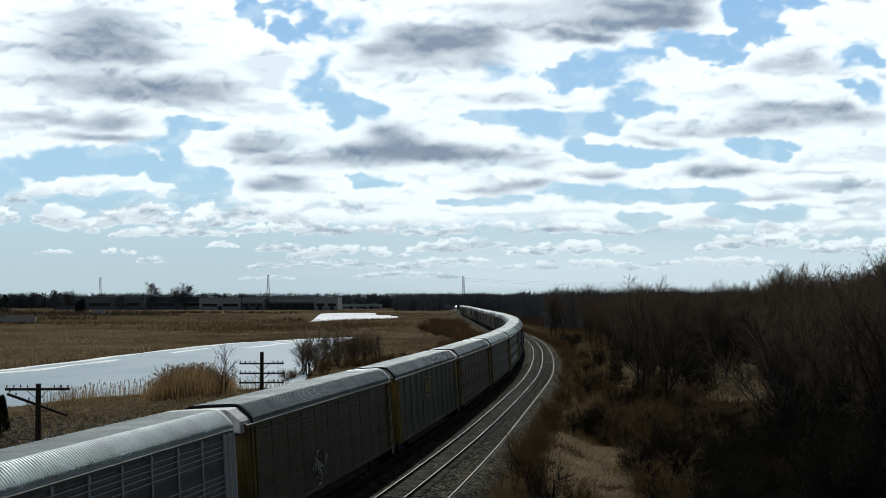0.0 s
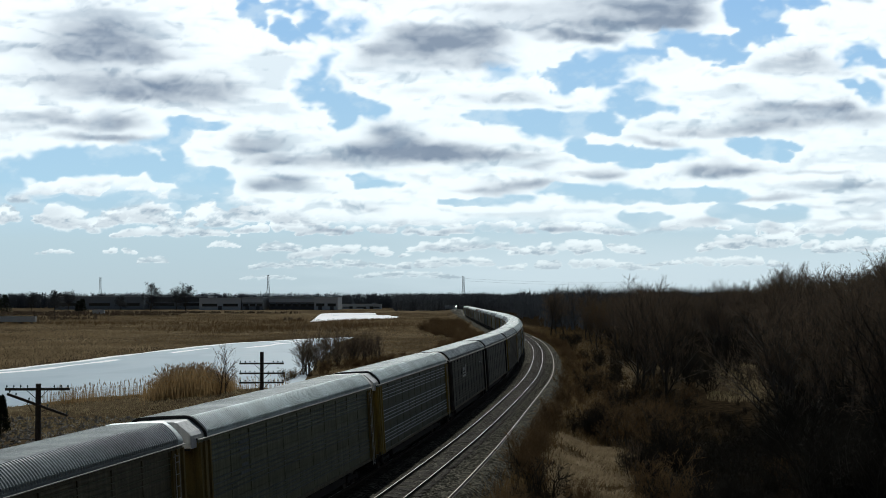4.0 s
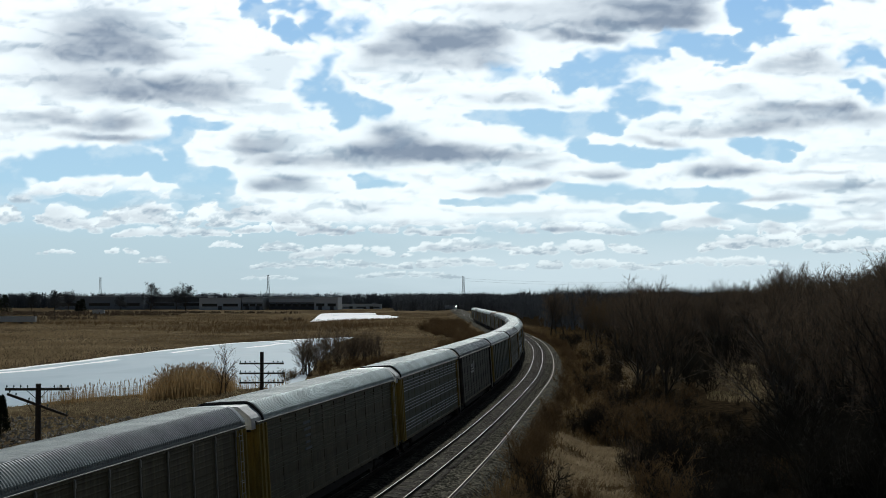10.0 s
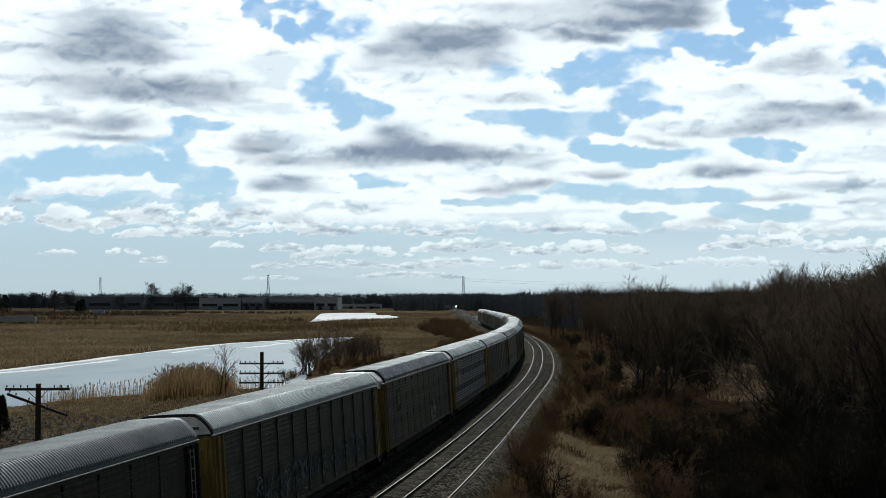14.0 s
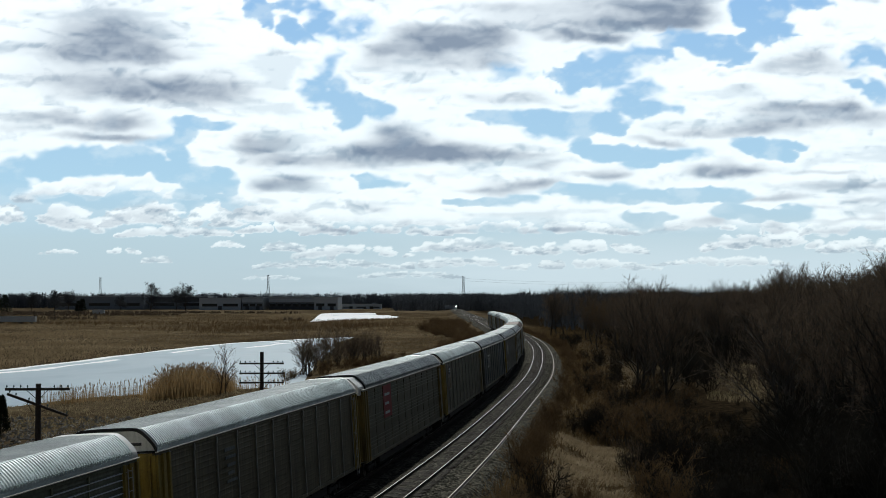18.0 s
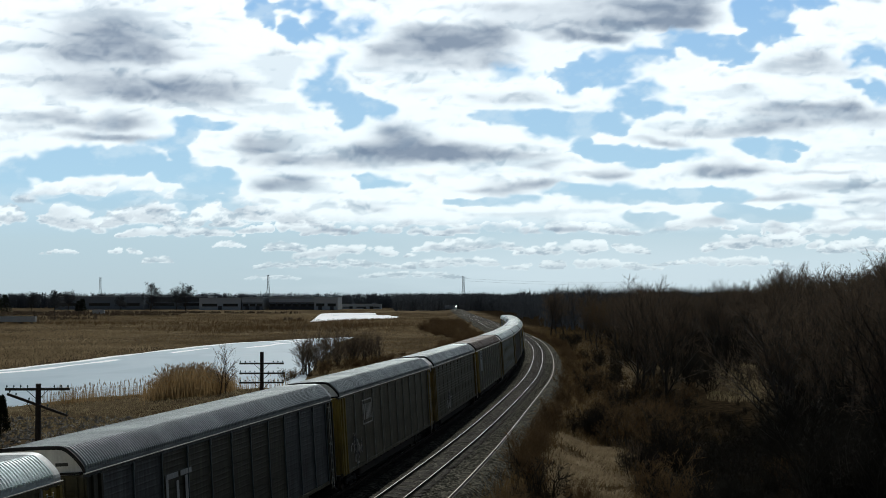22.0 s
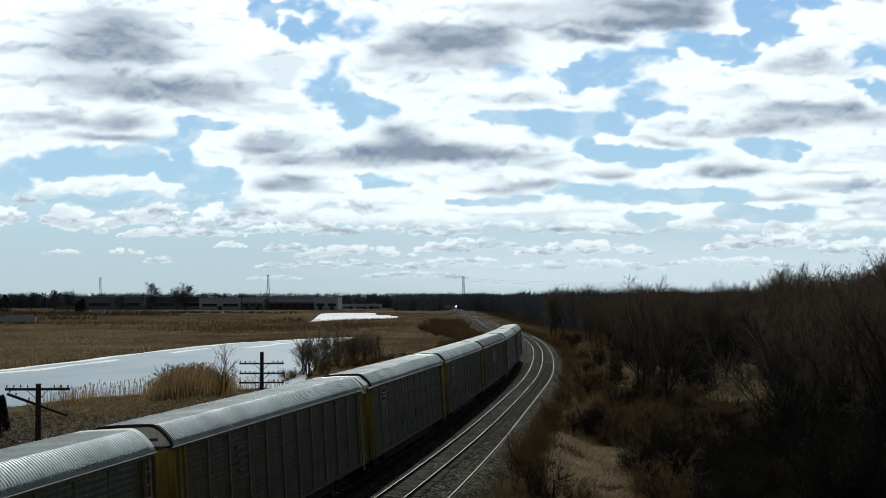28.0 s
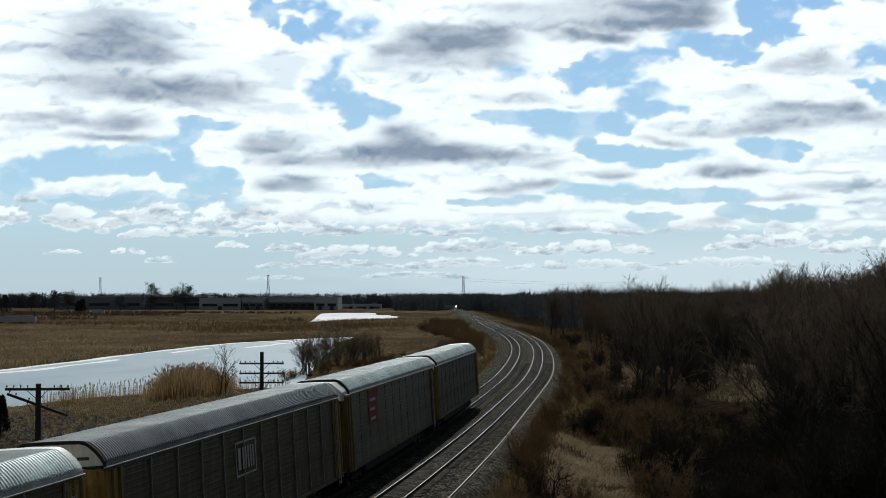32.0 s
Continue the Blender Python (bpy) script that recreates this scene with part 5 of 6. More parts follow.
LABELS = {
    "rib_brown": "weathered brown ribbed car carrier with grey corrugated roof",
    "rib_brown_bright": "weathered brown ribbed car carrier with bright galvanised roof",
    "rib_grey": "dull grey ribbed car carrier with bright galvanised roof",
    "rib_pale": "pale galvanised ribbed car carrier with yellow end bays",
    "post_brown": "weathered brown car carrier with pale posts and grey roof",
    "post_bright": "brown car carrier with pale posts and bright roof",
    "post_green": "green-grey car carrier with pale posts and yellow end bays",
    "green": "grimy green-grey car carrier with yellow end bays",
    "dark": "sooty dark car carrier with black posts and grey roof",
    "blue": "blue-grey car carrier covered in old spray paint",
    "light": "clean pale grey galvanised car carrier with bright posts",
    "rusty": "brown car carrier with rust-stained corrugated roof",
}
# from the last car forward: style and painted marks (kind, metres from the middle towards the rear, height)
TRAIN = [
    ("rib_brown_bright", []), ("rib_grey", [("red_stack", -7.0, 3.72)]), ("post_brown", [("pale_frame", -0.9, 3.6), ("spray", -9.5, 1.9)]),
    ("post_bright", [("shield", -8.9, 3.65), ("spray", -9.5, 1.8)]), ("rib_brown_bright", [("spray", -3.0, 1.9), ("shield", -9.2, 3.65)]), ("post_bright", [("white_bars", -6.5, 3.55)]),
    ("rib_grey", []), ("rusty", [("white_plate", -9.0, 3.72)]), ("rib_brown", [("spray_pale", -5.5, 1.7)]), ("post_brown", [("pale_frame", -7.2, 3.6), ("spray_pale", -10.0, 1.8)]),
    ("blue", [("block_letters", -6.8, 3.35)]), ("post_bright", [("shield", -9.9, 3.6)]), ("rib_brown", [("red_stack", -6.8, 3.72)]), ("post_bright", [("white_bars", -6.5, 3.6)]),
    ("rib_pale", [("yellow_tall", -9.0, 3.6)]), ("rib_brown", [("dark_letters", -8.6, 3.5), ("spray_pale", 4.5, 1.6)]),
    ("green", [("spray", -6.5, 1.8), ("spray", -1.8, 1.9), ("spray", 3.6, 1.8), ("spray", 8.6, 1.9)]), ("dark", [("white_block", -4.2, 3.55)]), ("rib_pale", []),
    ("rib_brown_bright", [("white_bars", -6.3, 3.6)]), ("post_brown", [("yellow_plate", -6.8, 3.65)]), ("dark", []), ("dark", [("white_block", -4.0, 3.55), ("small_mark", 9.5, 3.7)]),
    ("rib_pale", []), ("rib_grey", [("white_bars", -8.7, 3.7)]), ("rib_brown", [("shield", -9.8, 3.7)]), ("post_green", [("yellow_frame", -1.1, 3.6)]),
    ("rib_brown", [("spray_pale", -3.2, 1.75)]), ("light", []),
]


def build_train():
    models, cars = {}, []
    for i, (style, marks) in enumerate(TRAIN):
        car = models.get(style)
        if car is None:
            car = models[style] = rail_car(STYLES[style])
        else:
            car = copy_thing(bare[style], Matrix())
        if style not in bare:
            bare[style] = car
        tagged(car, LABELS[style], "rail car", "cars of the train")
        cars.append((car, marks))
    for car, marks in cars:
        for kind, x, z in marks:
            herald(car, kind, x, z)
    return [c for c, _ in cars]


bare = {}
train_cars = build_train()


# ---- plants ----
class Twigs:
    """Gathers tapered branches into one mesh."""

    def __init__(self):
        self.v, self.f = [], []

    def rod(self, pts, radii, sides):
        base = len(self.v)
        for i, (p, r) in enumerate(zip(pts, radii)):
            d = (pts[min(i + 1, len(pts) - 1)] - pts[max(i - 1, 0)]).normalized()
            a = d.orthogonal().normalized()
            b = d.cross(a)
            if r <= 0.0:
                self.v.append(p[:])
                continue
            for k in range(sides):
                t = 6.2832 * k / sides
                q = p + a * (r * math.cos(t)) + b * (r * math.sin(t))
                self.v.append(q[:])
        for i in range(len(pts) - 1):
            o = base + i * sides
            for k in range(sides):
                k2 = (k + 1) % sides
                if radii[i + 1] <= 0.0:
                    self.f.append((o + k, o + k2, o + sides))
                else:
                    self.f.append((o + k, o + k2, o + sides + k2, o + sides + k))


TWIG = [0.017]      # half width of the finest twigs


def sliver(fine, start, way, length, width, rnd):
    side = way.cross(Vector((rnd.gauss(0, 1), rnd.gauss(0, 1), rnd.gauss(0, 1)))).normalized() * width
    n = len(fine.v)
    fine.v += [(start - side)[:], (start + side)[:], (start + way * length)[:]]
    fine.f.append((n, n + 1, n + 2))


def grow(rnd, wood, fine, start, way, length, radius, level, top, spread, counts, droop=0.0):
    if level >= top:
        sliver(fine, start, (way.normalized() + Vector((0, 0, 0.12))).normalized(), length, TWIG[0], rnd)
        return
    n = (4, 3, 2, 1, 1)[min(level + 4 - top, 4)]
    sides = (6, 4, 3, 3, 3)[min(level + 4 - top, 4)]
    pts, d = [start.copy()], way.normalized()
    for i in range(n):
        jit = Vector((rnd.gauss(0, 1), rnd.gauss(0, 1), rnd.gauss(0, 0.6))) * (0.10 + 0.05 * level)
        d = (d + jit + Vector((0, 0, 0.12 - droop))).normalized()
        pts.append(pts[-1] + d * (length / n))
    radii = [radius * (1 - 0.72 * i / n) for i in range(n + 1)]
    if n == 1:
        radii[-1] = 0.0
    (wood if level <= top - 2 else fine).rod(pts, radii, sides)
    cnt = counts[level]
    for k in range(cnt):
        f = (0.16 if level == 0 else 0.2) + (0.84 if level == 0 else 0.8) * (k + rnd.random()) / cnt
        j = min(int(f * n), n - 1)
        p = pts[j].lerp(pts[j + 1], f * n - j)
        axis = (pts[j + 1] - pts[j]).normalized()
        side = axis.orthogonal().normalized()
        side.rotate(Matrix.Rotation(rnd.uniform(0, 6.283), 3, axis))
        lean = spread * rnd.uniform(0.7, 1.25)
        nd = axis * math.cos(lean) + side * math.sin(lean)
        nl = length * (0.60 if level == 0 else 0.56) * (1.15 - 0.5 * f) * rnd.uniform(0.8, 1.2)
        grow(rnd, wood, fine, p, nd, nl, max(radius * (0.50 if level == 0 else 0.55) * (1 - 0.4 * f), 0.013), level + 1, top, spread, counts, droop)


def tree_model(seed, height, spread=0.75, counts=(10, 6, 5, 4), twig="twig", trunk_lean=0.06, fat=0.016, top=4, stems=1):
    rnd = random.Random(seed)
    wood, fine = Twigs(), Twigs()
    for st in range(stems):
        way = Vector((rnd.gauss(0, trunk_lean), rnd.gauss(0, trunk_lean), 1))
        off = Vector((rnd.gauss(0, 0.25), rnd.gauss(0, 0.25), 0)) if stems > 1 else Vector((0, 0, 0))
        grow(rnd, wood, fine, Vector((0, 0, -0.3)) + off, way, height * 0.74 * (1 if st == 0 else rnd.uniform(0.65, 0.95)), height * fat, 0, top, spread, counts)
    root = empty("bare_tree")
    mesh_object("trunk", wood.v, wood.f, M["bark"], root, smooth=True)
    mesh_object("crown", fine.v, fine.f, M[twig], root, "leafless twigs")
    return root


def ground_at(x, y):
    return float(ground_height(np.array([x]), np.array([y]))[0])


def near_line(s, u):
    x, y, _ = on_way(s, u)
    return float(x), float(y)


rnd = random.Random(11)
TREES = [tree_model(1, 14, 0.55, (12, 7, 5, 5)), tree_model(2, 14, 0.6, (13, 7, 5, 5)), tree_model(3, 13.5, 0.66, (12, 7, 5, 5)), tree_model(4, 13.5, 0.5, (8, 6, 4, 5), stems=2),
         tree_model(5, 13, 0.72, (12, 7, 5, 5), "twig_red")]
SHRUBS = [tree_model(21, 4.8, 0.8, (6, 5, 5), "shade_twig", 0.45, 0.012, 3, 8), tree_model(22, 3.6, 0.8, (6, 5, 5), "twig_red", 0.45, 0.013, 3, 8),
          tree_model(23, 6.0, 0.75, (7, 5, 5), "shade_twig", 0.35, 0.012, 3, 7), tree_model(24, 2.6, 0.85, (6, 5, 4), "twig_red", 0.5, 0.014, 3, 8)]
used = set()


def plant(model, x, y, scale=1.0, label="", category="tree", group="", lift=0.0, name=""):
    z = ground_at(x, y) + lift
    m = pose(x, y, z, 0, 0, rnd.uniform(0, 360))
    if model in used:
        ob = copy_thing(model, m)
        ob.scale = (scale,) * 3
    else:
        used.add(model)
        ob = model
        ob.matrix_basis = m
        ob.scale = (scale,) * 3
    if name:
        ob.name = name
    return tagged(ob, label, category, group)


def thicket(name, spots, label):
    """Many shrubs past telling apart, as one mesh: spots are (model, x, y, scale)."""
    vs, fs, n = [], [], 0
    for k, x, y, sc in spots:
        m = pose(x, y, ground_at(x, y), 0, 0, rnd.uniform(0, 360)) @ Matrix.Scale(sc, 4)
        for ch in SHRUBS[k].children:
            me = ch.data
            co = np.empty(len(me.vertices) * 3, np.float32)
            me.vertices.foreach_get("co", co)
            co = co.reshape(-1, 3) @ np.array(m.to_3x3()).T + np.array(m.translation)
            vs.append(co)
            fs += [tuple(i + n for i in p.vertices) for p in me.polygons]
            n += len(co)
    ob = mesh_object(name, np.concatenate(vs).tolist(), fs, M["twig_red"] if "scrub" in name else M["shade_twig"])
    return tagged(ob, label, "scrub", kind="stuff")


def plant_woods():
    # tall bare trees right of the line; the nearest stand where the wood rises highest
    spots = []
    tries = 0
    while len(spots) < 190 and tries < 6000:
        tries += 1
        y = 85 + 420 * rnd.random() ** 1.25
        bearing = rnd.uniform(0.10, 0.345)
        x = bearing * y
        u, s = off_way(np.array([x]), np.array([y]))
        if u[0] < 15 + 0.02 * max(0, y - 100) or (y < 150 and bearing < 0.16) or (y < 118 and bearing < 0.19):
            continue
        if 0.200 - 3.2 / y < bearing < 0.232 + 2.5 / y and y < 250:
            continue
        if any((x - a) ** 2 + (y - b) ** 2 < 3.2 ** 2 for a, b in spots):
            continue
        spots.append((x, y))
    for x, y in spots:
        b = x / y
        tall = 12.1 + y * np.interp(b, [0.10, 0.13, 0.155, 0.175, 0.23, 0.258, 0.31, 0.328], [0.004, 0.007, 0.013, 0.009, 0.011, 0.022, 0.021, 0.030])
        model = rnd.choice(TREES[:4]) if b > 0.2 else rnd.choice(TREES)
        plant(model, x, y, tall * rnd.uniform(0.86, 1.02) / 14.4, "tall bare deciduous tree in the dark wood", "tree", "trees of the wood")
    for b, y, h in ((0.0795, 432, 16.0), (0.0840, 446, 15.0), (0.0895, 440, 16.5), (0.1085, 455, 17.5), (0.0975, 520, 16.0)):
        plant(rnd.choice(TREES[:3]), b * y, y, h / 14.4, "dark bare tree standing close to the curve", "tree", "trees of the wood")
    under, count = [], 0
    while count < 420:
        y = 70 + 340 * rnd.random() ** 1.5
        bearing = rnd.uniform(0.03, 0.345)
        x = bearing * y
        u, s = off_way(np.array([x]), np.array([y]))
        if u[0] < 9.5 + 0.02 * max(0, y - 100) or (72 < y < 112 and abs(x - (8.5 + 0.11 * (y - 81))) < 3.6) or (0.196 < bearing < 0.236 and 150 < y < 245 and rnd.random() < 0.75):
            continue
        count += 1
        red = u[0] < 24
        if 0.185 < bearing < 0.25 and y < 170:
            under.append((3, x, y, max(0.25, min(1.2, (11.4 - 0.072 * y) / 3.4))))
            continue
        if y < 190 and count % 2:
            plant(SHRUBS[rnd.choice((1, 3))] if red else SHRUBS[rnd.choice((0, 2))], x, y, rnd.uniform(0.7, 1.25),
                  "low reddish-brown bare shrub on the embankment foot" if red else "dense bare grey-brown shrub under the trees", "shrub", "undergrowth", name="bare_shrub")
        else:
            under.append((rnd.choice((1, 3)) if red else rnd.choice((0, 2)), x, y, rnd.uniform(0.7, 1.3)))
    thicket("undergrowth", under, "tangled bare undergrowth of the wood")
    # strip of low red-brown scrub along the right shoulder
    strip = []
    for s in list(np.arange(44, 110, 2.2)) + list(np.arange(110, 430, 3.6)):
        x, y = near_line(s + rnd.uniform(-2, 2), float(track_gap(s)) + 4.2 + (0.9 if 62 < s < 108 else 4.8) * rnd.random())
        strip.append((rnd.choice((1, 3)), x, y, rnd.uniform(0.4, 0.85)))
    thicket("trackside_scrub", strip, "low reddish-brown bare scrub beside the track")


plant_woods()


def plant_left():
    alder = tree_model(25, 6.6, 0.55, (8, 6, 5), "twig", 0.30, 0.010, 3, 5)
    for k in range(15):
        f = k / 14
        x, y = -22.6 + 10.0 * f + rnd.uniform(-1.6, 1.6), 216 + 46 * f + rnd.uniform(-5, 5)
        plant(alder, x, y, rnd.uniform(0.85, 1.2) * (1.12 - 0.25 * f), "bare grey-brown alder bush on the pond bank", "shrub", "bushes on the pond bank", name="bare_bush")
    inside = []
    for s in np.arange(200, 640, 1.15):
        x, y = near_line(s, -rnd.uniform(6.5, 9 + 0.022 * s + 4 * math.sin(s * 0.03)))
        inside.append((rnd.choice((0, 1, 3)), x, y, rnd.uniform(0.4, 0.75) * (1 + s / 1500)))
    for k in range(45):
        f = rnd.random()
        inside.append((rnd.choice((1, 3)), -24.0 + 16.0 * f + rnd.uniform(-2, 3), 205 + 70 * f + rnd.uniform(-6, 6), rnd.uniform(0.4, 0.7)))
    thicket("curve_scrub", inside, "dark brown bare scrub on the inside of the curve")
    sap = tree_model(41, 6.4, 0.5, (9, 6, 5), "twig", 0.05, 0.014, 3, 2)
    plant(sap, -27.4, 170, 1.0, "slender bare sapling at the pond edge", "tree")
    sap2 = tree_model(42, 4.0, 0.5, (8, 5, 4), "twig", 0.05, 0.012, 3, 1)
    plant(sap2, 11.9, 84, 0.9, "thin bare sapling in the grass clearing", "tree")


plant_left()


# reeds, grass: blades past counting
def blades(name, spots, height, width, lean, material, label, plume=None, per=1):
    """Upright blades at the spots (x, y, scale), each two-sided and slightly bent."""
    r = np.random.RandomState(len(spots))
    P = np.repeat(np.asarray(spots, float), per, axis=0)
    n = len(P)
    P[:, :2] += r.normal(0, 0.22 if per > 1 else 0.02, (n, 2))
    z = ground_height(P[:, 0], P[:, 1])
    h = height * P[:, 2] * r.uniform(0.65, 1.15, n)
    a = r.uniform(0, 6.283, n)
    dx, dy = np.cos(a) * width / 2, np.sin(a) * width / 2
    b = r.uniform(0, 6.283, n)
    lx, ly = np.cos(b) * lean * h * r.rand(n), np.sin(b) * lean * h * r.rand(n)
    V = np.stack([np.stack([P[:, 0] - dx, P[:, 1] - dy, z - 0.1], 1), np.stack([P[:, 0] + dx, P[:, 1] + dy, z - 0.1], 1),
                  np.stack([P[:, 0] - dx * 0.7 + lx * 0.4, P[:, 1] - dy * 0.7 + ly * 0.4, z + h * 0.6], 1),
                  np.stack([P[:, 0] + dx * 0.7 + lx * 0.4, P[:, 1] + dy * 0.7 + ly * 0.4, z + h * 0.6], 1),
                  np.stack([P[:, 0] + lx, P[:, 1] + ly, z + h], 1)], 1)
    i = (np.arange(n) * 5)[:, None]
    quads = (i + np.array([[0, 1, 3, 2]])).tolist()
    tris = (i + np.array([[2, 3, 4]])).tolist()
    ob = mesh_object(name, V.reshape(-1, 3).tolist(), quads + tris, material)
    tagged(ob, label, name.replace("_", " "), kind="stuff")
    if plume is not None:
        k = r.rand(n) < 0.22
        T = V[k, 4]
        m, w, l = len(T), 0.055, 0.30
        W = np.stack([T + [-w, 0, -0.08], T + [0, -w, -0.08], T + [w, 0, -0.08], T + [0, w, -0.08], T + np.stack([lx[k] * 0.2, ly[k] * 0.2, np.full(m, l)], 1)], 1)
        j = (np.arange(m) * 5)[:, None, None]
        F = (j + np.array([[0, 1, 4], [1, 2, 4], [2, 3, 4], [3, 0, 4]])).reshape(-1, 3).tolist()
        tagged(mesh_object("reed_plumes", W.reshape(-1, 3).tolist(), F, plume), "pale feathery reed plumes", "reed plumes", kind="stuff")


def scatter():
    r = np.random.RandomState(5)
    # tall reed clump and thin reed fringe on the near shore of the pond
    t = r.rand(7500)
    cx, cy = -34.6 + 6.2 * t, 166 + 10 * t
    spots = np.stack([cx + r.normal(0, 0.7, 7500), cy + r.normal(0, 3.6, 7500), np.interp(t, [0, 0.12, 0.3, 0.6, 1], [0.5, 0.8, 1.0, 0.95, 0.5])], 1)
    blades("reed_clump", spots, 3.35, 0.05, 0.5, M["reed"], "dense clump of tall golden dry reeds", M["plume"])
    t = r.rand(800)
    x = np.interp(t, [0, 0.5, 1], [-44.5, -41.0, -35])
    y = np.interp(t, [0, 0.5, 1], [154, 161, 171])
    spots = np.stack([x + r.normal(0, 0.8, 800), y + r.normal(0, 2.2, 800), np.full(800, 0.62)], 1)
    blades("reed_fringe", spots, 2.9, 0.035, 0.15, M["reed"], "thin fringe of dry reeds along the ice", M["plume"])
    x = r.uniform(-34, -20.5, 420)
    spots = np.stack([x, 180.5 + r.normal(0, 1.2, 420), r.uniform(0.35, 0.6, 420)], 1)
    blades("bay_reeds", spots, 2.9, 0.035, 0.15, M["reed"], "sparse reeds along the small icy bay", M["plume"])
    # rough grass on the near bank and the far bank
    x, y = r.uniform(-70, -14, 9000), r.uniform(85, 178, 9000)
    k = (pond_depth(x, y) < -0.5) & ((y > 140) | (wobble(x, y, 0.2, 33) > 0.15))
    blades("bank_grass", np.stack([x, y, r.uniform(0.5, 1.2, 9000)], 1)[k], 0.34, 0.07, 2.0, M["grass"], "flattened dry grass on the pond bank", per=3)
    n = 52000
    y = 215 + 800 * r.rand(n) ** 1.7
    x = 6 - (0.36 * y + 8) * r.rand(n)
    u, s = off_way(x, y)
    bed = 0.8 * wobble(x, y * 0.45, 0.04, 21)
    for cx, cy, rx, ry, g in ((-112, 445, 24, 42, 1), (-96, 860, 15, 110, 1.2), (-13, 520, 16, 60, 1.2), (-103, 330, 18, 50, 0.7), (-22, 640, 14, 60, 0.8),
                              (-75, 530, 28, 50, -1.2), (-145, 640, 60, 40, -1), (-60, 440, 14, 30, -0.6)):
        bed += g * np.exp(-((x - cx) / rx) ** 2 - ((y - cy) / ry) ** 2)
    k = (pond_depth(x, y) < -0.4) & (u < -9)
    tall = 0.22 + 0.75 * smooth01(-0.1, 0.7, bed)
    a = k & (bed > 0.05) & ((y < 620) | (bed > 0.35))
    blades("marsh_reeds", np.stack([x, y, tall * (0.8 + y / 1200)], 1)[a], 0.85, 0.12, 2.3, M["marsh"], "wide beds of tan marsh reeds", per=2)
    a = k & ((bed <= 0.05) | ((y > 620) & (bed <= 0.35))) & (y < 1010)
    blades("marsh_sedge", np.stack([x, y, 0.35 + y / 1300], 1)[a], 0.55, 0.17, 2.7, M["sedge"], "low brown sedge over the wet marsh", per=2)
    m = 2600
    g = r.randint(0, 4, m)
    x = np.choose(g, [-75, -145, -60, -30]) + r.normal(0, 1, m) * np.choose(g, [22, 55, 26, 12])
    y = np.choose(g, [535, 640, 720, 590]) + r.normal(0, 1, m) * np.choose(g, [26, 22, 30, 30])
    u, s = off_way(x, y)
    k = (pond_depth(x, y) < -2) & (u < -12)
    blades("marsh_scrub", np.stack([x, y, r.uniform(0.5, 1.2, m)], 1)[k], 1.5, 0.22, 1.0, M["twig_red"], "low dark brown scrub in the marsh", per=3)
    # brush and dry grass right of the line, with one open patch of straw
    s = 30 + 510 * r.rand(15000) ** 1.3
    u = track_gap(s) + 3.1 + np.abs(r.normal(0, 1, 15000)) * np.interp(s, [250, 450], [6, 16])
    x, y, _ = on_way(s, u)
    k = (np.abs(x - (8.5 + 0.11 * (y - 81))) > 2.4 + r.normal(0, 0.5, 15000)) | (y < 74) | (y > 109) | (value_noise(x * 0.7, y * 0.2, 31) < -0.2)
    blades("embankment_brush", np.stack([x, y, r.uniform(0.4, 1.3, 15000) * np.interp(s, [250, 500], [1, 1.8])], 1)[k], 0.6, 0.045, 1.2, M["brush"], "tangled brown brush on the embankment", per=4)
    x, y = r.uniform(4.0, 17.0, 6800), r.uniform(73, 109, 6800)
    k = (np.abs(x - (8.5 + 0.11 * (y - 81)) - 0.8 * wobble(x, y, 0.35, 34)) < 2.7) & (value_noise(x * 0.7, y * 0.2, 31) > -0.22)
    blades("straw_patch", np.stack([x, y, r.uniform(0.5, 1.1, 6800)], 1)[k], 0.36, 0.07, 2.4, M["straw"], "open patch of flattened pale straw", per=5)
    x, y = r.uniform(30, 62, 4200), r.uniform(160, 250, 4200)
    k = (np.abs(x / y - 0.217 - 0.004 * wobble(x, y, 0.2, 44)) < 0.019) & (wobble(x, y, 0.25, 45) > -0.35)
    blades("glade_grass", np.stack([x, y, r.uniform(0.3, 1.2, 4200)], 1)[k], 0.7, 0.06, 1.2, M["grass"], "dry grass in a glade of the wood", per=3)
    x, y = r.uniform(79, 87, 900), r.uniform(392, 425, 900)
    blades("pale_glade_grass", np.stack([x, y, r.uniform(0.6, 1.2, 900)], 1), 0.9, 0.16, 1.2, M["straw"], "strip of pale dry grass deep in the wood", per=3)
    s = r.uniform(40, 420, 4000)
    x, y, _ = on_way(s, -3.8 - np.abs(r.normal(0, 3.0, 4000)))
    blades("verge_grass", np.stack([x, y, r.uniform(0.4, 1.2, 4000)], 1), 0.6, 0.045, 1.3, M["brush"], "tangled dry grass beside the train", per=3)


scatter()


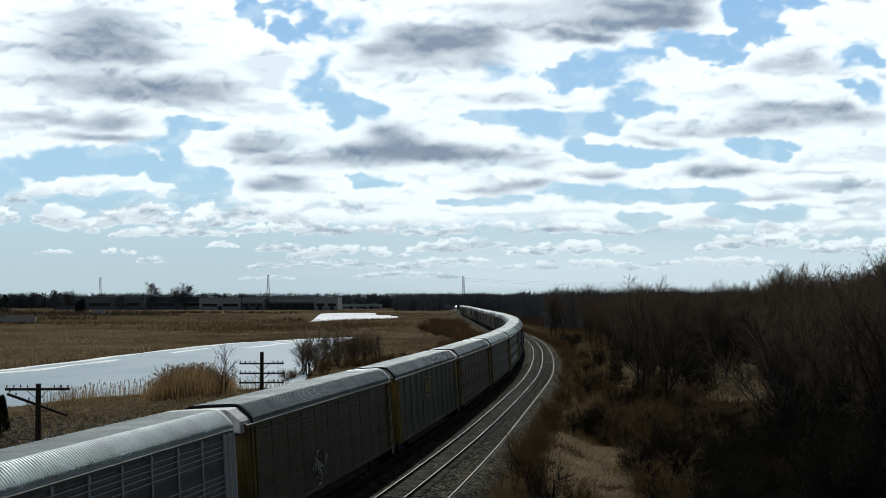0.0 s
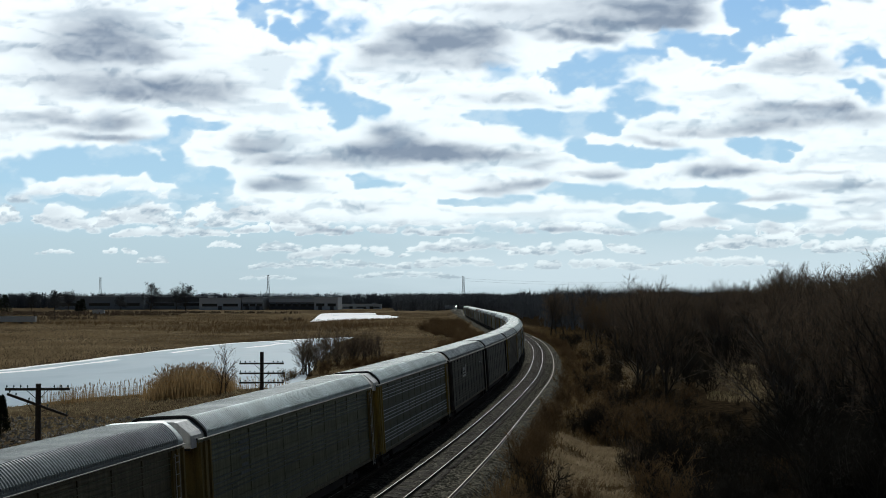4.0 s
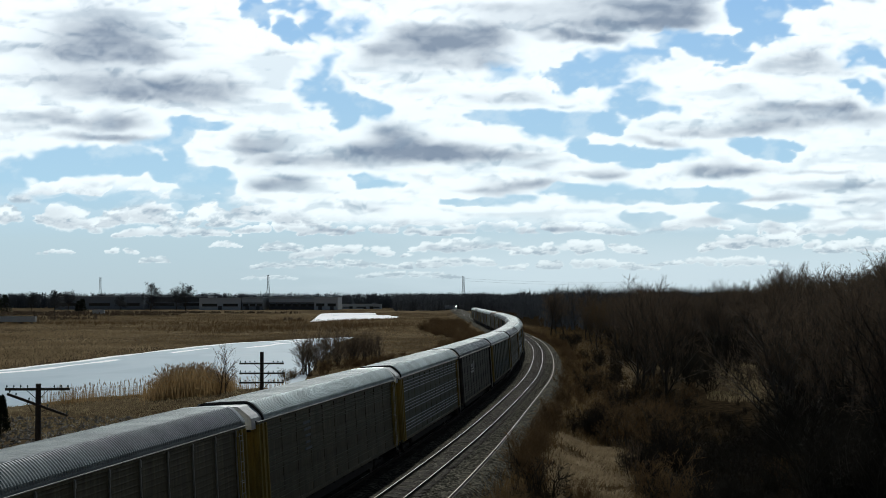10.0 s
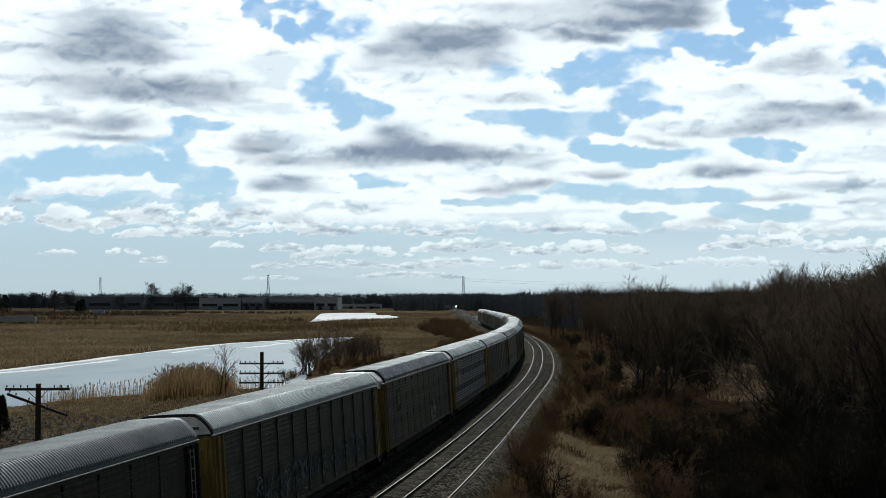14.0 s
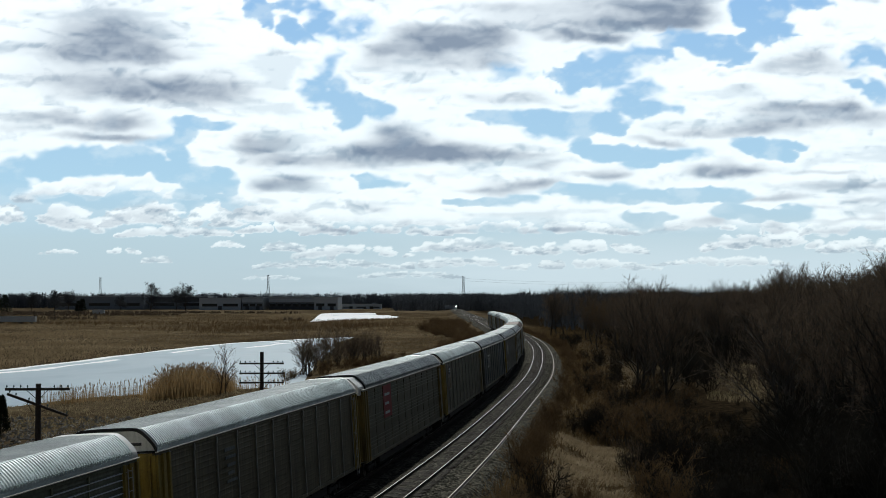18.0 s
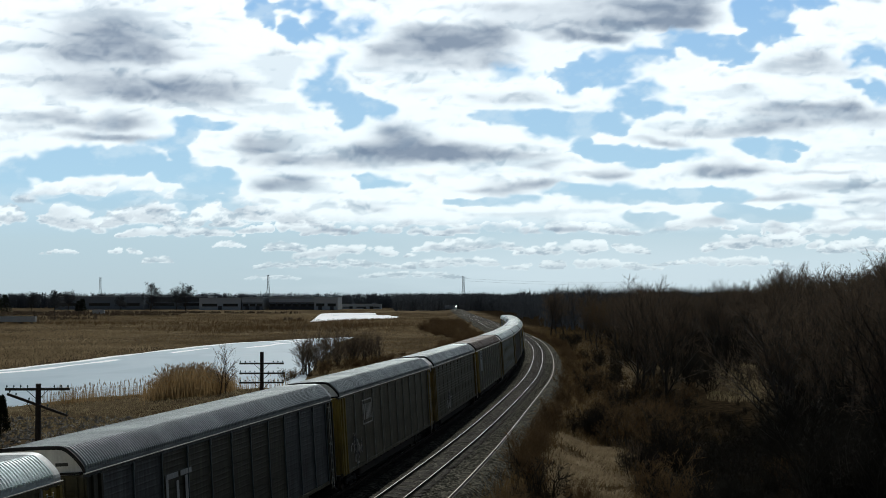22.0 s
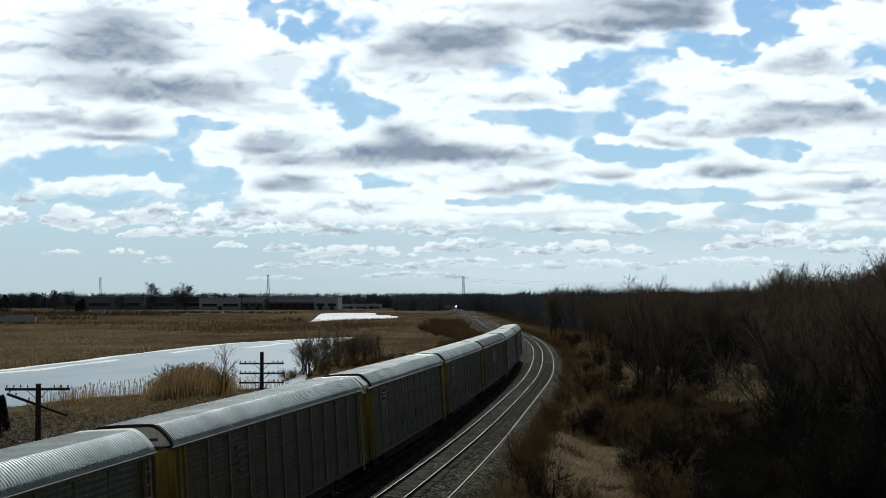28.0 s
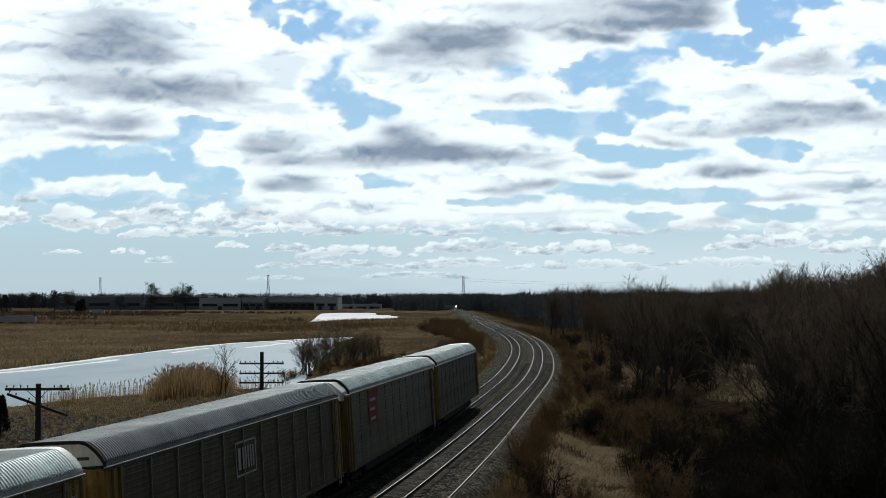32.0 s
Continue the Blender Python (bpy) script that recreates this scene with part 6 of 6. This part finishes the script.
# ---- telegraph poles ----
def telegraph_pole(x, y, top, arms, label, turn):
    """arms: (drop from the top, tilt in degrees, pins)"""
    z0 = ground_at(x, y)
    root = empty("telegraph_pole", pose(x, y, z0, 0, 0, turn))
    h = top - z0
    bm = bmesh.new()
    add_tube(bm, (0, 0, -0.4), (0, 0, h * 0.5), 0.17, 0.15, 10)
    add_tube(bm, (0, 0, h * 0.5), (0, 0, h), 0.15, 0.125, 10)
    part("pole", bm, M["pole"], root, smooth=False)
    for drop, tilt, missing in arms:
        m = Matrix.Translation((0, -0.18, h - drop)) @ pose(0, 0, 0, 0, tilt, 0)
        arm = part("crossarm", box((-1.5, -0.05, -0.06), (1.5, 0.05, 0.06), 0.01), M["pole"], root)
        arm.matrix_basis = m
        for i, px in enumerate((-1.42, -1.1, -0.78, -0.46, 0.46, 0.78, 1.1, 1.42)):
            if i in missing:
                continue
            b = tube((px, 0, 0.06), (px, 0, 0.13), 0.018, sides=5)
            add_tube(b, (px, 0, 0.11), (px, 0, 0.14), 0.036, 0.04, 8)
            add_tube(b, (px, 0, 0.14), (px, 0, 0.19), 0.04, 0.022, 8)
            part("insulator", b, M["insulator"], arm, "small glass insulator")
        for sx in (-1, 1):
            b = bmesh.new()
            add_tube(b, (sx * 0.5, -0.02, -0.05), (0.02 * sx, 0.08, -0.5), 0.016, sides=4)
            part("brace", b, M["pole"], arm)
    return tagged(root, label, "telegraph pole", "old telegraph poles")


telegraph_pole(-19.1, 64, 5.55, [(0.25, 0, (4,)), (0.98, 20, (2, 5, 6))], "old wooden telegraph pole with a tilted broken crossarm", 3)
telegraph_pole(-12.3, 92, 5.95, [(0.78, 0, (4,)), (1.45, 0, ()), (2.07, 0, (3,))], "old wooden telegraph pole with three crossarms", 3)


# ---- juniper by the poles ----
def juniper(x, y, h):
    z = ground_at(x, y)
    r = random.Random(77)
    root = empty("juniper", pose(x, y, z))
    part("trunk", tube((0, 0, -0.2), (0, 0, h * 0.8), 0.09, 0.03, 7), M["bark"], root)
    v, f = [], []
    for i in range(1500):
        t = r.random() ** 0.8
        rad = (0.16 + 0.62 * (1 - t) ** 0.8) * h * 0.32 * r.uniform(0.4, 1.0)
        a = r.uniform(0, 6.283)
        p = Vector((math.cos(a) * rad, math.sin(a) * rad, 0.25 + t * (h - 0.3)))
        d = Vector((math.cos(a) * 0.5 + r.gauss(0, 0.2), math.sin(a) * 0.5 + r.gauss(0, 0.2), r.uniform(0.5, 1.2))).normalized() * r.uniform(0.16, 0.34)
        sd = d.cross(Vector((r.gauss(0, 1), r.gauss(0, 1), r.gauss(0, 1)))).normalized() * 0.05
        b = len(v)
        v += [(p + sd)[:], (p - sd)[:], (p + d)[:], (p + d * 0.5 + sd.cross(d).normalized() * 0.05)[:]]
        f += [(b, b + 1, b + 2), (b, b + 3, b + 2)]
    mesh_object("crown", v, f, M["conifer"], root)
    return tagged(root, "dark green juniper on the pond bank", "conifer")


juniper(-38.95, 119.5, 3.5)


# ---- rubble and driftwood on the bank ----
def stones(name, places, size, material, label, category):
    r = np.random.RandomState(3 + len(places))
    base = np.array([(1, 0, 0), (-1, 0, 0), (0, 1, 0), (0, -1, 0), (0, 0, 1), (0, 0, -0.6)], float)
    tri = np.array([(0, 2, 4), (2, 1, 4), (1, 3, 4), (3, 0, 4), (2, 0, 5), (1, 2, 5), (3, 1, 5), (0, 3, 5)])
    P = np.asarray(places, float)
    n = len(P)
    V = base[None] * (size * r.uniform(0.5, 1.3, (n, 1, 3))) + r.normal(0, size * 0.12, (n, 6, 3)) + P[:, None, :]
    F = (np.arange(n) * 6)[:, None, None] + tri[None]
    ob = mesh_object(name, V.reshape(-1, 3).tolist(), F.reshape(-1, 3).tolist(), material)
    return tagged(ob, label, category, kind="stuff")


rr = np.random.RandomState(8)
bx, by = rr.uniform(-50, -18, 4200), rr.uniform(84, 138, 4200)
bk = pond_depth(bx, by) < -1.5
bx, by = bx[bk], by[bk]
stones("bank_rubble", np.stack([bx, by, ground_height(bx, by) + 0.05], 1), 0.17, M["rubble"], "scattered grey rubble on the bank", "rubble")
logs = bmesh.new()
for k in range(46):
    lx_, ly_ = rr.uniform(-46, -18), rr.uniform(82, 130)
    if pond_depth(np.array([lx_]), np.array([ly_]))[0] > -1:
        continue
    la, ll, lz = rr.uniform(0, 6.28), rr.uniform(0.5, 1.6), ground_at(lx_, ly_) + 0.08
    add_tube(logs, (lx_ - math.cos(la) * ll, ly_ - math.sin(la) * ll, lz), (lx_ + math.cos(la) * ll, ly_ + math.sin(la) * ll, lz + rr.uniform(0, 0.25)), 0.07, 0.03, 5)
tagged(part("driftwood", logs, M["driftwood"], None), "bleached driftwood and branches strewn on the bank", "driftwood", kind="stuff")
bs, bu = rr.uniform(22, 190, 16000), rr.uniform(-3.0, 8.0, 16000)
bu = np.where(rr.rand(16000) < 0.5, bu, track_gap(bs) + rr.uniform(-2.2, 3.4, 16000))
bd = track_gap(bs)
bz = np.interp(bu - bd, [-9, -6.6, -5.7, -4.5, -2.4, -1.0, 1.0, 2.1, 3.0, 4.2], [-1.3, -0.62, -0.36, -0.25, -0.19, -0.27, -0.15, -0.13, -0.5, -1.2])
x_, y_, z_ = on_way(bs, bu, bz)
stones("ballast_stones", np.stack([x_, y_, z_ + 0.01], 1), 0.04, M["stone"], "loose crushed grey ballast stones", "ballast")


# ---- far country ----
def far_tree(seed, height):
    TWIG[0] = 0.10
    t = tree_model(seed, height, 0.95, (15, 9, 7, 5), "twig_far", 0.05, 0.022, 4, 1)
    TWIG[0] = 0.017
    return t


def far_country():
    d = 1300.0
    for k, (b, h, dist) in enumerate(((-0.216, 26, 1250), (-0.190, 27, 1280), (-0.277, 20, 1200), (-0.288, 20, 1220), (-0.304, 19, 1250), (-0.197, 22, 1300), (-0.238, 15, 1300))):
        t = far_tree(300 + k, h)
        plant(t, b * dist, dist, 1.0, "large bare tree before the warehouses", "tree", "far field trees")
    for b, dist, h in ((-0.2665, 1240, 12), (-0.324, 1150, 16), (-0.330, 1150, 15), (-0.2695, 1245, 10)):
        x, y = b * dist, dist
        r = random.Random(int(h))
        root = empty("conifer", pose(x, y, ground_at(x, y)))
        part("trunk", tube((0, 0, -0.3), (0, 0, h * 0.6), 0.3, 0.1, 6), M["bark"], root)
        v, f = [], []
        for i in range(700):
            t = r.random()
            rad = (0.25 + 0.75 * (1 - t)) * h * 0.42 * r.random() ** 0.4
            a = r.uniform(0, 6.283)
            p = Vector((math.cos(a) * rad, math.sin(a) * rad, 0.4 + t * (h - 0.9)))
            n = len(v)
            e = [Vector((r.gauss(0, 0.5), r.gauss(0, 0.5), r.gauss(0, 0.5))) for _ in range(3)]
            v += [(p + q)[:] for q in e]
            f.append((n, n + 1, n + 2))
        mesh_object("crown", v, f, M["conifer"], root)
        tagged(root, "dark evergreen beside the far buildings", "conifer", "far conifers")


far_country()


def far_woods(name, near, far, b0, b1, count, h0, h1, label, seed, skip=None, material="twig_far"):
    """A belt of distant bare trees: trunks and thin twig fans, past counting."""
    r = random.Random(seed)
    v, f = [], []
    for i in range(count):
        dist = r.uniform(near, far)
        b = r.uniform(b0, b1)
        x, y, h = b * dist, dist, r.uniform(h0, h1)
        if skip and skip(x, y):
            continue
        z = -2.5
        w = h * 0.018 + dist * 0.00012
        n = len(v)
        v += [(x - w, y, z), (x + w, y, z), (x, y, z + h * 0.8)]
        f.append((n, n + 1, n + 2))
        for k in range(54):
            t = r.uniform(0.03, 0.84)
            a = r.uniform(-1.15, 1.15)
            l = h * r.uniform(0.10, 0.24)
            s = dist * 0.00013 + 0.02
            px, pz = x + r.gauss(0, h * 0.09), z + h * t
            q = r.uniform(-0.5, 0.5) * h * 0.3
            ex, ez = px + math.sin(a) * l, min(pz + math.cos(a) * l, z + h)
            n = len(v)
            dy = r.uniform(-3.0, 3.0) * s
            v += [(px - s, y + q - dy, pz), (px + s, y + q + dy, pz - s), (ex, y + q * 1.5, ez)]
            f.append((n, n + 1, n + 2))
    ob = mesh_object(name, v, f, M[material])
    return tagged(ob, label, "woods", kind="stuff")


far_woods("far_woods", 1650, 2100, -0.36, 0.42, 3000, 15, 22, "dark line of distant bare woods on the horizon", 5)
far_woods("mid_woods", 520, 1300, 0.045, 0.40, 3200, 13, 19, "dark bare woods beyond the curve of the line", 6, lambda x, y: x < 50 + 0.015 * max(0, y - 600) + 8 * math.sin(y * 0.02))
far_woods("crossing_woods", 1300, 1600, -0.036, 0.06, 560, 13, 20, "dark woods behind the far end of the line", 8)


far_woods("field_scrub", 640, 1180, -0.345, -0.105, 4200, 0.9, 2.3, "low dark scrub and hedges across the far field", 9, lambda x, y: math.sin(x * 0.021 + 1.3) + 0.8 * math.sin(y * 0.037 + x * 0.011) + 0.6 * math.sin(y * 0.013) < 0.1, "twig")
far_woods("curve_hedge", 560, 1080, -0.045, 0.0, 900, 1.2, 3.0, "dark brown scrub beside the far curve", 12, lambda x, y: pond_depth(np.array([x]), np.array([y]))[0] > -5 or -30 < off_way(np.array([x]), np.array([y]))[0][0] + 38 < 30, "bush")


def lattice_tower(b, dist, top):
    x, y = b * dist, dist
    root = empty("transmission_tower", pose(x, y, -2.6, 0, 0, 20))
    h = top + 2.6

    def half_w(z):
        return np.interp(z, [0, h * 0.7, h], [4.2, 1.25, 1.1])
    corners = ((-1, -1), (1, -1), (1, 1), (-1, 1))
    for cx, cy in corners:
        b1 = bmesh.new()
        add_tube(b1, (cx * half_w(0), cy * half_w(0), 0), (cx * half_w(h * 0.7), cy * half_w(h * 0.7), h * 0.7), 0.22, sides=4)
        add_tube(b1, (cx * half_w(h * 0.7), cy * half_w(h * 0.7), h * 0.7), (cx * 1.1, cy * 1.1, h), 0.2, sides=4)
        part("leg", b1, M["steel_far"], root)
    zs = np.linspace(0, h, 12)
    for z0, z1 in zip(zs, zs[1:]):
        b1 = bmesh.new()
        for (ax, ay), (bx_, by_) in zip(corners, corners[1:] + corners[:1]):
            w0, w1 = half_w(z0), half_w(z1)
            add_tube(b1, (ax * w0, ay * w0, z0), (bx_ * w1, by_ * w1, z1), 0.11, sides=3)
            add_tube(b1, (bx_ * w0, by_ * w0, z0), (ax * w1, ay * w1, z1), 0.11, sides=3)
        part("bracing", b1, M["steel_far"], root)
    for z in (h * 0.80, h * 0.90, h * 0.99):
        b1 = tube((-2.6, 0, z), (2.6, 0, z), 0.16, sides=4)
        add_tube(b1, (-2.6, 0, z), (-1.0, 0, z + 1.2), 0.1, sides=3)
        add_tube(b1, (2.6, 0, z), (1.0, 0, z + 1.2), 0.1, sides=3)
        part("crossarm", b1, M["steel_far"], root)
    return tagged(root, "tall grey steel lattice tower beyond the trees", "pylon", "transmission towers")


for b, dist, top in ((-0.2535, 2350, 46.0), (-0.1293, 2300, 50.0), (0.0151, 2320, 47.5)):
    lattice_tower(b, dist, top)
wires = empty("power_lines")
for z0, z1 in ((44, 38), (40, 34)):
    b1 = bmesh.new()
    pts = [(0.0151 * 2320 + 2.6 + t * 330, 2320 - t * 60, z0 + (z1 - z0) * t - 40 * t * (1 - t) * 0.35) for t in np.linspace(0, 1, 9)]
    for p, q in zip(pts, pts[1:]):
        add_tube(b1, p, q, 0.12, sides=3)
    part("wire", b1, M["steel_far"], wires)
tagged(wires, "thin power lines hanging from the lattice tower", "power line")


def warehouse(x0, x1, y, height, wall, band, label, windows=0, depth=60, doors=0):
    root = empty("warehouse", pose((x0 + x1) / 2, y, -2.55))
    w = (x1 - x0) / 2
    bm = box((-w, 0, 0), (w, depth, height))
    part("wall", bm, M[wall], root)
    rb = box((-w - 0.3, -0.3, height), (w + 0.3, depth + 0.3, height + 0.7))
    part("roof", rb, M["far_roof"], root)
    part("cladding_band", box((-w, -0.12, height * 0.62), (w, 0.0, height * 0.96)), M[band], root, "paler band of cladding")
    for i in range(windows):
        cx = -w + (i + 0.5) * 2 * w / windows
        ww = 0.36 * 2 * w / windows
        wn_ = part("window", box((cx - ww, -0.10, height * 0.30), (cx + ww, 0.02, height * 0.52)), M["dark_glass"], root, "dark strip window")
        part("frame", box((cx - ww - 0.2, -0.14, height * 0.52), (cx + ww + 0.2, -0.02, height * 0.55)), M["grey_wall"], wn_)
    for i in range(doors):
        cx = -w + (i + 0.5) * 2 * w / doors
        part("loading_door", box((cx - 2, -0.10, 0.1), (cx + 2, 0.02, 4.4)), M["dark_wall"], root, "dark loading door")
    for i in range(max(2, int(w / 12))):
        cx = -w + (i + 0.6) * 2 * w / max(2, int(w / 12))
        part("roof_unit", box((cx - 1.6, depth * 0.3, height + 0.6), (cx + 1.6, depth * 0.3 + 4, height + 2.0)), M["grey_wall"], root)
    return tagged(root, label, "warehouse", "far warehouses")


K = 1450 / 2391.7
for xa, xb, y, h, wall, band, label, win, drs in (
        (-700, -540, 1480, 14.0, "grey_wall", "grey_wall", "long low grey warehouse behind bare trees", 3, 0),
        (-538, -430, 1500, 14.0, "grey_wall", "dark_wall", "long low grey warehouse with a dark band", 2, 0),
        (-428, -355, 1440, 12.5, "concrete_wall", "concrete_wall", "pale flat-roofed warehouse block", 2, 1),
        (-353, -316, 1440, 13.0, "grey_wall", "concrete_wall", "pale grey warehouse block with loading doors", 3, 2),
        (-310, -228, 1460, 13.0, "dark_wall", "concrete_wall", "dark warehouse with a pale upper band", 6, 3),
        (-226, -185, 1440, 13.2, "concrete_wall", "concrete_wall", "white warehouse block at the end of the row", 2, 2)):
    warehouse(xa * K, xb * K, y, h, wall, band, label, win, doors=drs)
warehouse(-0.0755 * 1560, -0.0455 * 1560, 1560, 5.4, "concrete_wall", "concrete_wall", "low white shed by the far pond", 3, 12, 2)


def trailer(x, y, length, label):
    root = empty("storage_trailer", pose(x, y, ground_at(x, y)))
    part("body", box((-length / 2, 0, 0.9), (length / 2, 2.5, 3.5), 0.04), M["white_paint"], root)
    part("roof_edge", box((-length / 2 - 0.02, -0.03, 3.5), (length / 2 + 0.02, 2.53, 3.62)), M["dark_wall"], root)
    wb = bmesh.new()
    for wx in (-length / 2 + 1.2, -length / 2 + 2.4):
        bmesh.ops.create_cone(wb, cap_ends=True, segments=12, radius1=0.5, radius2=0.5, depth=0.3, matrix=pose(wx, 0.3, 0.5, 90, 0, 0))
        bmesh.ops.create_cone(wb, cap_ends=True, segments=12, radius1=0.5, radius2=0.5, depth=0.3, matrix=pose(wx, 2.2, 0.5, 90, 0, 0))
    part("wheels", wb, M["rubber"], root)
    part("landing_leg", box((length / 2 - 2, 0.3, 0), (length / 2 - 1.8, 2.2, 0.9)), M["dirt_steel"], root)
    return tagged(root, label, "trailer", "parked trailers")


trailer(-0.3245 * 640, 640, 13.5, "long white storage trailer parked in the far field")
trailer(-0.3085 * 636, 636, 9.0, "white storage trailer parked in the far field")
trailer(-0.255 * 1000, 1000, 9.0, "white trailer parked by the far hedge")

for k, (b, dist, h) in enumerate(((-0.2475, 720, 7.0), (-0.2695, 800, 7.5), (-0.287, 760, 6.5), (-0.302, 700, 6.0))):
    p = part("utility_pole", tube((b * dist, dist, -2.8), (b * dist, dist, -2.4 + h), 0.16, 0.13, 7), M["pole"], None)
    tagged(p, "thin wooden utility pole in the far field", "pole", "far field poles")


def parked_car(x, y, mat, label, turn=90, lights=None):
    root = empty("parked_vehicle", pose(x, y, ground_at(x, y), 0, 0, turn))
    part("body", box((-2.2, -0.9, 0.35), (2.2, 0.9, 0.95), 0.12), M[mat], root)
    part("cabin", box((-1.2, -0.8, 0.95), (1.1, 0.8, 1.5), 0.15), M["dark_glass"], root)
    for wx in (-1.4, 1.4):
        for wy in (-0.85, 0.85):
            part("wheel", tube((wx, wy - 0.1, 0.33), (wx, wy + 0.1, 0.33), 0.33, sides=12), M["rubber"], root)
    return tagged(root, label, "car", "far parked cars")


parked_car(-0.0575 * 1535, 1535, "black", "dark car parked by the low white shed", 0)
parked_car(-0.0525 * 1535, 1535, "black", "dark car parked by the low white shed", 0)
parked_car(-0.243 * 1010, 1010, "dark_wall", "dark car parked by the far hedge", 0)


def far_truck():
    """A standing road-rail truck at the far end of the line, one lamp lit."""
    m, nodes, links, bsdf = nodes_of("lit_headlamp")
    bsdf.inputs["Emission Color"].default_value, bsdf.inputs["Emission Strength"].default_value = (1, 0.97, 0.9, 1), 9.0
    x, y = 0.0092 * 1270, 1270.0
    root = empty("maintenance_truck", pose(x - 3, y, ground_at(x - 3, y + 1)))
    part("body", box((-5.2, 0, 0.6), (0.6, 2.4, 2.9), 0.1), M["grey_wall"], root, "pale box body")
    part("cab", box((0.6, 0, 0.6), (3.2, 2.4, 3.0), 0.25), M["concrete_wall"], root)
    part("windscreen", box((0.9, -0.02, 1.8), (2.9, 0.05, 2.7), 0.02), M["dark_glass"], root)
    for wx in (-4.0, -2.6, 1.9):
        part("wheel", tube((wx, -0.05, 0.45), (wx, 0.3, 0.45), 0.48, sides=12), M["rubber"], root)
        part("wheel", tube((wx, 2.1, 0.45), (wx, 2.45, 0.45), 0.48, sides=12), M["rubber"], root)
    part("headlamp", tube((2.6, -0.12, 2.4), (2.6, 0.0, 2.4), 0.36, sides=16), m, root, "bright lit headlamp")
    root.scale = (1.35,) * 3
    tagged(root, "pale maintenance truck with its lamp lit at the line's far end", "truck")


far_truck()


# ---- ties: the nearest of the side track one by one, the others joined ----
def tie_bm():
    return box((-1.3, -0.115, -0.35), (1.3, 0.115, -0.175), 0.012)


def tie_pose(s, u0):
    x, y, z = on_way(s, u0)
    h = float(np.interp(s, WAY, WAY_H))
    return Matrix.Translation((float(x), float(y), float(z))) @ Matrix.Rotation(-h, 4, "Z") @ Matrix.Rotation(-CANT, 4, "Y")


rnd_tie = random.Random(4)
tie = part("tie", tie_bm(), M["tie"], side_track)
tie.matrix_basis = tie_pose(25, float(track_gap(25)))
for i in range(1, 290):
    s = 25 + i * 0.5 + rnd_tie.uniform(-0.03, 0.03)
    again(tie, side_track, tie_pose(s, float(track_gap(s)) + rnd_tie.uniform(-0.05, 0.05)) @ pose(0, 0, rnd_tie.uniform(-0.015, 0.01), 0, 0, rnd_tie.uniform(-0.8, 0.8)))


def joined_ties(track, stations, centre):
    base = [v.co.copy() for v in tie.data.vertices]
    polys = [tuple(p.vertices) for p in tie.data.polygons]
    v, f = [], []
    for s in stations:
        m, n = tie_pose(s, centre(s)), len(v)
        v += [(m @ c)[:] for c in base]
        f += [tuple(k + n for k in p) for p in polys]
    ob = mesh_object("ties", v, f, M["tie"], track)
    ob["kind"] = "stuff"


joined_ties(side_track, np.arange(170.5, 420, 0.5), lambda s: float(track_gap(s)))
joined_ties(near_track, np.arange(20, 420, 0.5), lambda s: 0.0)


# ---- what moves: the train comes on at a steady pace, the clouds drift ----
SPEED, TAIL_END = 22.72, 105.38


def tail_at(t):
    return TAIL_END + SPEED * (32.0 - t)


def car_pose(s):
    ax, ay, az = on_way(s - 10)
    bx_, by_, bz_ = on_way(s + 10)
    h = math.atan2(float(bx_ - ax), float(by_ - ay))
    tilt = math.atan2(float(bz_ - az), 20.0)
    return (Matrix.Translation((float(ax + bx_) / 2, float(ay + by_) / 2, float(az + bz_) / 2)) @ Matrix.Rotation(math.pi / 2 - h, 4, "Z")
            @ Matrix.Rotation(-tilt, 4, "Y") @ Matrix.Rotation(-CANT, 4, "X"))


def motions():
    times = [k * 1.0 for k in range(33)]
    for i, car in enumerate(train_cars):
        walk(car, [(t, car_pose(tail_at(t) - PITCH * (i + 0.5))) for t in times])
    walk(sky, [(0.0, pose(0, 0, 0)), (32.0, pose(27, 0, 0))])


motions()
